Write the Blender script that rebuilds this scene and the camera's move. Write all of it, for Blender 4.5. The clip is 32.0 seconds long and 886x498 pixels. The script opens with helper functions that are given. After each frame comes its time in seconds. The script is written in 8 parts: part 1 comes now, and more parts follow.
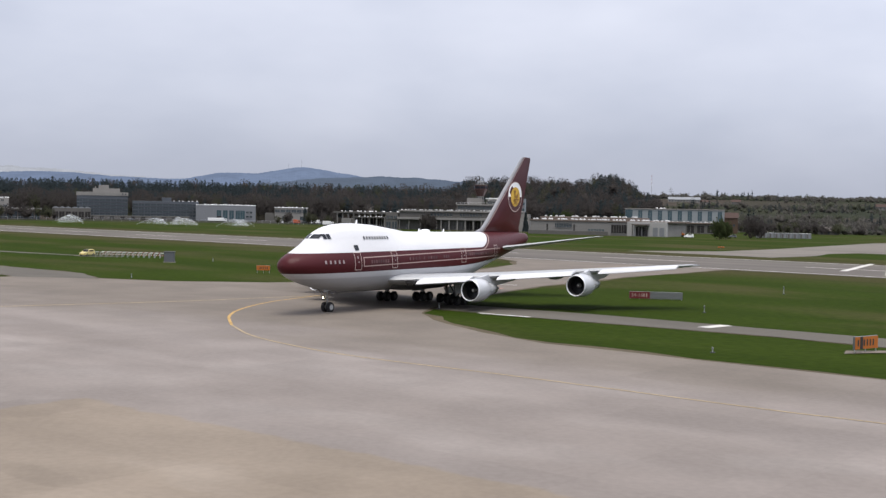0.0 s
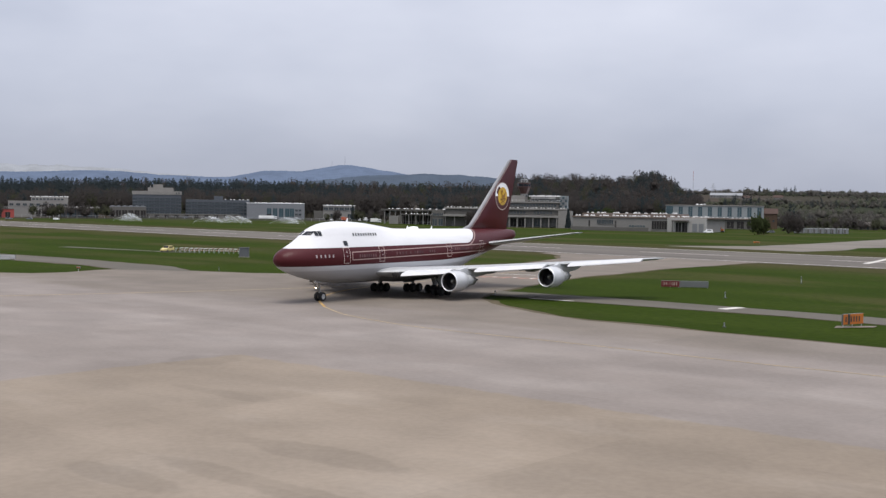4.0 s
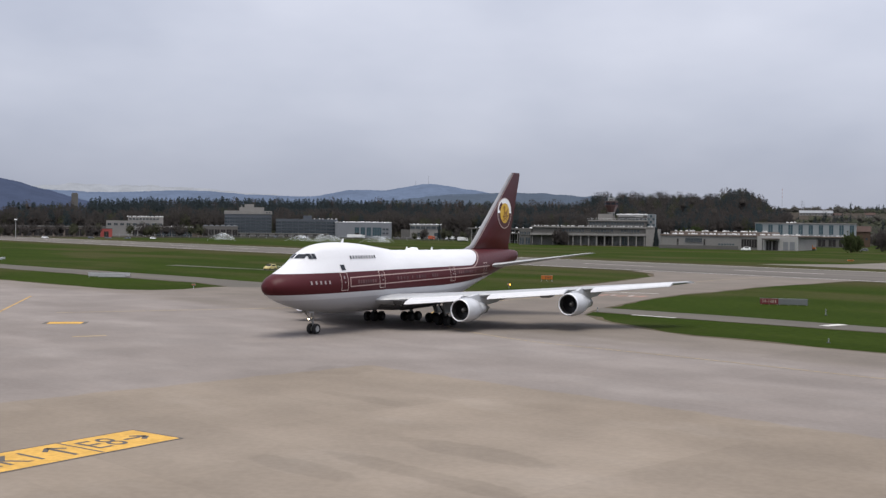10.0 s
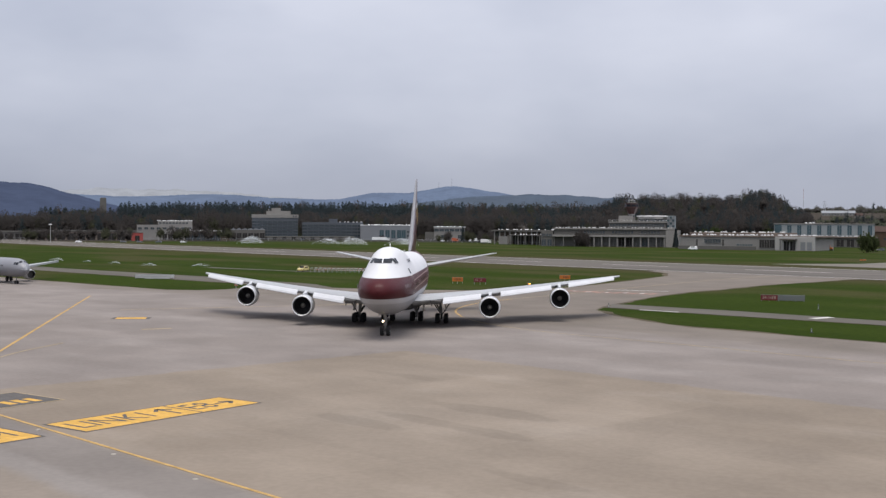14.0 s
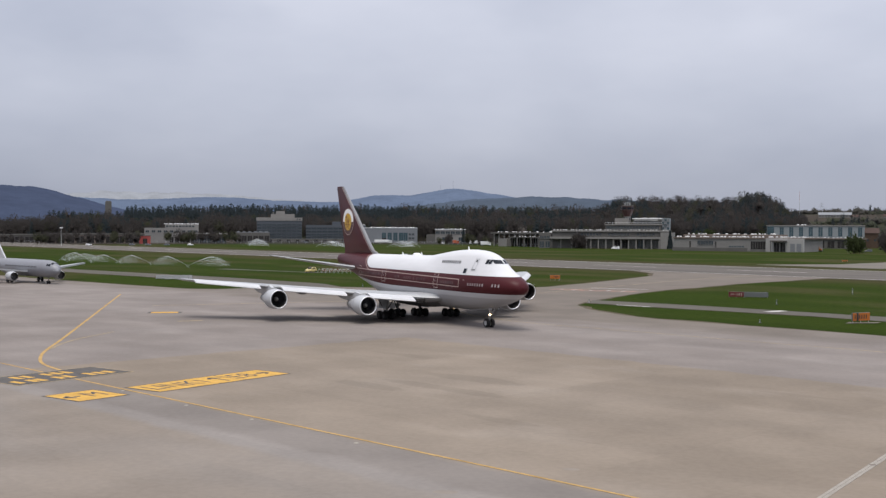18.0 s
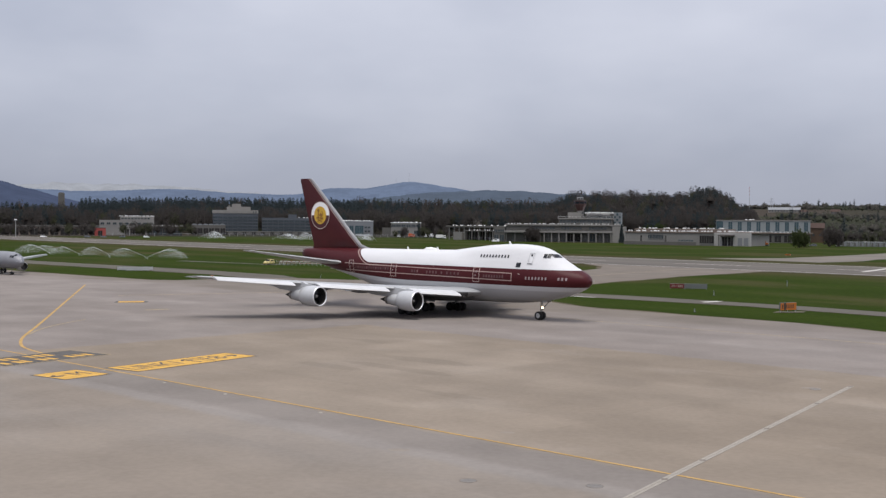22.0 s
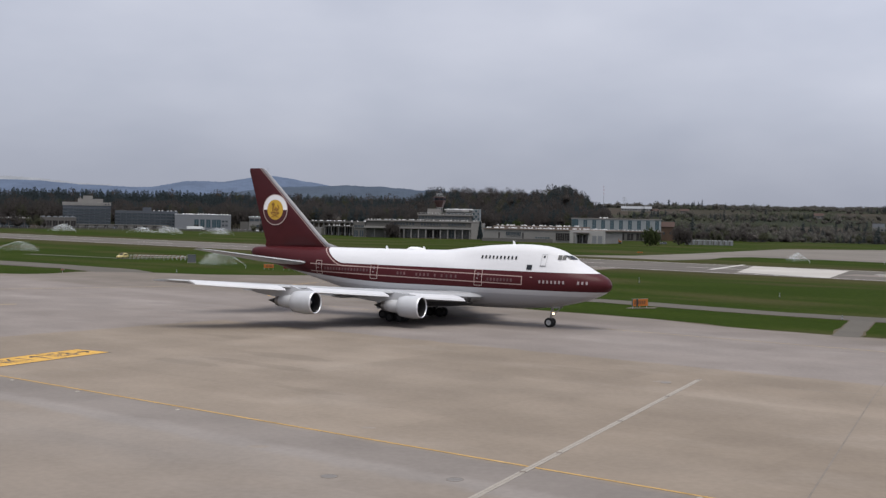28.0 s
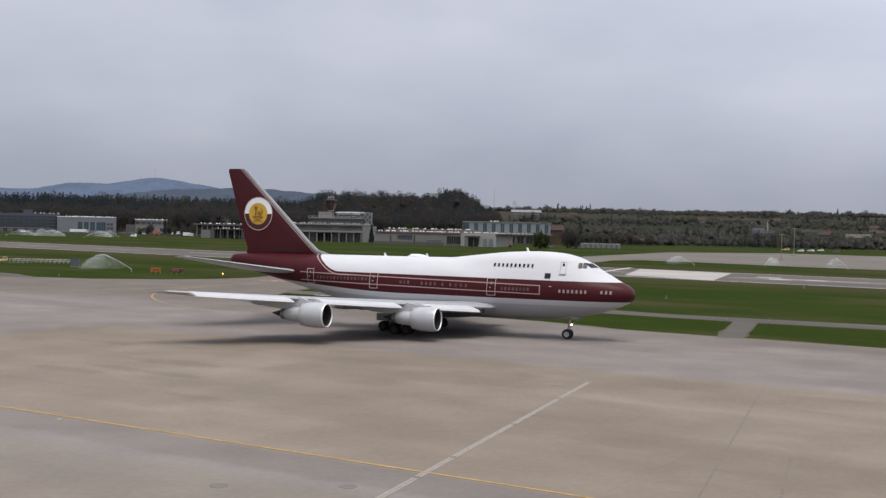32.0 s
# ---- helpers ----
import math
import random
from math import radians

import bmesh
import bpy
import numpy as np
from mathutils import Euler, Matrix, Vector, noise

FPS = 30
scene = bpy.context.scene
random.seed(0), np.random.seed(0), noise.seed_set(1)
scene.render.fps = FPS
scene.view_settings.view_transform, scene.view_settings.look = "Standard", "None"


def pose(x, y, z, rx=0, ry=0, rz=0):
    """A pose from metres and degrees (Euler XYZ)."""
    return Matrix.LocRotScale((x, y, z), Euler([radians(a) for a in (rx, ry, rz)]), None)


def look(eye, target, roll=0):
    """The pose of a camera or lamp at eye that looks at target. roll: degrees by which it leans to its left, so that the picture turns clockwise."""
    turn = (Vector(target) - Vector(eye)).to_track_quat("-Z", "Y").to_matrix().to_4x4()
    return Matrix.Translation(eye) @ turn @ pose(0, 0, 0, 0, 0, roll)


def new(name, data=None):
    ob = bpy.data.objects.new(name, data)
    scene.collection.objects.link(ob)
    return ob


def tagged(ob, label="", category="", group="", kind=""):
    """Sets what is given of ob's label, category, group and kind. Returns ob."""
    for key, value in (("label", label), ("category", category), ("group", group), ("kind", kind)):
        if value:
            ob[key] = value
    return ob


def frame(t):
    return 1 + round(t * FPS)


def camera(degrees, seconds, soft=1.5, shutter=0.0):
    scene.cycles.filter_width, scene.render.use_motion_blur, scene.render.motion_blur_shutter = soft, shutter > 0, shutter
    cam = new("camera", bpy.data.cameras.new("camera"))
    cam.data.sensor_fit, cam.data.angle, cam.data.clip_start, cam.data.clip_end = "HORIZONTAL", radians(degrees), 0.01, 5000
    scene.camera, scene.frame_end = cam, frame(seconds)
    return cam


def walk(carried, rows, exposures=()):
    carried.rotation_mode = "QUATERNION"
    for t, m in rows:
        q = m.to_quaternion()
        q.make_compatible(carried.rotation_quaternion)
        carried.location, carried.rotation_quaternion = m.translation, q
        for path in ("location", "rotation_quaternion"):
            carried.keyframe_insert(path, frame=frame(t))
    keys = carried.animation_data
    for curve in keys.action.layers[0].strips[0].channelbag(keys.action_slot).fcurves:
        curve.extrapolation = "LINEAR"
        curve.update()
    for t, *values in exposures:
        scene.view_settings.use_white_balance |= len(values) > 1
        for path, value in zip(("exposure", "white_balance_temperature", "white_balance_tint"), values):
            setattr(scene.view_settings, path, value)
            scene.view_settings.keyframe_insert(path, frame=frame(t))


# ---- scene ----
# ---- camera ----
# seconds, eye x, y, z, heading to the right of north, tilt, roll
CAMERA_ROWS = [
    (0.0, -7.53, 73.48, 11.86, -4.617, -1.864, 1.021),
    (0.5, -7.56, 70.07, 11.93, -4.929, -1.799, 1.034),
    (1.0, -7.58, 66.70, 11.99, -5.099, -1.878, 1.020),
    (1.5, -7.58, 63.39, 12.05, -5.213, -1.922, 0.975),
    (2.0, -7.54, 60.14, 12.10, -5.451, -2.183, 0.893),
    (2.5, -7.48, 56.98, 12.16, -5.990, -2.363, 0.951),
    (3.0, -7.43, 54.15, 12.21, -6.178, -2.076, 0.912),
    (3.5, -7.45, 52.01, 12.25, -6.422, -2.080, 0.821),
    (5.5, -8.19, 48.74, 12.31, -7.480, -1.665, 0.686),
    (6.0, -8.40, 48.25, 12.32, -7.727, -1.411, 0.638),
    (6.5, -8.62, 47.78, 12.33, -8.096, -1.360, 0.603),
    (7.0, -8.84, 47.33, 12.33, -8.372, -1.247, 0.471),
    (7.5, -9.07, 46.86, 12.34, -9.039, -1.291, 0.299),
    (8.0, -9.29, 46.38, 12.35, -9.437, -1.305, 0.249),
    (8.5, -9.49, 45.88, 12.36, -9.803, -1.146, 0.256),
    (9.0, -9.66, 45.34, 12.37, -10.021, -1.016, 0.487),
    (9.5, -9.81, 44.74, 12.38, -10.567, -1.160, 0.607),
    (10.0, -9.92, 44.09, 12.39, -10.832, -1.190, 0.617),
    (10.5, -9.98, 43.31, 12.41, -10.840, -1.184, 0.568),
    (11.0, -9.92, 42.16, 12.43, -10.893, -1.105, 0.549),
    (11.5, -9.68, 40.42, 12.46, -11.158, -1.167, 0.544),
    (12.0, -9.28, 38.23, 12.50, -11.447, -1.176, 0.585),
    (12.5, -8.79, 35.81, 12.54, -11.602, -1.221, 0.558),
    (13.0, -8.23, 33.28, 12.59, -11.569, -1.191, 0.412),
    (13.5, -7.63, 30.71, 12.63, -11.816, -1.040, 0.352),
    (14.0, -7.01, 28.16, 12.68, -11.997, -1.095, 0.293),
    (14.5, -6.37, 25.63, 12.73, -12.077, -1.082, 0.237),
    (16.5, -3.72, 15.37, 12.91, -12.248, -1.058, 0.085),
    (17.0, -3.07, 12.83, 12.96, -12.184, -0.988, 0.076),
    (17.5, -2.43, 10.32, 13.00, -12.170, -0.948, 0.072),
    (18.0, -1.82, 7.84, 13.05, -12.097, -0.991, 0.174),
    (18.5, -1.23, 5.39, 13.09, -11.982, -1.043, 0.259),
    (19.0, -0.68, 3.05, 13.13, -11.808, -1.088, 0.292),
    (19.5, -0.23, 0.99, 13.17, -11.689, -1.173, 0.297),
    (20.0, 0.08, -0.45, 13.19, -11.451, -1.179, 0.313),
    (20.5, 0.22, -1.16, 13.19, -11.170, -1.204, 0.332),
    (21.0, 0.26, -1.38, 13.19, -10.801, -1.207, 0.327),
    (21.5, 0.26, -1.41, 13.19, -10.411, -1.341, 0.347),
    (22.0, 0.25, -1.42, 13.19, -9.886, -1.321, 0.403),
    (22.5, 0.24, -1.43, 13.19, -9.432, -1.307, 0.389),
    (23.0, 0.23, -1.46, 13.19, -8.916, -1.325, 0.407),
    (23.5, 0.22, -1.47, 13.19, -8.166, -1.295, 0.456),
    (24.0, 0.21, -1.48, 13.19, -7.619, -1.330, 0.542),
    (24.5, 0.19, -1.47, 13.19, -7.075, -1.380, 0.554),
    (25.0, 0.18, -1.44, 13.19, -6.326, -1.475, 0.691),
    (25.5, 0.16, -1.43, 13.19, -5.800, -1.492, 0.822),
    (27.5, 0.11, -1.52, 13.19, -3.531, -1.451, 0.912),
    (28.0, 0.09, -1.57, 13.19, -2.868, -1.453, 1.035),
    (28.5, 0.08, -1.60, 13.19, -2.319, -1.488, 1.092),
    (29.0, 0.06, -1.63, 13.19, -1.935, -1.285, 1.081),
    (29.5, 0.04, -1.64, 13.19, -1.581, -1.234, 0.982),
    (30.0, 0.02, -1.64, 13.19, -0.900, -1.361, 0.896),
    (30.5, 0.00, -1.60, 13.19, -0.125, -1.393, 0.930),
    (31.0, -0.01, -1.46, 13.19, 0.592, -1.188, 0.989),
    (31.5, -0.03, -1.22, 13.19, 1.690, -1.254, 1.020),
    (32.0, -0.04, -0.93, 13.19, 2.554, -1.192, 1.138),
]
# seconds, x, y, heading of the taxiing jet
TAXI_ROWS = [
    (0.0, -23.09, 219.42, -119.18),
    (0.5, -24.59, 218.33, -119.30),
    (1.0, -25.73, 217.17, -119.44),
    (1.5, -26.66, 216.21, -119.55),
    (2.0, -27.30, 214.81, -119.64),
    (2.5, -29.12, 213.99, -119.58),
    (3.0, -30.33, 213.19, -119.43),
    (3.5, -31.31, 212.25, -119.50),
    (5.5, -34.52, 202.66, -119.51),
    (6.0, -35.64, 200.59, -118.95),
    (6.5, -36.59, 198.49, -118.74),
    (7.0, -37.56, 196.45, -118.59),
    (7.5, -38.46, 194.54, -118.26),
    (8.0, -39.62, 192.62, -117.81),
    (8.5, -39.63, 190.82, -117.47),
    (9.0, -40.44, 188.82, -116.50),
    (9.5, -41.31, 186.44, -114.79),
    (10.0, -41.88, 183.67, -112.28),
    (10.5, -42.70, 181.20, -108.68),
    (11.0, -42.68, 178.21, -105.50),
    (11.5, -43.29, 177.62, -102.07),
    (12.0, -44.01, 176.93, -97.99),
    (12.5, -44.34, 175.93, -93.80),
    (13.0, -44.15, 175.41, -89.48),
    (13.5, -44.11, 174.72, -85.28),
    (14.0, -43.85, 174.00, -81.18),
    (14.5, -43.62, 173.24, -77.03),
    (16.5, -41.35, 170.36, -59.91),
    (17.0, -40.93, 170.44, -55.93),
    (17.5, -40.33, 170.87, -50.90),
    (18.0, -39.32, 170.62, -47.14),
    (18.5, -38.26, 170.32, -43.47),
    (19.0, -37.05, 169.69, -40.69),
    (19.5, -35.88, 169.56, -37.90),
    (20.0, -34.65, 169.35, -35.49),
    (20.5, -32.96, 167.22, -33.40),
    (21.0, -31.38, 165.71, -31.75),
    (21.5, -29.88, 164.42, -30.00),
    (22.0, -28.36, 163.15, -29.03),
    (22.5, -26.80, 161.90, -27.97),
    (23.0, -25.24, 160.83, -27.16),
    (23.5, -23.72, 159.68, -26.12),
    (24.0, -22.27, 158.78, -25.46),
    (24.5, -20.65, 157.70, -25.03),
    (25.0, -19.09, 156.55, -24.92),
    (25.5, -17.39, 155.32, -24.75),
    (27.5, -10.73, 150.69, -24.47),
    (28.0, -9.02, 149.55, -24.53),
    (28.5, -7.29, 148.50, -24.57),
    (29.0, -5.61, 147.29, -24.51),
    (29.5, -3.82, 146.22, -24.49),
    (30.0, -2.09, 145.17, -24.22),
    (30.5, -0.24, 143.95, -24.13),
    (31.0, 1.57, 142.88, -24.19),
    (31.5, 3.52, 141.70, -23.91),
    (32.0, 5.35, 140.76, -23.82),
]


def camera_pose(x, y, z, heading, tilt, roll):
    return pose(x, y, z, 90 + tilt, 0, -heading) @ pose(0, 0, 0, 0, 0, roll)


cam = camera(42.23, 32.0, soft=1.38)
walk(cam, [(r[0], camera_pose(*r[1:])) for r in CAMERA_ROWS], exposures=[(0.0, 0.16), (1.0, 0.13), (3.0, 0.08), (6.0, 0.03), (14.0, -0.04), (22.0, -0.13), (32.0, -0.21)])

# ---- sky and sun ----
SUN_ELEVATION, SUN_BEARING = 74, 172


def make_world():
    world = bpy.data.worlds.new("overcast_sky")
    scene.world = world
    world.use_nodes = True
    nt = world.node_tree
    nt.nodes.clear()
    out = nt.nodes.new("ShaderNodeOutputWorld")
    back = nt.nodes.new("ShaderNodeBackground")
    sky = nt.nodes.new("ShaderNodeTexSky")
    sky.sky_type, sky.sun_disc = "NISHITA", False
    sky.sun_elevation, sky.sun_rotation = radians(SUN_ELEVATION), radians(SUN_BEARING)
    sky.altitude, sky.dust_density = 430, 2.0
    coord = nt.nodes.new("ShaderNodeTexCoord")
    sep = nt.nodes.new("ShaderNodeSeparateXYZ")
    nt.links.new(coord.outputs["Generated"], sep.inputs[0])
    # overcast brightening towards the zenith
    rise = nt.nodes.new("ShaderNodeMath")
    rise.operation = "POWER"
    rise.inputs[1].default_value = 0.85
    nt.links.new(sep.outputs["Z"], rise.inputs[0])
    lift = nt.nodes.new("ShaderNodeMapRange")
    lift.inputs["To Min"].default_value, lift.inputs["To Max"].default_value = 0.97, 1.95
    nt.links.new(rise.outputs[0], lift.inputs["Value"])
    # flattened cloud layers
    stretch = nt.nodes.new("ShaderNodeMapping")
    stretch.inputs["Scale"].default_value = (1.0, 1.0, 2.4)
    nt.links.new(coord.outputs["Generated"], stretch.inputs["Vector"])
    tones = []
    for size, detail in ((1.7, 3.0), (4.0, 4.0)):
        n = nt.nodes.new("ShaderNodeTexNoise")
        n.inputs["Scale"].default_value, n.inputs["Detail"].default_value = size, detail
        n.inputs["Roughness"].default_value = 0.55
        nt.links.new(stretch.outputs[0], n.inputs["Vector"])
        tones.append(n)
    blend = nt.nodes.new("ShaderNodeMix")
    blend.inputs["Factor"].default_value = 0.38
    nt.links.new(tones[0].outputs["Fac"], blend.inputs["A"])
    nt.links.new(tones[1].outputs["Fac"], blend.inputs["B"])
    ramp = nt.nodes.new("ShaderNodeValToRGB")
    e = ramp.color_ramp.elements
    e[0].position, e[0].color = 0.36, (0.450, 0.485, 0.594, 1)
    e[1].position, e[1].color = 0.66, (0.655, 0.680, 0.783, 1)
    nt.links.new(blend.outputs["Result"], ramp.inputs["Fac"])
    # the cloud thins out high in the east
    east = nt.nodes.new("ShaderNodeMapRange")
    east.interpolation_type = "SMOOTHSTEP"
    east.inputs["From Min"].default_value, east.inputs["From Max"].default_value = 0.0, 0.6
    east.inputs["To Max"].default_value = 1.5
    nt.links.new(sep.outputs["X"], east.inputs["Value"])
    thin = nt.nodes.new("ShaderNodeMath")
    thin.operation = "MULTIPLY_ADD"
    nt.links.new(east.outputs["Result"], thin.inputs[0])
    nt.links.new(sep.outputs["Z"], thin.inputs[1])
    nt.links.new(lift.outputs["Result"], thin.inputs[2])
    cloud = nt.nodes.new("ShaderNodeVectorMath")
    cloud.operation = "SCALE"
    nt.links.new(ramp.outputs["Color"], cloud.inputs[0])
    nt.links.new(thin.outputs[0], cloud.inputs["Scale"])
    clear = nt.nodes.new("ShaderNodeVectorMath")
    clear.operation = "SCALE"
    clear.inputs["Scale"].default_value = 0.09
    nt.links.new(sky.outputs["Color"], clear.inputs[0])
    mix = nt.nodes.new("ShaderNodeMix")
    mix.data_type = "RGBA"
    mix.inputs["Factor"].default_value = 0.93
    nt.links.new(clear.outputs[0], mix.inputs["A"])
    nt.links.new(cloud.outputs[0], mix.inputs["B"])
    # thicker grey cloud low over the land
    low = nt.nodes.new("ShaderNodeMapRange")
    low.interpolation_type = "SMOOTHSTEP"
    low.inputs["From Min"].default_value, low.inputs["From Max"].default_value = 0.02, 0.115
    low.inputs["To Min"].default_value, low.inputs["To Max"].default_value = 1.0, 0.0
    nt.links.new(sep.outputs["Z"], low.inputs["Value"])
    warm = nt.nodes.new("ShaderNodeMix")
    warm.data_type, warm.blend_type = "RGBA", "MULTIPLY"
    warm.inputs["B"].default_value = (0.84, 0.845, 0.862, 1)
    nt.links.new(low.outputs["Result"], warm.inputs["Factor"])
    nt.links.new(mix.outputs["Result"], warm.inputs["A"])
    nt.links.new(warm.outputs["Result"], back.inputs["Color"])
    back.inputs["Strength"].default_value = 0.945
    nt.links.new(back.outputs[0], out.inputs["Surface"])


make_world()
sun = new("sun", bpy.data.lights.new("sun", "SUN"))
sun.data.energy, sun.data.angle, sun.data.color = 3.35, radians(40), (1.0, 0.95, 0.88)
sun.matrix_world = look((0, 0, 0), (-math.sin(radians(SUN_BEARING)) * math.cos(radians(SUN_ELEVATION)),
                                    -math.cos(radians(SUN_BEARING)) * math.cos(radians(SUN_ELEVATION)), -math.sin(radians(SUN_ELEVATION))))


# ---- materials ----
def material(name, colour, rough=0.7, metal=0.0, fine=8.0, coarse=0.6, spread=0.12, bump=0.0, island=0.0, piece=0.0, emit=0.0, coat=0.0, gloss=0.5, space="Object"):
    """A surface with variation at two scales; colour, spread (share of brightness), fine and coarse (per metre)."""
    gloss = 0.12 if rough >= 0.75 else gloss
    m = bpy.data.materials.new(name)
    m.use_nodes = True
    nt = m.node_tree
    b = nt.nodes["Principled BSDF"]
    b.inputs["Roughness"].default_value, b.inputs["Metallic"].default_value = rough, metal
    b.inputs["Coat Weight"].default_value = coat
    b.inputs["Specular IOR Level"].default_value = gloss
    coord = nt.nodes.new("ShaderNodeTexCoord")
    big, small = nt.nodes.new("ShaderNodeTexNoise"), nt.nodes.new("ShaderNodeTexNoise")
    big.inputs["Scale"].default_value, small.inputs["Scale"].default_value = coarse, fine
    big.inputs["Detail"].default_value, small.inputs["Detail"].default_value = 4, 5
    add = nt.nodes.new("ShaderNodeMath")
    add.operation = "ADD"
    for n, sock in ((big, 0), (small, 1)):
        nt.links.new(coord.outputs[space], n.inputs["Vector"])
        nt.links.new(n.outputs["Fac"], add.inputs[sock])
    rng = nt.nodes.new("ShaderNodeMapRange")
    rng.inputs["From Min"].default_value, rng.inputs["From Max"].default_value = 0.6, 1.4
    rng.inputs["To Min"].default_value, rng.inputs["To Max"].default_value = 1 - spread, 1 + spread
    nt.links.new(add.outputs[0], rng.inputs["Value"])
    value = rng.outputs["Result"]
    for share, node, sock in ((island, "ShaderNodeNewGeometry", "Random Per Island"), (piece, "ShaderNodeObjectInfo", "Random")):
        if share:
            g = nt.nodes.new(node)
            r2 = nt.nodes.new("ShaderNodeMapRange")
            r2.inputs["To Min"].default_value, r2.inputs["To Max"].default_value = 1 - share, 1 + share
            nt.links.new(g.outputs[sock], r2.inputs["Value"])
            mul = nt.nodes.new("ShaderNodeMath")
            mul.operation = "MULTIPLY"
            nt.links.new(value, mul.inputs[0])
            nt.links.new(r2.outputs["Result"], mul.inputs[1])
            value = mul.outputs[0]
    tint = nt.nodes.new("ShaderNodeVectorMath")
    tint.operation = "SCALE"
    tint.inputs[0].default_value = colour
    nt.links.new(value, tint.inputs["Scale"])
    nt.links.new(tint.outputs[0], b.inputs["Base Color"])
    if bump:
        bp = nt.nodes.new("ShaderNodeBump")
        bp.inputs["Strength"].default_value = bump
        bp.inputs["Distance"].default_value = 0.05
        nt.links.new(small.outputs["Fac"], bp.inputs["Height"])
        nt.links.new(bp.outputs[0], b.inputs["Normal"])
    if emit:
        b.inputs["Emission Color"].default_value = (*colour, 1)
        b.inputs["Emission Strength"].default_value = emit
    return m


class Nodes:
    """Short hand for building a node tree by values."""

    def __init__(self, m):
        self.nt = m.node_tree
        self.bsdf = self.nt.nodes["Principled BSDF"]

    def put(self, sock, value):
        if isinstance(value, (int, float)):
            sock.default_value = value
        elif isinstance(value, tuple):
            sock.default_value = (*value, 1) if len(value) == 3 and sock.type == "RGBA" else value
        else:
            self.nt.links.new(value, sock)

    def math(self, op, a, b=0.0, c=0.0):
        n = self.nt.nodes.new("ShaderNodeMath")
        n.operation = op
        for s, v in zip(n.inputs, (a, b, c)):
            self.put(s, v)
        return n.outputs[0]

    def step(self, v, a, b, lo=0.0, hi=1.0, soft=True):
        n = self.nt.nodes.new("ShaderNodeMapRange")
        n.interpolation_type = "SMOOTHSTEP" if soft else "LINEAR"
        for k, q in (("Value", v), ("From Min", a), ("From Max", b), ("To Min", lo), ("To Max", hi)):
            self.put(n.inputs[k], q)
        return n.outputs["Result"]

    def mix(self, f, a, b):
        n = self.nt.nodes.new("ShaderNodeMix")
        n.data_type = "RGBA"
        self.put(n.inputs["Factor"], f)
        self.put(n.inputs[6], a)
        self.put(n.inputs[7], b)
        return n.outputs[2]

    def scale(self, col, f):
        n = self.nt.nodes.new("ShaderNodeVectorMath")
        n.operation = "SCALE"
        self.put(n.inputs[0], col)
        self.put(n.inputs["Scale"], f)
        return n.outputs[0]

    def position(self, space="Object"):
        n = self.nt.nodes.new("ShaderNodeTexCoord")
        return n.outputs[space]

    def xyz(self, v):
        n = self.nt.nodes.new("ShaderNodeSeparateXYZ")
        self.put(n.inputs[0], v)
        return n.outputs

    def noise(self, v, scale, detail=4.0, stretch=None, turn=0.0):
        if stretch:
            q = self.nt.nodes.new("ShaderNodeMapping")
            q.inputs["Rotation"].default_value = (0, 0, turn)
            r = self.nt.nodes.new("ShaderNodeMapping")
            r.inputs["Scale"].default_value = stretch
            self.put(q.inputs["Vector"], v)
            self.put(r.inputs["Vector"], q.outputs[0])
            v = r.outputs[0]
        n = self.nt.nodes.new("ShaderNodeTexNoise")
        n.inputs["Scale"].default_value, n.inputs["Detail"].default_value = scale, detail
        self.put(n.inputs["Vector"], v)
        return n.outputs["Fac"]

    def bump(self, h, strength, distance=0.05):
        n = self.nt.nodes.new("ShaderNodeBump")
        n.inputs["Strength"].default_value, n.inputs["Distance"].default_value = strength, distance
        self.put(n.inputs["Height"], h)
        self.put(self.bsdf.inputs["Normal"], n.outputs[0])


def blank(name, rough=0.8, gloss=0.5):
    m = bpy.data.materials.new(name)
    m.use_nodes = True
    n = Nodes(m)
    n.bsdf.inputs["Roughness"].default_value = rough
    n.bsdf.inputs["Specular IOR Level"].default_value = gloss
    return m, n


TAXI_DIR = Vector((0.825, -0.565, 0))      # along the taxiway edge line
RUNWAY_DIR = Vector((0.776, -0.631, 0))


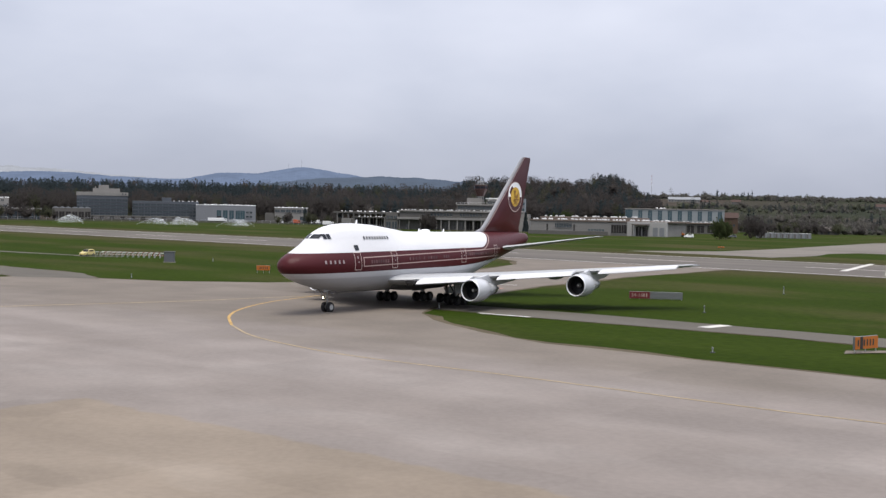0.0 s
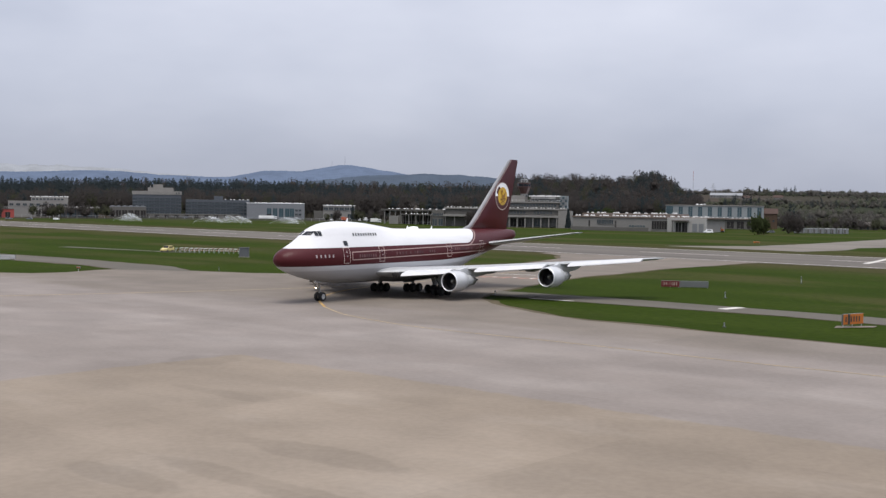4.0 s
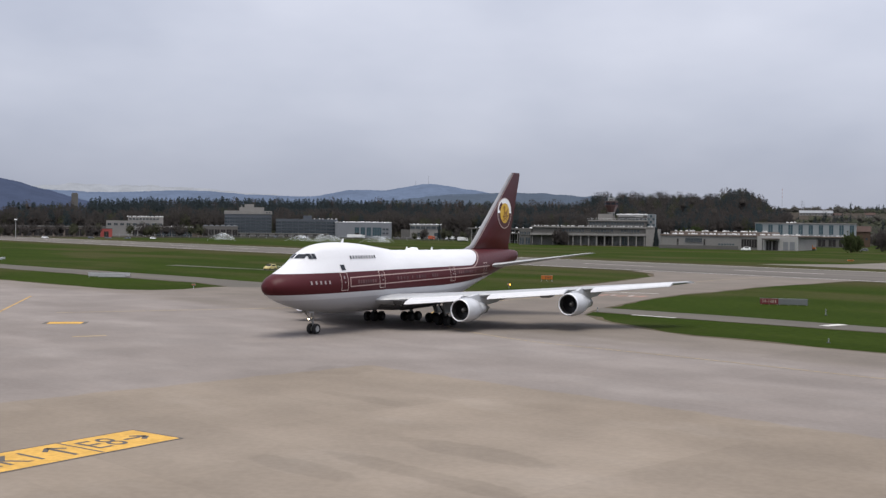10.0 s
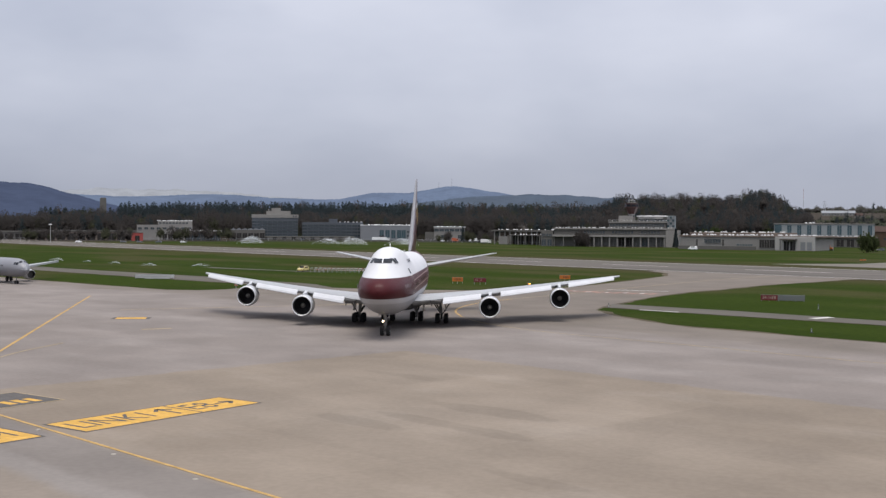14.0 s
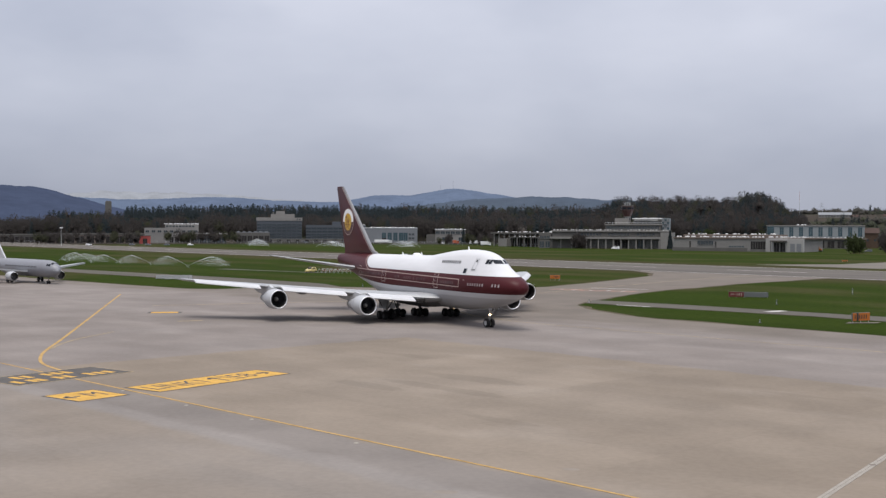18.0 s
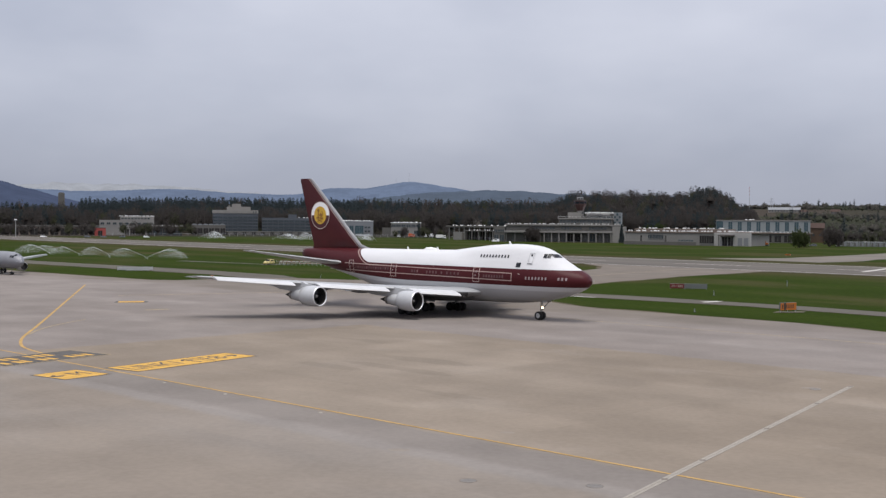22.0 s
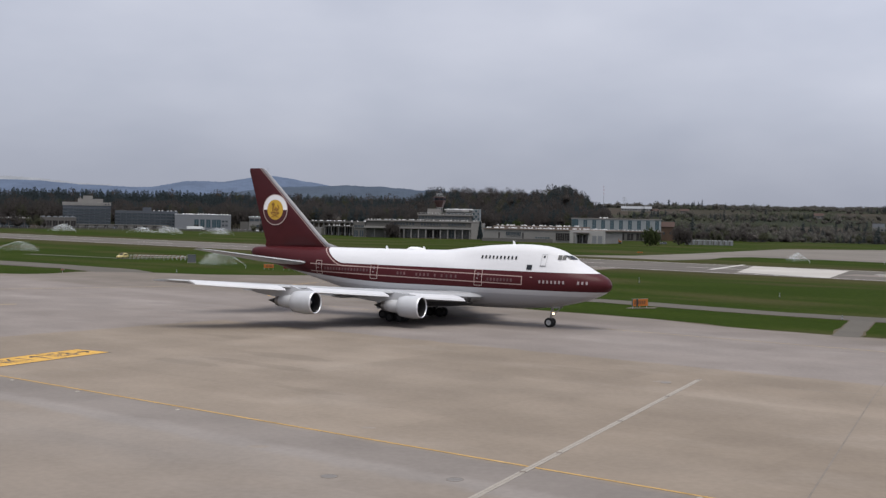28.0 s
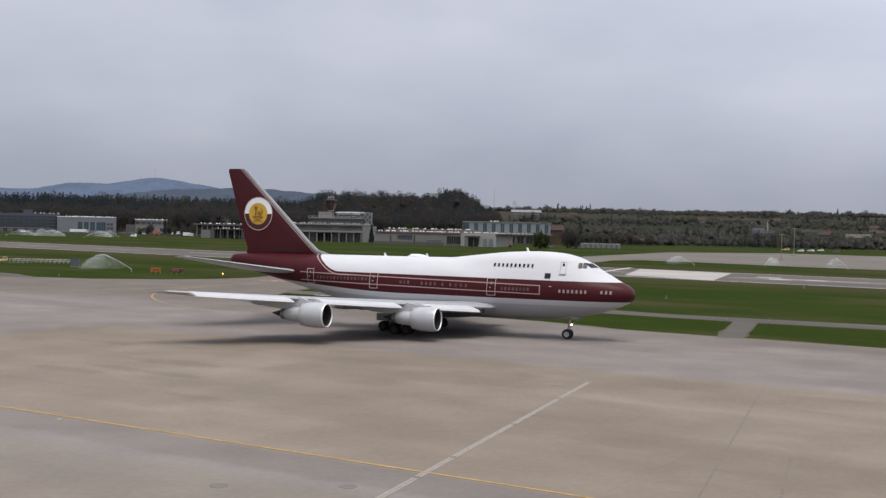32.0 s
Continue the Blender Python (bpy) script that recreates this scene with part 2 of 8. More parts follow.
def apron_material():
    """Tan concrete slabs, a paler lilac-grey strip beyond them and a worn strip along the taxi line."""
    m, n = blank("apron_concrete", 0.85, 0.15)
    p = n.position()
    x, y, _ = n.xyz(p)
    turn = math.atan2(0.565, 0.825)
    rough = n.math("MULTIPLY", n.math("SUBTRACT", n.noise(p, 0.35, 6), 0.5), 1.6)
    v = n.math("ADD", n.math("MULTIPLY", x, 0.565), n.math("MULTIPLY", y, 0.825))
    u = n.math("SUBTRACT", n.math("MULTIPLY", x, 0.825), n.math("MULTIPLY", y, 0.565))
    vr, ur = n.math("ADD", v, rough), n.math("ADD", u, rough)
    streak = n.noise(p, 0.14, 8, (0.55, 1.0, 1.0), turn)
    broad = n.noise(p, 0.05, 6, (0.45, 1.0, 1.0), turn)
    patch = n.noise(p, 0.14, 9, (0.95, 1.0, 1.0), turn)
    grit = n.noise(p, 2.2, 6)
    # the pale strip beyond the slabs, with scrubbed bands, browner towards the grass
    col = n.mix(n.step(broad, 0.40, 0.62), (0.180, 0.155, 0.138), (0.209, 0.182, 0.164))
    col = n.mix(n.step(streak, 0.50, 0.68, 0.0, 0.17), col, (0.272, 0.248, 0.228))
    far = n.math("ADD", v, n.math("MULTIPLY", n.math("SUBTRACT", broad, 0.5), 60.0))
    col = n.mix(n.step(far, 124, 142, 0.0, 0.9), col, (0.140, 0.118, 0.097))
    # the slab field
    field = n.math("MULTIPLY", n.step(vr, 96.7, 97.3, 1.0, 0.0), n.step(ur, -109.4, -108.8))
    tan = n.mix(n.step(broad, 0.38, 0.64), (0.188, 0.153, 0.118), (0.216, 0.178, 0.140))
    tan = n.mix(n.step(streak, 0.54, 0.70, 0.0, 0.22), tan, (0.275, 0.238, 0.200))
    col = n.mix(field, col, tan)
    # worn strip under the taxi line with a pale rim
    col = n.mix(n.math("MULTIPLY", n.step(vr, 49.6, 50.6, 1.0, 0.0), 0.8), col, (0.166, 0.149, 0.137))
    col = n.mix(n.math("MULTIPLY", n.step(n.math("ABSOLUTE", n.math("SUBTRACT", vr, 44.6)), 0.5, 1.8, 1.0, 0.0), 0.6), col, (0.228, 0.205, 0.186))
    col = n.mix(n.math("MULTIPLY", n.step(vr, 43.2, 44.4, 1.0, 0.0), 0.85), col, n.mix(n.step(broad, 0.4, 0.6), (0.206, 0.172, 0.139), (0.218, 0.190, 0.164)))
    f = n.math("ADD", n.step(patch, 0.36, 0.66, 0.93, 1.065), n.step(streak, 0.34, 0.68, -0.03, 0.03))
    f = n.math("ADD", f, n.step(grit, 0.3, 0.7, -0.045, 0.045))
    # single slabs differ in tone, their joints are faintly dark
    for du, dv, share in ((7.5, 5.0, 0.022), (22.5, 10.0, 0.03)):
        cell = n.nt.nodes.new("ShaderNodeCombineXYZ")
        n.put(cell.inputs[0], n.math("FLOOR", n.math("DIVIDE", u, du)))
        n.put(cell.inputs[1], n.math("FLOOR", n.math("DIVIDE", v, dv)))
        tone = n.nt.nodes.new("ShaderNodeTexWhiteNoise")
        n.put(tone.inputs["Vector"], cell.outputs[0])
        f = n.math("ADD", f, n.step(tone.outputs["Value"], 0.0, 1.0, -share, share, soft=False))
    for w, d in ((u, 7.5), (v, 5.0)):
        near = n.math("ABSOLUTE", n.math("SUBTRACT", n.math("FRACT", n.math("DIVIDE", w, d)), 0.5))
        f = n.math("MULTIPLY", f, n.step(near, 0.488, 0.496, 1.0, 0.965, soft=False))
    # old oil stains and patches with ragged edges
    for cu, cv, lu, lv, depth in ((-79.0, 66.6, 5.0, 1.2, 0.88), (-74.0, 70.0, 7.0, 1.2, 0.87), (-77.0, 76.0, 6.5, 1.6, 0.88), (-108.0, 93.0, 3.0, 3.5, 0.88), (-60.0, 62.0, 4.0, 0.8, 0.90), (-52.0, 88.0, 5.0, 0.9, 0.92), (-95.0, 84.0, 7.0, 1.0, 0.91)):
        q = n.math("ADD", n.math("POWER", n.math("DIVIDE", n.math("SUBTRACT", u, cu), lu), 2.0), n.math("POWER", n.math("DIVIDE", n.math("SUBTRACT", v, cv), lv), 2.0))
        q = n.math("ADD", q, n.math("MULTIPLY", n.math("SUBTRACT", patch, 0.5), 3.0))
        f = n.math("MULTIPLY", f, n.step(q, 0.55, 1.05, depth, 1.0))
    n.put(n.bsdf.inputs["Base Color"], n.scale(col, n.math("MULTIPLY", f, 0.91)))
    n.bump(grit, 0.25, 0.01)
    return m


def asphalt_material(name, col, streaks):
    m, n = blank(name, 0.9, 0.15)
    p = n.position()
    turn = math.atan2(0.631, 0.776)
    f = n.math("ADD", n.step(n.noise(p, 0.12, 5, (0.05, 1.0, 1.0), turn), 0.3, 0.7, 1 - streaks, 1 + streaks), n.step(n.noise(p, 1.4, 5), 0.3, 0.7, -0.05, 0.05))
    f = n.math("ADD", f, n.step(n.noise(p, 0.03, 4), 0.35, 0.65, -0.07, 0.07))
    n.put(n.bsdf.inputs["Base Color"], n.scale(col, f))
    return m


def terrain_material():
    """Mown grass near by, fields and woodland floor far away."""
    m, n = blank("grass_and_fields", 1.0, 0.02)
    p = n.position()
    x, y, _ = n.xyz(p)
    d = n.math("SQRT", n.math("ADD", n.math("MULTIPLY", x, x), n.math("MULTIPLY", y, y)))
    turn = math.atan2(0.631, 0.776)
    mow = n.noise(p, 0.06, 5, (0.40, 1.0, 1.0), turn)
    clump = n.noise(p, 0.9, 6)
    dry = n.noise(p, 0.030, 8, (0.42, 1.0, 1.0), turn)
    col = n.mix(n.step(mow, 0.35, 0.65), (0.0184, 0.0304, 0.0032), (0.0228, 0.0358, 0.0042))
    v = n.math("ADD", n.math("MULTIPLY", x, 0.631), n.math("MULTIPLY", y, 0.776))
    edge = n.math("ABSOLUTE", n.math("SUBTRACT", v, 312.0))
    verge = n.math("MULTIPLY", n.step(n.math("ADD", edge, n.math("MULTIPLY", n.math("SUBTRACT", dry, 0.5), 120.0)), 40, 62, 1.0, 0.0), 0.75)
    col = n.mix(verge, col, (0.047, 0.040, 0.0185))
    col = n.mix(n.step(dry, 0.47, 0.66, 0.0, 0.8), col, (0.048, 0.043, 0.018))
    col = n.scale(col, n.step(clump, 0.25, 0.75, 0.82, 1.15))
    vor = n.nt.nodes.new("ShaderNodeTexVoronoi")
    vor.inputs["Scale"].default_value = 0.0052
    n.put(vor.inputs["Vector"], p)
    ramp = n.nt.nodes.new("ShaderNodeValToRGB")
    ramp.color_ramp.interpolation = "CONSTANT"
    tones = ((0.0, (0.026, 0.028, 0.018, 1)), (0.3, (0.044, 0.037, 0.030, 1)), (0.45, (0.030, 0.031, 0.020, 1)), (0.7, (0.036, 0.033, 0.025, 1)), (0.85, (0.024, 0.027, 0.018, 1)))
    for i, (at, c) in enumerate(tones):
        e = ramp.color_ramp.elements[i] if i < 2 else ramp.color_ramp.elements.new(at)
        e.position, e.color = at, c
    n.put(ramp.inputs["Fac"], n.xyz(vor.outputs["Color"])[0])
    far = n.scale(ramp.outputs["Color"], n.step(n.noise(p, 0.05, 5), 0.3, 0.7, 0.8, 1.2))
    n.put(n.bsdf.inputs["Base Color"], n.mix(n.step(d, 930, 1010), col, far))
    n.bump(clump, 0.6, 0.12)
    return m


MAT = {}
MAT["apron"] = apron_material()
MAT["runway"] = asphalt_material("runway_asphalt", (0.095, 0.084, 0.073), 0.14)
MAT["service_road"] = asphalt_material("service_road_asphalt", (0.088, 0.079, 0.066), 0.10)
MAT["new_concrete"] = asphalt_material("pale_new_concrete", (0.33, 0.312, 0.285), 0.05)
MAT["far_taxiway"] = asphalt_material("pale_taxiway_concrete", (0.130, 0.116, 0.099), 0.08)
MAT["terrain"] = terrain_material()
MAT["yellow_paint"] = material("worn_yellow_road_paint", (0.46, 0.27, 0.062), 0.75, fine=3.0, coarse=0.5, spread=0.28)
MAT["earth"] = material("bare_brown_earth", (0.072, 0.058, 0.036), 0.95, fine=1.5, coarse=0.15, spread=0.35)
MAT["line_paint"] = material("worn_yellow_line_paint", (0.35, 0.225, 0.085), 0.8, fine=2.5, coarse=0.4, spread=0.35)
MAT["faint_yellow"] = material("faded_yellow_road_paint", (0.27, 0.21, 0.13), 0.8, fine=2.0, coarse=0.3, spread=0.3)
MAT["black_paint"] = material("worn_black_road_paint", (0.085, 0.078, 0.072), 0.8, fine=3.0, spread=0.3)
MAT["white_paint"] = material("worn_white_road_paint", (0.46, 0.44, 0.41), 0.75, fine=2.0, spread=0.22)
MAT["red_paint"] = material("faded_red_road_paint", (0.26, 0.15, 0.118), 0.8, fine=1.5, coarse=0.2, spread=0.25)
MAT["tar"] = material("dark_joint_sealant", (0.150, 0.130, 0.110), 0.8, spread=0.2)
MAT["drain"] = material("pale_drain_concrete", (0.262, 0.238, 0.205), 0.8, fine=4, coarse=0.7, spread=0.16)


# ---- mesh helpers ----
def link_mesh(name, verts, faces, mats, parent=None, smooth=False, index=None):
    me = bpy.data.meshes.new(name)
    me.from_pydata([tuple(v) for v in verts], [], [tuple(f) for f in faces])
    for m in mats if isinstance(mats, (list, tuple)) else [mats]:
        me.materials.append(m)
    if smooth:
        me.polygons.foreach_set("use_smooth", [True] * len(me.polygons))
    if index is not None:
        me.polygons.foreach_set("material_index", index)
    me.update()
    ob = new(name, me)
    if parent:
        ob.parent = parent
    return ob


def part(name, bm, mat, parent, label="", smooth=False):
    me = bpy.data.meshes.new(name)
    bmesh.ops.recalc_face_normals(bm, faces=bm.faces)
    bm.to_mesh(me)
    bm.free()
    me.materials.append(mat)
    if smooth:
        me.polygons.foreach_set("use_smooth", [True] * len(me.polygons))
    ob = new(name, me)
    ob.parent = parent
    if label:
        tagged(ob, label)
    return ob


def again(ob, parent, m):
    """The same part once more, on the same mesh, at the pose m."""
    o = new(ob.name.split(".")[0], ob.data)
    o.parent = parent
    o.matrix_basis = m
    return o


def thing(name, m=None, label="", category="", group="", kind=""):
    ob = new(name)
    ob.empty_display_size = 0.3
    if m is not None:
        ob.matrix_basis = m
    return tagged(ob, label, category, group, kind)


def add_box(bm, cx, cy, cz, sx, sy, sz, bevel=0.0, m=None):
    r = bmesh.ops.create_cube(bm, size=1.0)
    vs = r["verts"]
    for v in vs:
        v.co = Vector((v.co.x * sx + cx, v.co.y * sy + cy, v.co.z * sz + cz))
        if m is not None:
            v.co = m @ v.co
    if bevel:
        es = list({e for v in vs for e in v.link_edges})
        bmesh.ops.bevel(bm, geom=es, offset=bevel, segments=1, affect="EDGES")


def box_mesh(cx, cy, cz, sx, sy, sz, bevel=0.0, m=None):
    bm = bmesh.new()
    add_box(bm, cx, cy, cz, sx, sy, sz, bevel, m)
    return bm


def add_tube(bm, a, b, r0, r1=None, n=10, caps=True):
    a, b = Vector(a), Vector(b)
    r1 = r0 if r1 is None else r1
    q = (b - a).to_track_quat("Z", "Y").to_matrix()
    rings = []
    for c, r in ((a, r0), (b, r1)):
        rings.append([bm.verts.new(c + q @ Vector((r * math.cos(2 * math.pi * i / n), r * math.sin(2 * math.pi * i / n), 0))) for i in range(n)])
    for i in range(n):
        bm.faces.new((rings[0][i], rings[0][(i + 1) % n], rings[1][(i + 1) % n], rings[1][i]))
    if caps:
        bm.faces.new(rings[0][::-1])
        bm.faces.new(rings[1])


def tube_mesh(a, b, r0, r1=None, n=10):
    bm = bmesh.new()
    add_tube(bm, a, b, r0, r1, n)
    return bm


def add_lathe(bm, profile, n=24, axis="x", centre=(0, 0, 0), close=False):
    """Profile of (along, radius) turned round an axis."""
    c = Vector(centre)
    rings = []
    for s, r in profile:
        ring = []
        for i in range(n):
            w = 2 * math.pi * i / n
            co = {"x": (s, r * math.cos(w), r * math.sin(w)), "y": (r * math.cos(w), s, r * math.sin(w)), "z": (r * math.cos(w), r * math.sin(w), s)}[axis]
            ring.append(bm.verts.new(c + Vector(co)))
        rings.append(ring)
    for a, b in zip(rings, rings[1:]):
        for i in range(n):
            bm.faces.new((a[i], a[(i + 1) % n], b[(i + 1) % n], b[i]))
    if close:
        bm.faces.new(rings[0][::-1])
        bm.faces.new(rings[-1])


def lathe_mesh(profile, n=24, axis="x", centre=(0, 0, 0), close=False):
    bm = bmesh.new()
    add_lathe(bm, profile, n, axis, centre, close)
    return bm


def polygon_sheet(name, corners, z, mat, label, category, wobble=0.0, step=4.0, kind="structure"):
    """A flat sheet with a slightly uneven outline."""
    pts = []
    for a, b in zip(corners, corners[1:] + corners[:1]):
        a, b = Vector((*a, 0)), Vector((*b, 0))
        k = max(1, int((b - a).length / step)) if wobble else 1
        for i in range(min(k, 200)):
            q = a.lerp(b, i / min(k, 200))
            if wobble:
                q = q + wobble * Vector((noise.noise(q * 0.21), noise.noise(q * 0.21 + Vector((9, 3, 1))), 0))
            pts.append((q.x, q.y, z))
    ob = link_mesh(name, pts, [range(len(pts))], mat)
    return tagged(ob, label, category, kind=kind)


def verge(corners, mat, label, wide=1.2, wobble=0.5, step=4.0, seed=0.0):
    """A ragged band of bare earth along the outer edge of a sheet of paving."""
    pts = []
    for a, b in zip(corners, corners[1:] + corners[:1]):
        a, b = Vector((*a, 0)), Vector((*b, 0))
        k = min(200, max(1, int((b - a).length / step)))
        for i in range(k):
            q = a.lerp(b, i / k)
            pts.append(q + wobble * Vector((noise.noise(q * 0.21), noise.noise(q * 0.21 + Vector((9, 3, 1))), 0)))
    area = sum(p.x * q.y - q.x * p.y for p, q in zip(pts, pts[1:] + pts[:1]))
    vs, fs, n = [], [], len(pts)
    for i, q in enumerate(pts):
        u = pts[(i + 1) % n] - pts[i - 1]
        out = Vector((u.y, -u.x, 0)).normalized() * math.copysign(1, area)
        w = wide * max(0.15, 0.8 + 1.3 * noise.noise(q * 0.13 + Vector((seed, 0, 4))) + 0.5 * noise.noise(q * 0.7))
        vs += [q - out * 0.4 + Vector((0, 0, 0.022)), q + out * w + Vector((0, 0, 0.016))]
        fs.append((2 * i, 2 * i + 1, (2 * i + 3) % (2 * n), (2 * i + 2) % (2 * n)))
    return tagged(link_mesh("verge", vs, fs, mat), label, "verge", kind="structure")


def strip(name, a, b, width, z, mat, label, category, kind="structure", parent=None):
    a, b = Vector((*a, 0)), Vector((*b, 0))
    s = (b - a).normalized().cross(Vector((0, 0, 1))) * width / 2
    u = Vector((0, 0, z))
    ob = link_mesh(name, [a + s + u, b + s + u, b - s + u, a - s + u], [(0, 1, 2, 3)], mat, parent)
    return tagged(ob, label, category, kind=kind)


def curve_strip(name, pts, width, z, mat, label, category, kind="structure"):
    """A painted line through a few corners, rounded by a smooth curve."""
    pts = [Vector((*p, 0)) for p in pts]
    fine = []
    ext = [2 * pts[0] - pts[1]] + pts + [2 * pts[-1] - pts[-2]]
    for i in range(1, len(ext) - 2):
        p0, p1, p2, p3 = ext[i - 1:i + 3]
        for k in range(10):
            t = k / 10
            fine.append(0.5 * (2 * p1 + (p2 - p0) * t + (2 * p0 - 5 * p1 + 4 * p2 - p3) * t * t + (3 * p1 - p0 - 3 * p2 + p3) * t ** 3))
    fine.append(pts[-1])
    vs, fs = [], []
    for i, q in enumerate(fine):
        d = (fine[min(i + 1, len(fine) - 1)] - fine[max(i - 1, 0)]).normalized()
        s = d.cross(Vector((0, 0, 1))) * width / 2
        vs += [q + s + Vector((0, 0, z)), q - s + Vector((0, 0, z))]
        if i:
            fs.append((2 * i - 2, 2 * i, 2 * i + 1, 2 * i - 1))
    return tagged(link_mesh(name, vs, fs, mat), label, category, kind=kind)


# ---- ground ----
def smooth(a, b, x):
    t = min(1.0, max(0.0, (x - a) / (b - a)))
    return t * t * (3 - 2 * t)


def ground_height(x, y):
    d, w = math.hypot(x, y), math.degrees(math.atan2(x, y))
    if d < 930 or abs(w) > 60:
        return 0.0
    left = 21 * smooth(1130, 1420, d) * (1 - smooth(-4.6, -3.5, w))
    hill = 32 * smooth(1130, 1430, d) * smooth(-4.6, -3.5, w) * (1 - smooth(3.4, 5.4, w)) + 8 * smooth(1150, 1400, d) * math.exp(-((w - 3.1) / 0.8) ** 2)
    right = 44 * smooth(950, 2250, d) * smooth(3.4, 5.4, w)
    h = left + hill + right
    return h + 2.0 * smooth(950, 1500, d) * noise.noise(Vector((x * 0.004, y * 0.004, 0)))


def make_ground():
    radii = [0, 60, 150, 300, 500, 700, 850, 930, 980, 1040, 1100, 1160, 1220, 1280, 1340, 1400, 1460, 1540, 1640, 1760, 1900, 2050, 2200, 2300, 2450, 2700, 3100, 3600, 4200]
    angles = [-180 + 10 * i for i in range(12)] + [-60 + 1.0 * i for i in range(111)] + [50 + 10 * i for i in range(13)]
    vs, fs = [], []
    for r in radii:
        for w in angles:
            x, y = r * math.sin(radians(w)), r * math.cos(radians(w))
            vs.append((x, y, ground_height(x, y)))
    k = len(angles)
    for i in range(len(radii) - 1):
        for j in range(k):
            fs.append((i * k + j, i * k + (j + 1) % k, (i + 1) * k + (j + 1) % k, (i + 1) * k + j))
    ob = link_mesh("ground", vs, fs[k:], MAT["terrain"], smooth=True)
    # the innermost ring closes as one face
    tagged(ob, "flat mown airfield grass rising to fields and wooded hills", "ground", kind="structure")
    link_mesh("ground", [(60 * math.sin(radians(w)), 60 * math.cos(radians(w)), 0) for w in range(0, 360, 10)], [range(36)[::-1]], MAT["terrain"])
    tagged(bpy.data.objects["ground.001"], "flat ground under the apron", "ground", kind="structure")


def runway_point(along, across):
    """Runway axes: along towards the near right end, across measured from the origin."""
    n = Vector((0.631, 0.776, 0))
    q = RUNWAY_DIR * along + n * across
    return q.x, q.y


make_ground()
APRON = [(-900, 760), (-420, 458), (-260, 340), (-154, 267), (-128, 250), (-108, 238.5), (-101, 238), (-97, 243), (-94.5, 252), (-91, 257), (-81, 255.5), (-66, 251.5), (-50, 254), (-40, 259.5),
         (-33, 267), (-25, 290), (-18, 313), (-12, 338), (-12, 356), (-18, 372), (10, 400), (50, 352), (44, 341), (33, 331), (19, 308), (9.5, 294), (0.5, 274), (-7, 260), (-13, 243), (-16, 231), (-18.5, 220.5), (-20, 213),
         (-20.6, 206), (-18.6, 198), (-12.5, 186), (-6.5, 178), (1, 172.8), (10.3, 166), (21, 158.4), (29.4, 148), (41.2, 139.3), (57, 128.3), (120, 82), (300, -40), (500, -190), (500, -420), (-900, -420)]
polygon_sheet("pavement", APRON, 0.03, MAT["apron"], "worn grey-tan concrete apron with darker tyre streaks", "pavement", wobble=0.5)
RUNWAY = [runway_point(-2600, 281), runway_point(1500, 281), runway_point(1500, 343), runway_point(-2600, 343)]
verge(APRON, MAT["earth"], "ragged strip of bare earth along the apron", 1.1)
polygon_sheet("runway", RUNWAY, 0.045, MAT["runway"], "long grey asphalt runway with tyre marks", "runway")


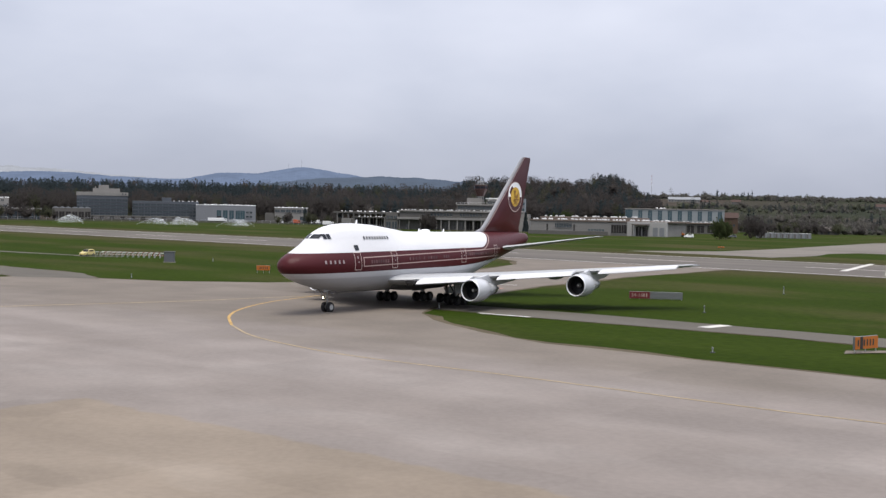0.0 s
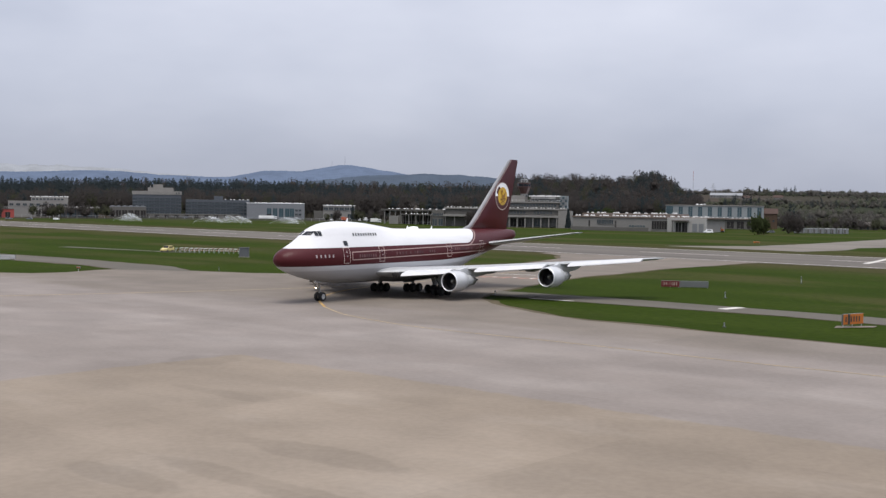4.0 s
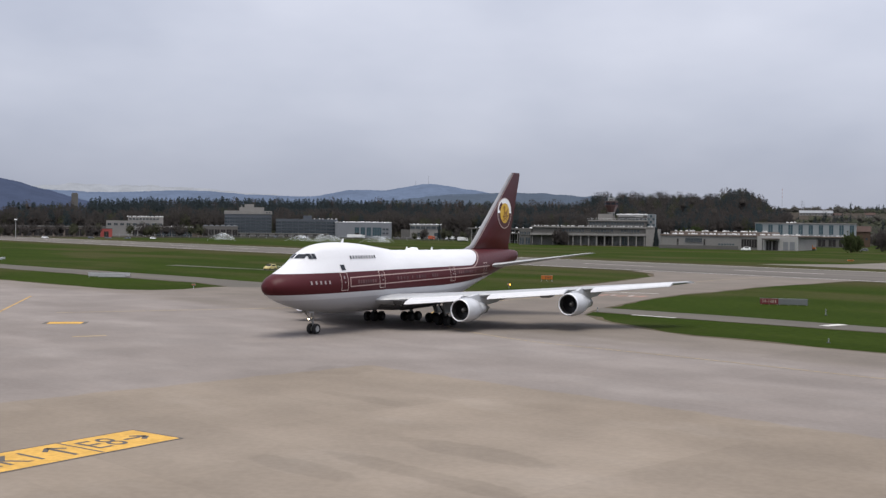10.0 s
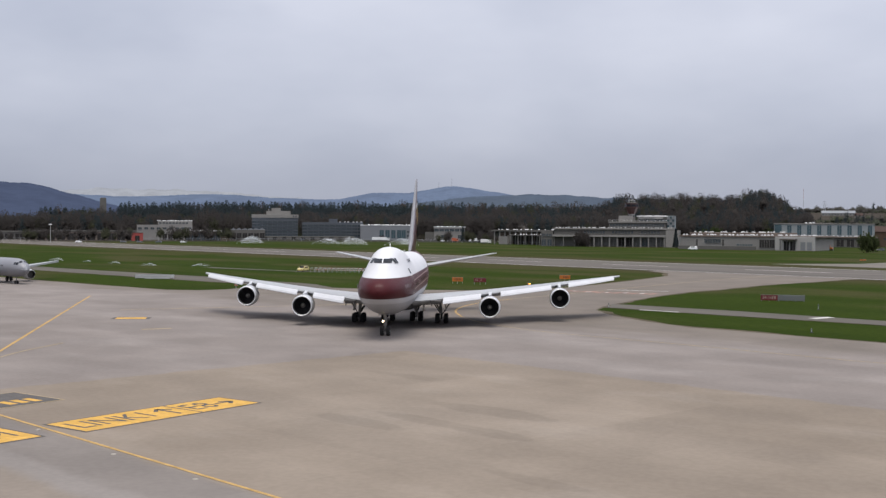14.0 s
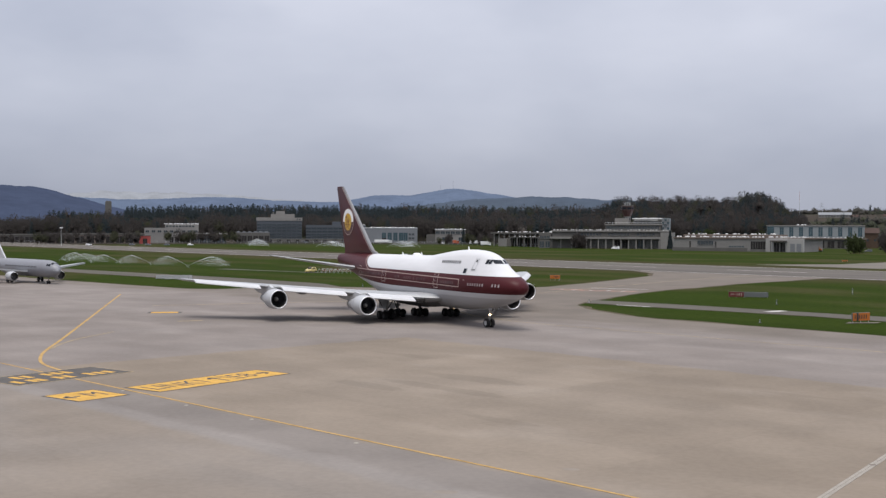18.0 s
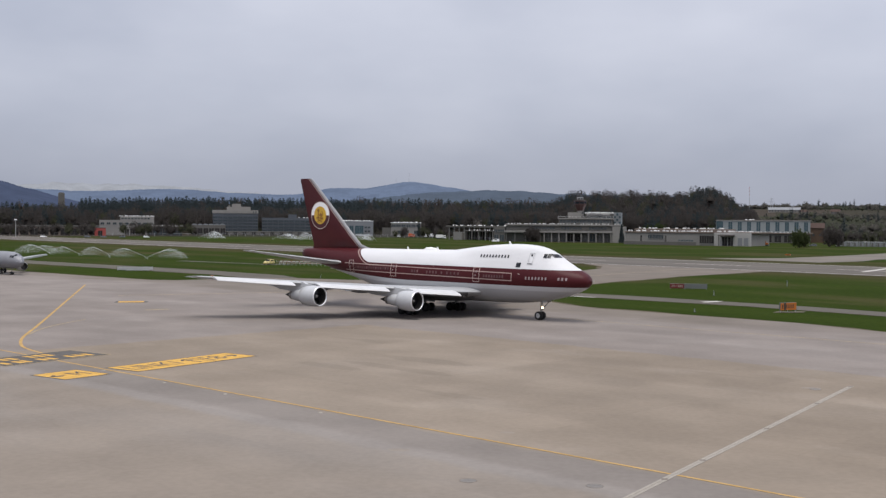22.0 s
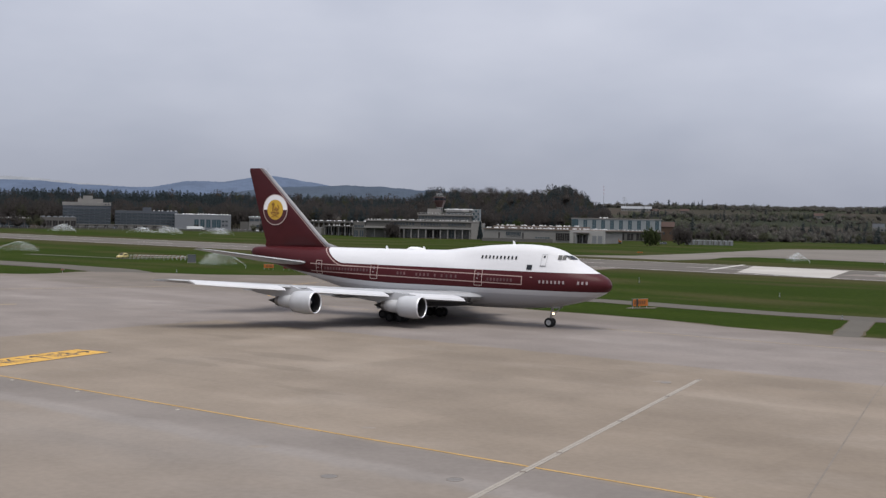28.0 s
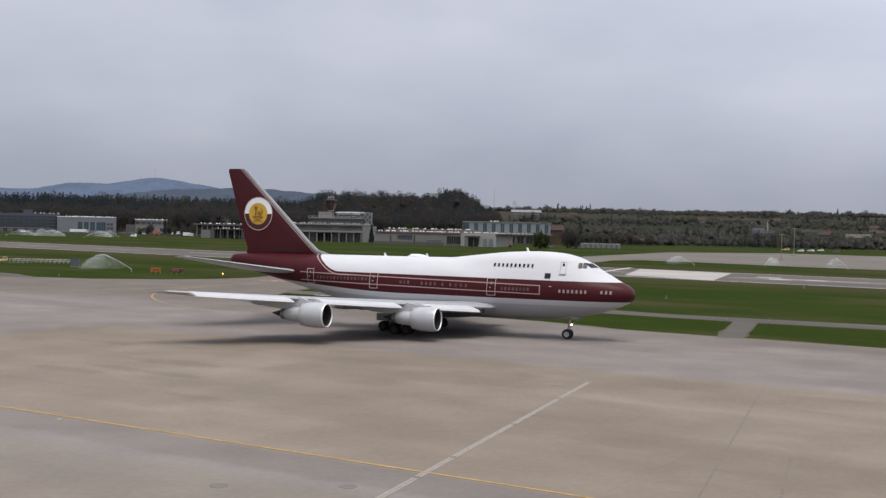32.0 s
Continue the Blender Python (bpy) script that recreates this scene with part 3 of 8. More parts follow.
# ---- the taxiing jet ----
def livery_material():
    """White crown, maroon window band and tail, pale belly with painted-in underside shade, thin cream lines."""
    m, n = blank("jet_livery_paint", 0.28, 0.14)
    p = n.position()
    x, y, z = n.xyz(p)
    s = n.math("SUBTRACT", 25.0, x)
    top = n.math("ADD", n.math("ADD", n.math("MULTIPLY", s, 0.006), 6.93), n.step(s, 36.8, 43.6, 0.0, 3.4))
    low = n.math("ADD", n.math("ADD", n.math("MULTIPLY", s, 0.004), 4.68), n.step(s, 28.0, 52.0, 0.0, 1.1))
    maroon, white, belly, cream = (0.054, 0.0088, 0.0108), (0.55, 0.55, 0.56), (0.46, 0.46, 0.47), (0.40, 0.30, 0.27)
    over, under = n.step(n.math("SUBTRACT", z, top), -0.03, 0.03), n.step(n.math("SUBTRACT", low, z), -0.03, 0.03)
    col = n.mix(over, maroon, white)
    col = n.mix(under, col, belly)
    # lower belly greyer below a sharp edge, also toned down for underside shade
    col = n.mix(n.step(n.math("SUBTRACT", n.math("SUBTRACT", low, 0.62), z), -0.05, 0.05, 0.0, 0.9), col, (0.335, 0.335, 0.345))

    def line(d, half):
        return n.step(n.math("ABSOLUTE", d), half, half + 0.03, 1.0, 0.0)

    inside = n.math("MULTIPLY", n.math("GREATER_THAN", s, 10.6), n.math("LESS_THAN", s, 42.5))
    slope = n.math("MULTIPLY", n.math("SUBTRACT", s, 10.6), 0.018)
    for height in (6.36, 5.36):
        f = n.math("MULTIPLY", line(n.math("SUBTRACT", n.math("SUBTRACT", z, height), slope), 0.045), inside)
        col = n.mix(n.math("MULTIPLY", f, 0.8), col, cream)
    ends = n.math("MULTIPLY", line(n.math("SUBTRACT", s, 10.6), 0.045), n.math("MULTIPLY", n.math("GREATER_THAN", z, 5.33), n.math("LESS_THAN", z, 6.4)))
    col = n.mix(n.math("MULTIPLY", ends, 0.8), col, cream)
    trim = n.math("MULTIPLY", line(n.math("ADD", n.math("SUBTRACT", z, top), 0.34), 0.06), n.step(s, 33.0, 36.5))
    col = n.mix(n.math("MULTIPLY", trim, 0.8), col, cream)
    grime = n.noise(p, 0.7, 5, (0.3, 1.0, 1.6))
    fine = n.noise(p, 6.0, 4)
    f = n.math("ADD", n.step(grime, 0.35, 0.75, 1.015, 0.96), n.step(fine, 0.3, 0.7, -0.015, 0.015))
    # underside shade painted in along with belly dirt, strongest at the keel
    shade_dirt = n.math("MULTIPLY", n.step(z, 2.0, 4.0, 0.85, 0.0), n.step(grime, 0.3, 0.6, 1.0, 0.45))
    col = n.mix(shade_dirt, n.scale(col, f), (0.13, 0.125, 0.12))
    # panel joints round the hull
    seam = n.math("ABSOLUTE", n.math("SUBTRACT", n.math("FRACT", n.math("DIVIDE", s, 2.54)), 0.5))
    n.put(n.bsdf.inputs["Base Color"], n.scale(col, n.step(seam, 0.490, 0.5, 1.0, 0.93, soft=False)))
    n.put(n.bsdf.inputs["Roughness"], n.step(fine, 0.3, 0.7, 0.36, 0.48))
    n.bsdf.inputs["Coat Weight"].default_value = 0.03
    return m


def fin_material():
    m, n = blank("maroon_fin_paint", 0.28, 0.2)
    p = n.position()
    x, y, z = n.xyz(p)
    s = n.math("SUBTRACT", 25.0, x)
    lead = n.math("ADD", 41.85, n.math("MULTIPLY", n.math("SUBTRACT", z, 10.2), 1.035))
    d = n.math("SUBTRACT", s, lead)
    col = n.mix(n.step(d, 0.50, 0.56), (0.235, 0.232, 0.240), (0.054, 0.0088, 0.0108))
    rim = n.step(n.math("ABSOLUTE", n.math("SUBTRACT", d, 0.74)), 0.04, 0.08, 1.0, 0.0)
    col = n.mix(n.math("MULTIPLY", rim, 0.75), col, (0.48, 0.40, 0.36))
    f = n.step(n.noise(p, 0.6, 5), 0.3, 0.7, 0.93, 1.07)
    n.put(n.bsdf.inputs["Base Color"], n.scale(col, f))
    n.bsdf.inputs["Coat Weight"].default_value = 0.08
    return m


MAT["livery"] = livery_material()
MAT["fin"] = fin_material()
MAT["wing"] = material("grey_wing_paint", (0.30, 0.305, 0.312), 0.38, fine=1.6, coarse=0.35, spread=0.10)
# fairing grey darkened to carry the shading at the wing root
MAT["fairing"] = material("grimy_grey_fairing_paint", (0.125, 0.124, 0.127), 0.55, fine=1.5, coarse=0.4, spread=0.16)
MAT["flap"] = material("white_flap_paint", (0.46, 0.46, 0.47), 0.4, fine=1.5, coarse=0.5, spread=0.07)
MAT["nacelle"] = material("pale_nacelle_paint", (0.41, 0.415, 0.425), 0.3, fine=1.4, coarse=0.6, spread=0.07, coat=0.2)
MAT["chrome"] = material("polished_inlet_lip", (0.66, 0.66, 0.67), 0.35, 0.35, spread=0.05)
MAT["core_metal"] = material("dull_engine_metal", (0.30, 0.285, 0.27), 0.42, 0.8, fine=5, spread=0.16)
MAT["dark_metal"] = material("sooty_dark_metal", (0.055, 0.052, 0.05), 0.5, 0.6, spread=0.2)
MAT["fan"] = material("dark_fan_blades", (0.045, 0.045, 0.048), 0.35, 0.7, spread=0.15)
MAT["tyre"] = material("black_tyre_rubber", (0.028, 0.027, 0.027), 0.85, fine=6, spread=0.25)
MAT["hub"] = material("grey_wheel_hub", (0.15, 0.15, 0.147), 0.5, 0.4, fine=6, spread=0.15)
MAT["dark_hub"] = material("brake_dusted_wheel_hub", (0.05, 0.048, 0.046), 0.7, 0.3, fine=6, spread=0.25)
MAT["nose_hub"] = material("pale_wheel_hub", (0.42, 0.42, 0.41), 0.45, 0.2, fine=6, spread=0.15)
MAT["strut"] = material("grey_gear_steel", (0.25, 0.245, 0.235), 0.4, 0.4, fine=4, spread=0.18)
MAT["glass_dark"] = material("dark_cabin_glass", (0.016, 0.018, 0.022), 0.12, spread=0.1, gloss=0.2)
MAT["window_ring"] = material("pale_window_glass", (0.27, 0.215, 0.215), 0.25, spread=0.1)
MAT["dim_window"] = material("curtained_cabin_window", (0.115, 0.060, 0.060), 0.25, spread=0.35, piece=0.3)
MAT["cream"] = material("cream_outline_paint", (0.50, 0.40, 0.36), 0.4, spread=0.06)
MAT["gold"] = material("gold_emblem_paint", (0.56, 0.34, 0.035), 0.4, spread=0.08)
MAT["dark_gold"] = material("brown_gold_paint", (0.25, 0.12, 0.02), 0.4, spread=0.12)
MAT["white_gloss"] = material("white_gloss_paint", (0.80, 0.80, 0.80), 0.3, spread=0.04)
MAT["maroon"] = material("maroon_gloss_paint", (0.056, 0.009, 0.011), 0.3, spread=0.06)
MAT["taxi_light"] = material("lit_taxi_lamp", (1.0, 0.78, 0.52), 0.3, emit=9.0)


def hermite(table, x):
    xs = [r[0] for r in table]
    if x <= xs[0]:
        return table[0][1]
    if x >= xs[-1]:
        return table[-1][1]
    i = max(k for k in range(len(xs) - 1) if xs[k] <= x)

    def slope(k):
        if k in (0, len(xs) - 1):
            return 0 if k else (table[1][1] - table[0][1]) / (xs[1] - xs[0])
        a, b = (table[k][1] - table[k - 1][1]) / (xs[k] - xs[k - 1]), (table[k + 1][1] - table[k][1]) / (xs[k + 1] - xs[k])
        return 0 if a * b <= 0 else 2 * a * b / (a + b)
    h = xs[i + 1] - xs[i]
    t = (x - xs[i]) / h
    return ((1 + 2 * t) * (1 - t) ** 2 * table[i][1] + t * (1 - t) ** 2 * h * slope(i) + t * t * (3 - 2 * t) * table[i + 1][1] + t * t * (t - 1) * h * slope(i + 1))


# distance behind the nose, and height or half width there
CROWN = [(0, 5.6), (0.1, 5.98), (0.3, 6.24), (0.7, 6.55), (1.3, 6.9), (2.3, 7.43), (3.7, 8.14), (5.2, 9.07), (6.6, 9.72), (8.5, 10.14), (11.3, 10.3), (15.5, 10.12), (19, 9.72), (23.5, 9.27), (30, 9.2), (40, 9.15), (47, 9.1), (51, 9.02), (53.3, 8.9), (53.9, 8.72)]
KEEL = [(0, 5.4), (0.1, 5.02), (0.3, 4.78), (1.0, 4.33), (2.0, 3.9), (4.2, 3.2), (7, 2.62), (11, 2.2), (15, 2.1), (31, 2.15), (35, 2.7), (40, 4.1), (46, 5.6), (51, 6.75), (53.3, 7.3), (53.9, 7.55)]
WIDTH = [(0, 0.05), (0.1, 0.6), (0.3, 0.98), (1.3, 1.72), (2.3, 2.16), (3.7, 2.58), (5.4, 2.90), (7, 3.06), (9, 3.2), (12, 3.25), (33, 3.25), (39, 2.85), (45, 2.0), (50, 1.18), (53.3, 0.62), (53.9, 0.36)]
# top of the main lobe under the raised deck
MAIN_TOP = [(0, 5.6), (0.3, 6.22), (1.3, 6.85), (2.3, 7.2), (3.7, 7.66), (5.2, 8.0), (7, 8.42), (9, 8.74), (12, 8.93), (17, 8.97), (21, 9.15), (25, 9.4), (60, 9.6)]


def hull_ring(s, n=56):
    """The hull's outline at s, a point for each direction of its normal."""
    zt, zb, hw = hermite(CROWN, s), hermite(KEEL, s), hermite(WIDTH, s)
    main_top = min(zt, hermite(MAIN_TOP, s))
    k = smooth(0.0, 0.12, zt - main_top) * smooth(1.0, 3.0, s)
    c, hz = (main_top + zb) / 2, (main_top - zb) / 2
    ring = []
    for i in range(n):
        w = 2 * math.pi * (i + 0.5) / n
        ny, nz = math.cos(w), math.sin(w)
        d = math.hypot(hw * ny, hz * nz) or 1e-6
        p1 = (hw * hw * ny / d, c + hz * hz * nz / d)
        if k > 0:
            r = float(np.interp(s, [1.5, 3.5, 5.5, 9.0, 12.0], [0.8, 1.15, 1.5, 1.98, 2.15]))
            p2 = (r * ny, zt - r + r * nz)
            h1, h2 = p1[0] * ny + p1[1] * nz, p2[0] * ny + p2[1] * nz
            f = smooth(-0.25, 0.25, h2 - h1) * k
            p1 = (p1[0] * (1 - f) + p2[0] * f, p1[1] * (1 - f) + p2[1] * f)
        ring.append(p1)
    return ring


def hull_side(s, z):
    """The hull's half width at height z."""
    pts = sorted([(q[1], q[0]) for q in hull_ring(s, 160) if q[0] > 0])
    return float(np.interp(z, [a for a, _ in pts], [b for _, b in pts]))


def make_fuselage(parent):
    st = [0, 0.03, 0.1, 0.2, 0.35, 0.6, 0.9, 1.3, 1.8, 2.3, 2.9, 3.5, 4.1, 4.7, 5.3, 6, 6.8, 7.6, 8.5, 9.5, 10.5, 12, 13.5, 15, 16.5, 18, 19.5, 21, 22.5, 24, 26, 28, 30, 31.5, 33, 34.5, 36, 37.5, 39, 40.5, 42, 44, 46, 48, 50, 51.5, 52.6, 53.3, 53.65, 53.9]
    n = 56
    vs, fs = [], []
    for s in st:
        vs += [(25 - s, y, z) for y, z in hull_ring(s, n)]
    for i in range(len(st) - 1):
        for j in range(n):
            a, b = i * n + j, i * n + (j + 1) % n
            fs.append((a, b, b + n, a + n))
    fs.append(tuple(range(n))[::-1])
    fs.append(tuple(range((len(st) - 1) * n, len(st) * n)))
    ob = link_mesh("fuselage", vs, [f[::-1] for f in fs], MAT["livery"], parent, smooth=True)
    tagged(ob, "white over maroon fuselage with a raised upper deck")
    # belly fairing under the wing roots
    bm = bmesh.new()
    rows = []
    for s in (15.2, 16, 17.2, 19, 22, 25, 29, 33, 35.5):
        f = math.sin(math.pi * (s - 14.9) / 21.6) ** 0.5
        row = []
        for k in range(13):
            w = math.pi * (k / 12) + math.pi
            y = 3.38 * f * math.cos(w)
            z = 3.3 + (1.5 * f) * math.copysign(abs(math.sin(w)) ** 0.7, math.sin(w))
            row.append(bm.verts.new((25 - s, y, z)))
        rows.append(row)
    for a, b in zip(rows, rows[1:]):
        for k in range(12):
            bm.faces.new((a[k], a[k + 1], b[k + 1], b[k]))
    part("belly_fairing", bm, MAT["fairing"], parent, "grey wing root fairing", smooth=True)


def airfoil(chord, thick):
    """Closed outline of a wing section: distance behind the leading edge, height."""
    us = (0, 0.012, 0.05, 0.12, 0.25, 0.42, 0.62, 0.82, 1.0)
    t = [5 * thick * (0.2969 * math.sqrt(u) - 0.126 * u - 0.3516 * u * u + 0.2843 * u ** 3 - 0.1036 * u ** 4) for u in us]
    up = [(u * chord, h * chord * 1.05) for u, h in zip(us, t)]
    lo = [(u * chord, -h * chord * 0.95) for u, h in zip(us, t)][1:-1]
    return up + lo[::-1]


def loft_surface(name, stations, mat, parent, label="", upright=False, droop=0.035):
    """Stations: leading edge s, span, height, chord, thickness."""
    vs, fs = [], []
    k = 0
    for s, y, z, c, th in stations:
        ring = airfoil(c, th)
        k = len(ring)
        for u, h in ring:
            vs.append((25 - s - u, h if upright else y, y if upright else z + h - droop * u))
    for i in range(len(stations) - 1):
        for j in range(k):
            a, b = i * k + j, i * k + (j + 1) % k
            fs.append((a, b, b + k, a + k))
    fs += [tuple(range(k)), tuple(range((len(stations) - 1) * k, len(stations) * k))]
    bm = bmesh.new()
    bv = [bm.verts.new(v) for v in vs]
    for f in fs:
        bm.faces.new([bv[i] for i in f])
    ob = part(name, bm, mat, parent, label, smooth=True)
    m = ob.modifiers.new("edges", "EDGE_SPLIT")
    m.split_angle = radians(40)
    return ob


def wing_at(y):
    """Leading edge, height and chord of the wing at span y."""
    lead = 15.4 + 0.925 * (y - 3.25) + 0.016 * max(0.0, y - 20.0) ** 2 + 0.42 * max(0.0, 5.6 - y)
    height = 3.55 + 2.05 * (max(0.0, y - 3.25) / 26.5) ** 1.15
    trail = float(np.interp(y, [2.0, 3.25, 11.0, 30.5], [31.6, 31.8, 33.6, 46.1]))
    return lead, height, trail - lead


def make_wing(parent, side):
    ys = [2.4, 3.25, 5, 8, 11, 15, 19, 23, 27, 29.8, 30.5]
    st = []
    for y in ys:
        lead, h, c = wing_at(y)
        if y > 30:
            lead, c = lead + 0.6, c - 1.0
        st.append((lead, side * y, h, c, float(np.interp(y, [2.4, 12, 29.8], [0.092, 0.095, 0.085]))))
    loft_surface("wing", st, MAT["wing"], parent, "swept grey wing")
    # drooped leading edge flaps between the pylons
    for y0, y1 in ((6.2, 10.8), (13.3, 20.1), (22.5, 29.4)):
        bm = bmesh.new()
        rows = []
        for y in np.linspace(y0, y1, 5):
            lead, h, c = wing_at(y)
            k = 0.55 + 0.045 * c
            prof = [(0.25, 0.16), (-0.35 * k, 0.02), (-0.95 * k, -0.24 * k), (-1.15 * k, -0.46 * k), (-1.08 * k, -0.52 * k), (-0.85 * k, -0.38 * k), (-0.2 * k, -0.16), (0.25, -0.1)]
            rows.append([bm.verts.new((25 - lead - u, side * y, h + w)) for u, w in prof])
        for a, b in zip(rows, rows[1:]):
            for j in range(8):
                bm.faces.new((a[j], a[(j + 1) % 8], b[(j + 1) % 8], b[j]))
        bm.faces.new(rows[0])
        bm.faces.new(rows[-1][::-1])
        part("leading_edge_flap", bm, MAT["flap"], parent, "extended white leading edge flap")
    # hinge box of the inner flap, dark beside the wing root
    lead, h, c = wing_at(5.3)
    bm = bmesh.new()
    add_box(bm, 25 - lead + 0.05, side * 5.35, h - 0.30, 1.3, 1.3, 0.45, 0.06)
    for d in (-0.5, 0.5):
        add_tube(bm, (25 - lead - 0.6, side * 5.35 + d, h - 0.3), (25 - lead + 0.9, side * 5.35 + d, h - 0.7), 0.07, 0.07, 6)
    part("flap_linkage", bm, MAT["dark_metal"], parent, "dark flap hinge linkage")
    # trailing flaps, a little extended
    for y0, y1, ext in ((3.6, 10.4, 0.9), (13.2, 19.6, 0.7)):
        st = []
        for y in (y0, y1):
            lead, h, c = wing_at(y)
            st.append((lead + c - 0.5, side * y, h - 0.035 * c - 0.18, 1.3 + 0.09 * c + ext * 0.6, 0.10))
        loft_surface("flap", st, MAT["wing"], parent, "trailing edge flap")
    lead, h, c = wing_at(25.0)
    bm = bmesh.new()
    a, b = wing_at(20.6), wing_at(28.6)
    vs = []
    for (lead, h, c), y in ((a, 20.6), (b, 28.6)):
        for u, w in ((c - 0.75, 0.10), (c + 0.02, 0.0), (c - 0.75, -0.06)):
            vs.append(bm.verts.new((25 - lead - u, side * y, h - 0.035 * c + w)))
    for j in range(3):
        bm.faces.new((vs[j], vs[(j + 1) % 3], vs[3 + (j + 1) % 3], vs[3 + j]))
    part("aileron", bm, MAT["flap"], parent)
    for y in (6.2, 9.6, 15.0, 18.6):
        lead, h, c = wing_at(y)
        bm = bmesh.new()
        prof = [(-2.6, 0.02), (-1.8, 0.26), (-0.4, 0.36), (0.8, 0.28), (1.9, 0.04)]
        add_lathe(bm, [(-a, r) for a, r in prof], 10, "x", (25 - lead - c + 0.2, side * y, h - 0.62))
        part("flap_track_fairing", bm, MAT["wing"], parent, smooth=True)


def make_engine(parent, y, inlet, zc):
    """A turbofan under the wing: its inlet that far behind the nose, centre zc above ground."""
    side = math.copysign(1, y)
    x0 = 25 - inlet
    c = (x0, y, zc)
    cowl = part("nacelle", lathe_mesh([(-0.16, 1.30), (-0.6, 1.38), (-1.3, 1.40), (-2.2, 1.35), (-2.95, 1.20), (-3.0, 1.14), (-2.7, 1.06)], 32, "x", c), MAT["nacelle"], parent, "pale grey fan cowl", smooth=True)
    part("inlet_lip", lathe_mesh([(-0.14, 1.15), (-0.06, 1.175), (0.0, 1.22), (-0.03, 1.27), (-0.16, 1.303)], 32, "x", c), MAT["chrome"], cowl, "polished metal inlet lip", smooth=True)
    part("duct", lathe_mesh([(-0.14, 1.15), (-0.4, 1.13), (-1.15, 1.15), (-1.17, 0.2)], 32, "x", c), MAT["dark_metal"], cowl)
    bm = bmesh.new()
    for k in range(26):
        w = 2 * math.pi * k / 26
        rad, tan = Vector((0, math.cos(w), math.sin(w))), Vector((0, -math.sin(w), math.cos(w)))
        o = Vector(c)
        q = [o + Vector((-1.02, 0, 0)) + rad * 0.3 - tan * 0.05, o + Vector((-1.12, 0, 0)) + rad * 0.3 + tan * 0.05, o + Vector((-1.14, 0, 0)) + rad * 1.12 + tan * 0.12, o + Vector((-0.95, 0, 0)) + rad * 1.12 - tan * 0.10]
        bm.faces.new([bm.verts.new(v) for v in q])
    tagged(part("fan", bm, MAT["fan"], cowl, "dark fan blades"), kind="stuff")
    part("spinner", lathe_mesh([(-0.55, 0.01), (-0.62, 0.13), (-0.8, 0.25), (-1.1, 0.33)], 16, "x", c), MAT["core_metal"], cowl, smooth=True)
    part("core_cowl", lathe_mesh([(-2.5, 0.80), (-3.2, 0.84), (-4.2, 0.80), (-5.1, 0.64), (-5.15, 0.58)], 24, "x", c), MAT["nacelle"], parent, "grey core cowl", smooth=True)
    part("exhaust_nozzle", lathe_mesh([(-5.0, 0.66), (-5.5, 0.60), (-5.52, 0.52)], 24, "x", c), MAT["core_metal"], parent, smooth=True)
    part("exhaust_cone", lathe_mesh([(-5.2, 0.42), (-5.8, 0.34), (-6.8, 0.03)], 16, "x", c), MAT["dark_metal"], parent, "sooty exhaust cone", smooth=True)
    lead, h, ch = wing_at(abs(y))
    top = h + 0.12
    bm = bmesh.new()
    rows = []
    for s, z0, z1, half in ((inlet + 0.9, zc + 1.22, zc + 1.48, 0.10), (inlet + 2.4, zc + 1.0, max(top - 0.25, zc + 1.55), 0.24), (lead + 0.2, zc + 0.75, top + 0.08, 0.27), (lead + 2.4, h - 1.15, top + 0.05, 0.26), (lead + 4.6, h - 0.95, h - 0.1, 0.20), (lead + 6.2, h - 0.6, h - 0.15, 0.05)):
        rows.append([bm.verts.new((25 - s, y + d, z)) for d, z in ((-half, z0), (half, z0), (half * 0.8, z1), (-half * 0.8, z1))])
    for a, b in zip(rows, rows[1:]):
        for j in range(4):
            bm.faces.new((a[j], a[(j + 1) % 4], b[(j + 1) % 4], b[j]))
    bm.faces.new(rows[0])
    bm.faces.new(rows[-1][::-1])
    part("pylon", bm, MAT["nacelle"], parent, "grey engine pylon")


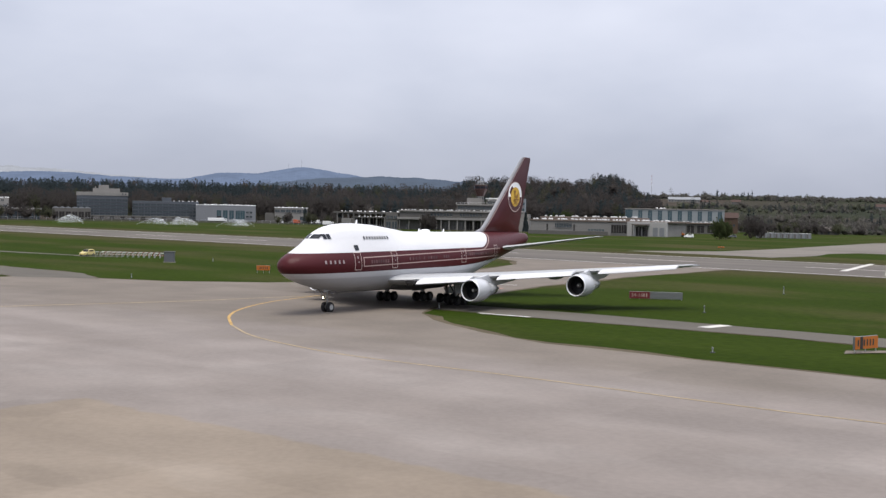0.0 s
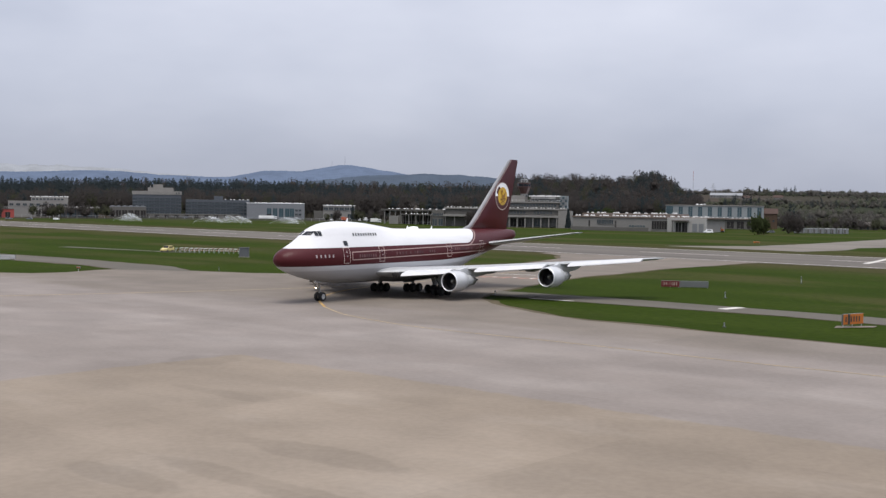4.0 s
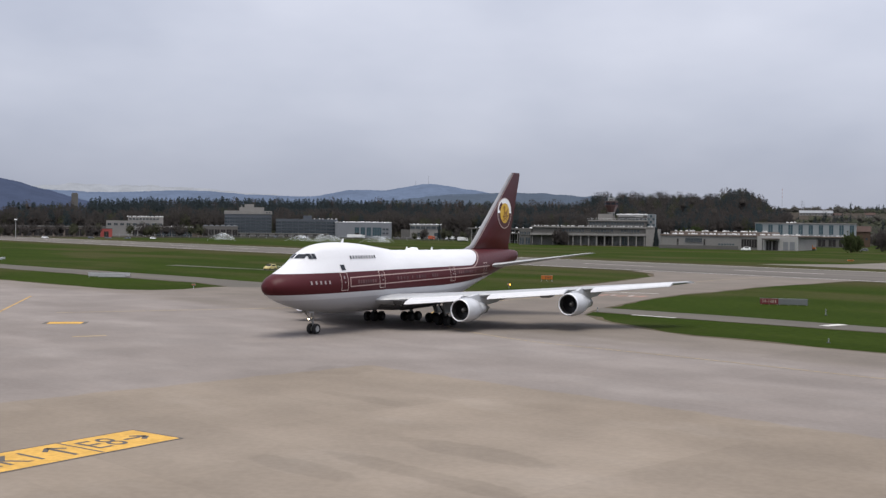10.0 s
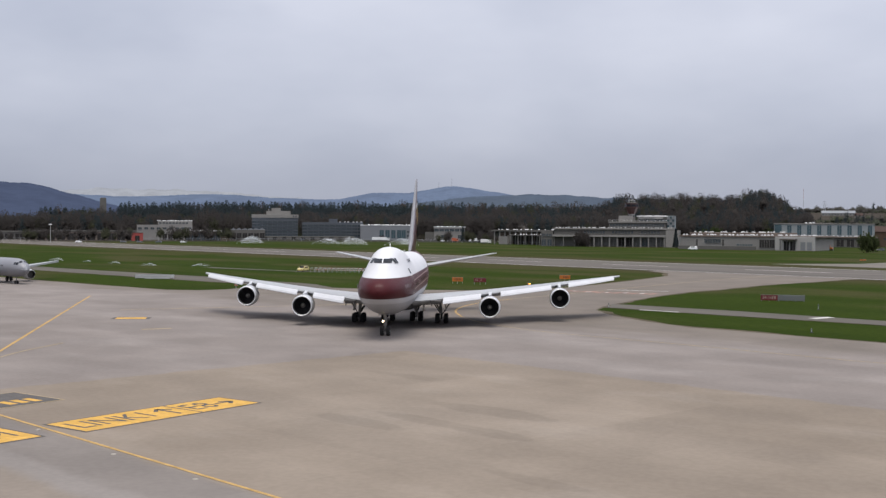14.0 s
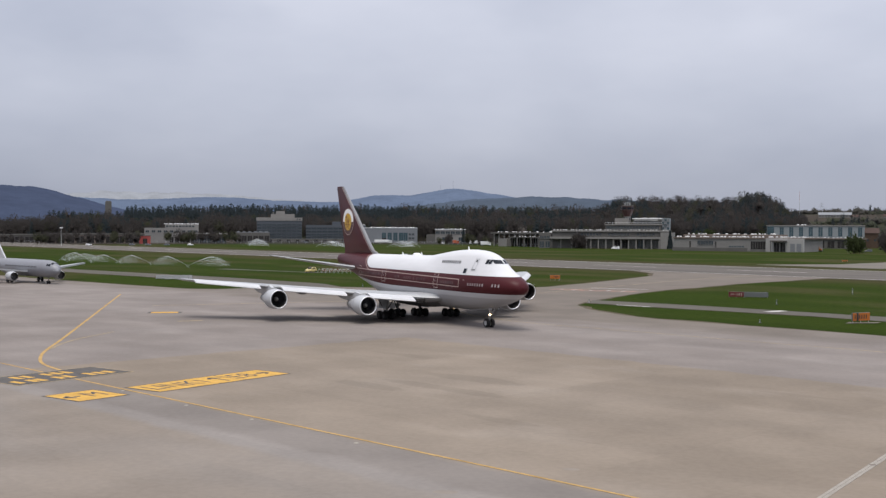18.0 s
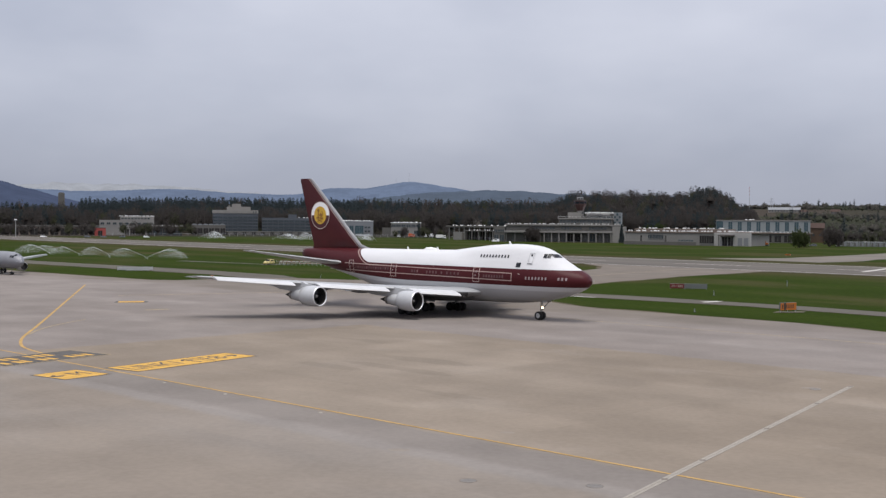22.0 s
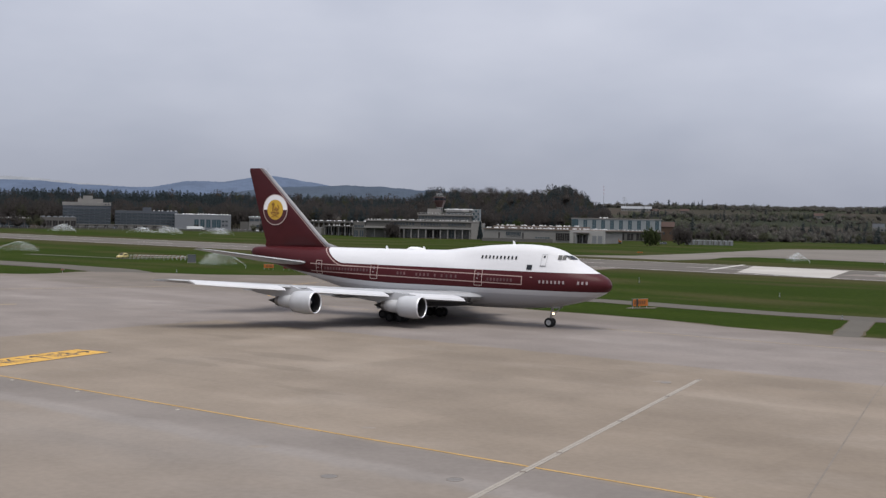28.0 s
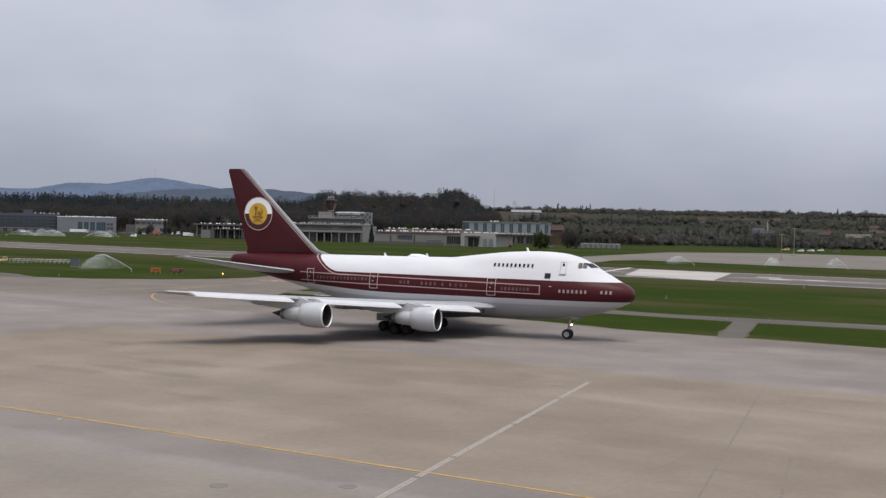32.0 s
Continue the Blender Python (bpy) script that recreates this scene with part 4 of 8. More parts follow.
def make_tail(parent):
    st = [(38.9, 9.0, 0, 12.9, 0.02), (41.2, 9.7, 0, 10.5, 0.07), (42.6, 10.9, 0, 9.5, 0.10), (46.2, 14.4, 0, 6.95, 0.10), (51.75, 19.75, 0, 3.0, 0.09), (52.3, 20.1, 0, 2.35, 0.07)]
    loft_surface("fin", st, MAT["fin"], parent, "tall maroon fin with a grey leading edge", upright=True)
    for side in (1, -1):
        st = [(42.3, side * 0.9, 6.85, 9.2, 0.075), (42.7, side * 1.75, 6.92, 8.9, 0.075), (43.6, side * 2.4, 7.0, 8.1, 0.07), (52.2, side * 12.1, 8.65, 2.6, 0.07), (52.9, side * 12.5, 8.7, 1.5, 0.08)]
        loft_surface("tailplane", st, MAT["wing"], parent, "swept grey tailplane", droop=0.0)
        # the round emblem on both faces of the fin
        centre = (25 - 50.0, 14.2)
        half = 0.40 * side

        def disc(name, r, mat, off, label="", lo=0.0, hi=2 * math.pi, hole=0.0):
            bm = bmesh.new()
            k = 40
            outer, inner = [], []
            for i in range(k + 1):
                w = lo + (hi - lo) * i / k
                for rr, store in ((r, outer), (hole, inner)):
                    store.append((centre[0] + rr * math.cos(w), centre[1] + rr * math.sin(w)))
            for i in range(k):
                q = [outer[i], outer[i + 1], inner[i + 1], inner[i]]
                pts = []
                for a, b in q:
                    s = 25 - a
                    le, chord = np.interp(b, [10.9, 14.4, 19.75], [42.6, 46.2, 51.75]), np.interp(b, [10.9, 14.4, 19.75], [9.5, 6.95, 3.0])
                    u = min(1, max(0, (s - le) / chord))
                    t = 0.5 * chord * (0.2969 * math.sqrt(u) - 0.126 * u - 0.3516 * u * u + 0.2843 * u ** 3 - 0.1036 * u ** 4)
                    pts.append((a, side * (t + off), b))
                bm.faces.new([bm.verts.new(v) for v in (pts if side > 0 else pts[::-1])])
            part(name, bm, mat, parent, label)
        disc("emblem_field", 2.12, MAT["white_gloss"], 0.035, "white upper half of a round emblem", 0, math.pi)
        disc("emblem_field", 2.12, MAT["maroon"], 0.035, "maroon lower half of a round emblem", math.pi, 2 * math.pi)
        disc("emblem_ring", 2.18, MAT["cream"], 0.045, "thin cream ring", hole=2.08)
        disc("emblem_disc", 1.42, MAT["gold"], 0.055, "golden disc in a round emblem")
        bm = bmesh.new()
        for dx, dz, r, sx, sz in ((-0.30, 0.25, 8, 0.16, 1.0), (-0.30, 0.78, 45, 0.42, 0.42), (0.28, 0.05, 38, 0.62, 0.5), (0.05, -0.42, 4, 1.5, 0.20), (0.0, -0.80, 24, 1.5, 0.10), (0.0, -0.80, -24, 1.5, 0.10), (0.62, 0.42, -30, 0.14, 0.6)):
            add_box(bm, 0, 0, 0, sx, 0.012, sz, m=pose(centre[0] + dx * side * -1, side * 0.43, centre[1] + dz, 0, r, 0))
        part("emblem_figure", bm, MAT["dark_gold"], parent, "plain brown-gold shapes on the golden disc")


def surface_patch(name, parent, s0, s1, z0, z1, side, mat, label="", off=0.02, n=3):
    """A panel that follows the hull's side."""
    bm = bmesh.new()
    grid = []
    for i in range(n + 1):
        row = []
        for j in range(n + 1):
            s, z = s0 + (s1 - s0) * i / n, z0 + (z1 - z0) * j / n
            row.append(bm.verts.new((25 - s, side * (hull_side(s, z) + off), z)))
        grid.append(row)
    for i in range(n):
        for j in range(n):
            q = (grid[i][j], grid[i + 1][j], grid[i + 1][j + 1], grid[i][j + 1])
            bm.faces.new(q)
    return part(name, bm, mat, parent, label)


def outline(name, parent, s0, s1, z0, z1, side, mat, t=0.06, label=""):
    """A painted frame that follows the hull's side."""
    bm = bmesh.new()
    for a0, a1, b0, b1, n in ((s0, s1, z0, z0 + t, 1), (s0, s1, z1 - t, z1, 1), (s0, s0 + t, z0 + t, z1 - t, 8), (s1 - t, s1, z0 + t, z1 - t, 8)):
        for k in range(n):
            c0, c1 = b0 + (b1 - b0) * k / n, b0 + (b1 - b0) * (k + 1) / n
            q = [(a0, c0), (a1, c0), (a1, c1), (a0, c1)]
            bm.faces.new([bm.verts.new((25 - s, side * (hull_side(s, z) + 0.055), z)) for s, z in q])
    return part(name, bm, mat, parent, label)


def make_openings(parent):
    for side in (1, -1):
        # cabin windows: (first s, last s, count, height)
        rows = [(11.8, 16.5, 10, 8.62), (12.0, 15.2, 8, 5.86), (19.7, 21.0, 3, 6.04), (21.7, 21.7, 1, 6.05), (22.7, 22.7, 1, 6.06), (23.7, 25.4, 4, 6.09), (27.2, 28.2, 3, 6.15), (32.9, 39.8, 15, 6.36)]
        rows += [(2.4, 3.4, 3, 5.80), (5.2, 8.2, 7, 5.80)] if side < 0 else [(4.3, 7.0, 5, 5.95)]
        for first, last, count, z in rows:
            for s in np.linspace(first, last, count):
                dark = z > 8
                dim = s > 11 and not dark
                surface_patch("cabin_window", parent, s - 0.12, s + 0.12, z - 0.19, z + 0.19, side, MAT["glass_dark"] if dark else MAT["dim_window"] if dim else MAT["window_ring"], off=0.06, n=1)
        for s0, s1, z0, z1 in ((8.9, 10.1, 4.95, 7.0), (16.0, 17.1, 5.0, 7.05), (31.3, 32.4, 5.25, 7.2), (40.4, 41.4, 5.5, 7.4)):
            if side < 0 and s0 < 9:
                continue
            d = outline("cabin_door", parent, s0, s1, z0, z1, side, MAT["cream"], label="door outlined in cream")
            surface_patch("door_window", d, (s0 + s1) / 2 - 0.1, (s0 + s1) / 2 + 0.1, z0 + 1.3, z0 + 1.62, side, MAT["window_ring"], off=0.06, n=1)
            surface_patch("door_handle", d, s0 + 0.55, s0 + 0.78, z0 + 0.85, z0 + 1.0, side, MAT["window_ring"], off=0.06, n=1)
        surface_patch("side_window", parent, 9.45, 10.15, 7.22, 7.82, side, MAT["glass_dark"], "square dark service window", off=0.06)
        if side < 0:
            d = outline("upper_door", parent, 7.75, 8.45, 7.75, 9.15, side, MAT["wing"], 0.05, "upper deck door")
            surface_patch("door_window", d, 7.98, 8.22, 8.72, 8.98, side, MAT["glass_dark"], off=0.06, n=1)
            surface_patch("door_sill", d, 7.7, 8.5, 7.66, 7.76, side, MAT["fairing"], off=0.06, n=1)
            surface_patch("nose_mark", parent, 9.2, 9.52, 6.28, 6.35, side, MAT["cream"], "small cream mark", off=0.06, n=1)
        # flight deck glass
        for s0, s1, z0, z1 in ((6.02, 6.46, 8.50, 9.06), (5.52, 5.95, 8.50, 9.06)):
            bm = bmesh.new()
            grid = []
            for i in range(4):
                row = []
                for j in range(4):
                    s, z = s0 + (s1 - s0) * i / 3, z0 + (z1 - z0) * j / 3
                    ring = sorted((q[1], q[0], 2 * math.pi * (a + 0.5) / 160) for a, q in enumerate(hull_ring(s, 160)) if a < 40)
                    y, w = (float(np.interp(z, [r[0] for r in ring], [r[c] for r in ring])) for c in (1, 2))
                    row.append(bm.verts.new((25 - s + 0.03, side * (y + 0.05 * math.cos(w)), z + 0.05 * math.sin(w))))
                grid.append(row)
            for i in range(3):
                for j in range(3):
                    bm.faces.new((grid[i][j], grid[i + 1][j], grid[i + 1][j + 1], grid[i][j + 1]))
            part("cockpit_window", bm, MAT["glass_dark"], parent, "dark flight deck side window")
        bm = bmesh.new()
        ring = []
        for y in (0.04, 0.3, 0.6, 0.85, 1.02):
            col = []
            for z in (8.55, 8.78, 9.02):
                # where the hull is just that wide at this height
                lo, hi = 2.0, 9.0
                for _ in range(24):
                    mid = (lo + hi) / 2
                    inside = z < hermite(CROWN, mid) - 0.02 and hull_side(mid, z) > y
                    lo, hi = (lo, mid) if inside else (mid, hi)
                col.append(bm.verts.new((25 - hi + 0.035, side * (y + 0.01), z + 0.035)))
            ring.append(col)
        for a, b in zip(ring, ring[1:]):
            for j in range(2):
                bm.faces.new((a[j], b[j], b[j + 1], a[j + 1]))
        part("cockpit_window", bm, MAT["glass_dark"], parent, "dark flight deck windscreen")
        ends = []
        for z in (8.53, 9.04):
            lo, hi = 2.0, 9.0
            for _ in range(24):
                mid = (lo + hi) / 2
                inside = z < hermite(CROWN, mid) - 0.02 and hull_side(mid, z) > 0.03
                lo, hi = (lo, mid) if inside else (mid, hi)
            ends.append((25 - hi + 0.04, side * 0.03, z + 0.04))
        if side > 0:
            part("window_pillar", tube_mesh(ends[0], ends[1], 0.05, 0.05, 6), MAT["white_gloss"], parent)


def make_wheel(parent, x, y, z, r, width, hub="hub"):
    """A tyre with its hub, turning about its own axle."""
    tyre = part("wheel", lathe_mesh([(-width / 2, r * 0.55), (-width / 2, r * 0.86), (-width * 0.36, r * 0.97), (0, r), (width * 0.36, r * 0.97), (width / 2, r * 0.86), (width / 2, r * 0.55)], 20, "y"), MAT["tyre"], parent, smooth=True)
    tyre.location = (x, y, z)
    bm = bmesh.new()
    add_lathe(bm, [(-width * 0.4, 0.05), (-width * 0.42, r * 0.3), (-width * 0.46, r * 0.56), (width * 0.46, r * 0.56), (width * 0.42, r * 0.3), (width * 0.4, 0.05)], 14, "y")
    for k in range(7):
        w = 2 * math.pi * k / 7
        add_box(bm, 0.4 * r * math.cos(w), 0, 0.4 * r * math.sin(w), 0.09, width * 0.94, 0.09)
    part("hub", bm, MAT[hub], tyre, "metal hub")
    return tyre


WHEELS = []


def make_gear(parent):
    nose = part("nose_gear", tube_mesh((25 - 7.95, 0, 0.62), (25 - 7.6, 0, 2.9), 0.14, 0.17, 12), MAT["strut"], parent, "grey nose gear leg")
    bm = bmesh.new()
    add_tube(bm, (25 - 7.9, 0, 1.2), (25 - 6.3, 0, 2.75), 0.07, 0.07, 8)
    add_tube(bm, (25 - 7.95, -0.5, 0.62), (25 - 7.95, 0.5, 0.62), 0.08, 0.08, 8)
    part("brace", bm, MAT["strut"], nose)
    for y in (-0.32, 0.32):
        bm = lathe_mesh([(0.10, 0.01), (0.10, 0.085), (-0.08, 0.10), (-0.1, 0.02)], 12, "x", (25 - 7.45, y * 0.7, 1.72))
        part("taxi_lamp", bm, MAT["taxi_light"] if y < 0 else MAT["hub"], nose, "lit taxi lamp" if y < 0 else "unlit taxi lamp")
        WHEELS.append(make_wheel(nose, 25 - 7.95, y * 1.15, 0.60, 0.60, 0.44, "nose_hub"))
        part("gear_door", box_mesh(25 - 6.95, y * 1.7, 2.6, 0.85, 0.05, 0.3), MAT["wing"], nose)
    for y, s, lean in ((5.5, 26.9, 0.7), (-5.5, 26.9, -0.7), (1.92, 30.0, 0), (-1.92, 30.0, 0)):
        leg = part("main_gear", tube_mesh((25 - s, y, 0.75), (25 - s + 0.25, y - lean * 0.4, 3.4), 0.17, 0.22, 12), MAT["strut"], parent, "grey main gear leg")
        bm = bmesh.new()
        add_box(bm, 25 - s, y, 0.64, 2.0, 0.22, 0.24, 0.04)
        add_tube(bm, (25 - s, y, 1.35), (25 - s - 1.5, y - lean * 1.6, 2.9), 0.09, 0.09, 8)
        add_tube(bm, (25 - s, y, 1.2), (25 - s + 0.9, y, 0.74), 0.06, 0.06, 8)
        for k in (1, -1):
            add_tube(bm, (25 - s, y, 1.0), (25 - s + 0.1, y + 1.25 * k * (1 if lean else 0.6), 2.9), 0.08, 0.08, 8)
        part("bogie_beam", bm, MAT["dark_metal"], leg)
        for dx in (-0.74, 0.74):
            for dy in (-0.56, 0.56):
                WHEELS.append(make_wheel(leg, 25 - s + dx, y + dy, 0.62, 0.63, 0.52, "dark_hub"))
        if lean:
            part("gear_door", box_mesh(0, 0, 0, 2.3, 0.06, 1.5, m=pose(25 - s + 0.1, y + lean * 0.75, 2.35, 12 * lean, 0, 0)), MAT["wing"], leg, "grey gear door")
        else:
            part("gear_door", box_mesh(25 - s - 0.2, y + math.copysign(0.95, y), 1.75, 2.6, 0.06, 0.9), MAT["wing"], leg, "grey gear door")


def make_airliner():
    jet = thing("airliner", label="white and maroon four-engined wide-body jet taxiing on the apron", category="airliner")
    make_fuselage(jet)
    for side in (1, -1):
        make_wing(jet, side)
        make_engine(jet, side * 11.95, 19.75, 2.56)
        make_engine(jet, side * 21.2, 28.95, 3.2)
    make_tail(jet)
    make_openings(jet)
    make_gear(jet)
    for s, h in ((12.8, 0.42), (25.8, 0.4), (31.5, 0.38)):
        bm = bmesh.new()
        z = hermite(CROWN, s)
        vs = [(25 - s, 0.03, z - 0.1), (25 - s - 0.4, 0.03, z - 0.1), (25 - s - 0.45, 0.02, z + h), (25 - s - 0.25, 0.02, z + h)]
        a = [bm.verts.new(v) for v in vs]
        b = [bm.verts.new((v[0], -v[1], v[2])) for v in vs]
        bm.faces.new(a)
        bm.faces.new(b[::-1])
        for j in range(4):
            bm.faces.new((a[j], b[j], b[(j + 1) % 4], a[(j + 1) % 4]))
        part("blade_antenna", bm, MAT["white_gloss"], jet)
    part("antenna_dome", lathe_mesh([(1.3, 0.02), (1.0, 0.22), (0.2, 0.33), (-0.8, 0.3), (-1.3, 0.02)], 12, "x", (25 - 27.4, 0, 9.22)), MAT["white_gloss"], jet, smooth=True)
    part("auxiliary_exhaust", lathe_mesh([(25 - 53.7, 0.34), (25 - 54.1, 0.28), (25 - 54.0, 0.2)], 12, "x", (0, 0, 8.15)), MAT["dark_metal"], jet)
    return jet


airliner = make_airliner()


# ---- airfield: roads, paint, signs ----
def airfield_paving():
    road = [(-900, 838), (-420, 497), (-174, 325.5), (-119, 292), (-86, 267), (-78, 254), (-92, 254), (-103, 266), (-126, 280), (-163, 304.5), (-420, 476), (-900, 812)]
    polygon_sheet("road", road, 0.05, MAT["service_road"], "narrow asphalt service road through the grass", "road", wobble=0.35)
    right = [(-19, 220.5), (1, 209), (9.6, 202.6), (26.3, 191), (43.8, 175.2), (60, 166.5), (72.4, 160), (150, 110), (300, 15), (300, 6), (150, 101), (68.9, 152.5), (52.4, 161.1), (43.0, 137.3), (40.2, 138.6), (49.7, 163.0), (33.6, 174.5), (17, 189), (-4.8, 202), (-19.5, 212)]
    polygon_sheet("road", right, 0.05, MAT["service_road"], "narrow asphalt service road with a side branch to the apron", "road", wobble=0.3)
    verge(road, MAT["earth"], "worn earth along the service road", 0.8, 0.35, seed=3.0)
    verge(right, MAT["earth"], "worn earth along the branching service road", 0.35, 0.3, seed=7.0)
    far = [(22, 455), (55, 470), (80, 508), (159, 655), (235, 690), (420, 560), (640, 400), (640, 100), (400, 255), (181, 407), (153, 429), (129, 459), (104, 480), (90, 466), (80, 440), (62, 418)]
    polygon_sheet("taxiway", far, 0.04, MAT["far_taxiway"], "wide pale grey taxiway beyond the runway", "taxiway", wobble=0.8)
    pale = [(66, 322), (82, 374), (105, 349), (84.5, 297)]
    polygon_sheet("runway_patch", pale, 0.06, MAT["new_concrete"], "pale new concrete at the runway threshold", "pavement")
    track = [(-150, 352), (-116, 335), (-112, 331), (-104, 333), (-104, 335.5), (-113, 336), (-148, 356)]
    polygon_sheet("track", track, 0.05, MAT["service_road"], "short gravel track in the grass", "track", wobble=0.5)
    for i in range(-26, 14):
        a, b = runway_point(i * 60, 312), runway_point(i * 60 + 30, 312)
        strip("centre_line", a, b, 0.9, 0.07, MAT["white_paint"], "worn white runway centre stripe", "road marking")
    for across in (283.5, 340.5):
        strip("edge_line", runway_point(-1800, across), runway_point(1200, across), 0.9, 0.07, MAT["white_paint"], "white runway edge line", "road marking")
    strip("threshold_line", (61.6, 338), (81, 384), 1.6, 0.075, MAT["white_paint"], "white line across the runway", "road marking")
    for p, q in (((105.0, 324.5), (110.5, 320.0)), ((104.0, 311.5), (109.0, 307.5)), ((113.5, 309), (118, 305.3))):
        strip("touchdown_mark", p, q, 3.0, 0.075, MAT["white_paint"], "short white touchdown mark", "road marking")
    # rubbered dark patches
    strip("rubber_mark", (96, 320), (150, 278), 12, 0.065, MAT["tar"], "dark tyre rubber on the runway", "tyre mark")


def apron_paint():
    u = TAXI_DIR
    a = Vector((1.5, 60.1, 0))
    strip("taxi_line", (a - u * 135)[:2], (a + u * 80)[:2], 0.24, 0.045, MAT["line_paint"], "worn yellow taxi line", "road marking")
    curve_strip("taxi_line", [(-111.5, 216), (-90.7, 168.7), (-74, 130.7), (-69, 119), (-65.8, 112.5), (-62, 106.8), (-56, 101.2)], 0.34, 0.047, MAT["line_paint"], "curved yellow taxi line", "road marking")
    curve_strip("taxi_line", [(-72.4, 140), (-72.0, 131.8), (-70.8, 125.2), (-68.9, 119.5)], 0.26, 0.046, MAT["faint_yellow"], "faded yellow side branch of the taxi line", "road marking")
    curve_strip("taxi_line", [(18, 350), (0, 318), (-18, 275), (-31, 243), (-37, 229)], 0.34, 0.047, MAT["faint_yellow"], "faded yellow lead-in line", "road marking")
    curve_strip("taxi_line", [(-37, 229), (-40.6, 218), (-41.8, 207), (-40.9, 197), (-38, 187)], 0.32, 0.047, MAT["line_paint"], "curved yellow lead-in line", "road marking")
    curve_strip("taxi_line", [(-38, 187), (-33.6, 178), (-27.6, 170.5), (-21, 164.5), (-8.7, 156.4), (6.9, 145.2), (16.5, 139), (60, 109), (120, 68)], 0.28, 0.046, MAT["faint_yellow"], "faded yellow taxi line", "road marking")
    curve_strip("taxi_line", [(-37, 229), (-44, 222), (-52, 214), (-66, 203), (-90, 186)], 0.5, 0.0465, MAT["faint_yellow"], "faded yellow taxi line", "road marking")
    strip("holding_mark", (-83.4, 171.3), (-78.6, 173.0), 3.2, 0.046, MAT["black_paint"], "black border of a painted sign", "road marking")
    strip("holding_mark", (-82.9, 171.4), (-79.1, 172.8), 2.5, 0.052, MAT["yellow_paint"], "yellow painted ground sign", "road marking")
    strip("holding_mark", (-71.8, 156.9), (-69.0, 159.2), 0.9, 0.046, MAT["faint_yellow"], "faded yellow ground mark", "road marking")
    # faded red mandatory sign, worn down to single patches
    rng = random.Random(8)
    sign = thing("red_ground_sign", pose(-21.5, 254.5, 0.047, 0, 0, -22), "faded red painted ground sign worn into patches", "ground sign")
    for i in range(11):
        w, d = rng.uniform(0.9, 1.6), rng.uniform(2.2, 4.4)
        part("red_patch", box_mesh(-9 + 1.75 * i, rng.uniform(-0.8, 0.8), 0, w, d, 0.004), MAT["red_paint"], sign)
    for i in range(5):
        part("pale_patch", box_mesh(-8 + 3.6 * i, rng.uniform(-1.0, 1.0), 0.003, 0.5, rng.uniform(1.2, 2.4), 0.004), MAT["white_paint"], sign)
    strip("stop_line", (-23, 264.5), (-10.5, 261.5), 0.7, 0.052, MAT["white_paint"], "faded white stop line", "road marking")
    strip("white_road_mark", (10.4, 196.8), (13.3, 200.0), 1.5, 0.07, MAT["white_paint"], "white painted block on the service road", "road marking")
    strip("pale_road_mark", (-14, 207.5), (-8, 204.0), 0.7, 0.07, MAT["white_paint"], "faded white mark by the road", "road marking")


def letters(text, m, size, mat, parent, name="lettering"):
    cu = bpy.data.curves.new("lettering", "FONT")
    cu.body, cu.size, cu.align_x, cu.align_y, cu.resolution_u = text, size, "CENTER", "CENTER", 3
    tmp = bpy.data.objects.new("lettering", cu)
    me = bpy.data.meshes.new_from_object(tmp)
    me.name = name
    bpy.data.objects.remove(tmp)
    me.materials.clear()
    me.materials.append(mat)
    ob = new(name, me)
    ob.parent = parent
    ob.matrix_basis = m
    return ob


def ground_sign(corner, along, length, width, board, border):
    """A painted panel: its first corner, the reading direction in degrees."""
    t = thing("painted_sign", pose(corner[0], corner[1], 0.046, 0, 0, along), kind="")
    part("border", box_mesh(length / 2, width / 2, 0, length + 0.36, width + 0.36, 0.004), border, t)
    part("panel", box_mesh(length / 2, width / 2, 0.004, length, width, 0.004), board, t)
    return t


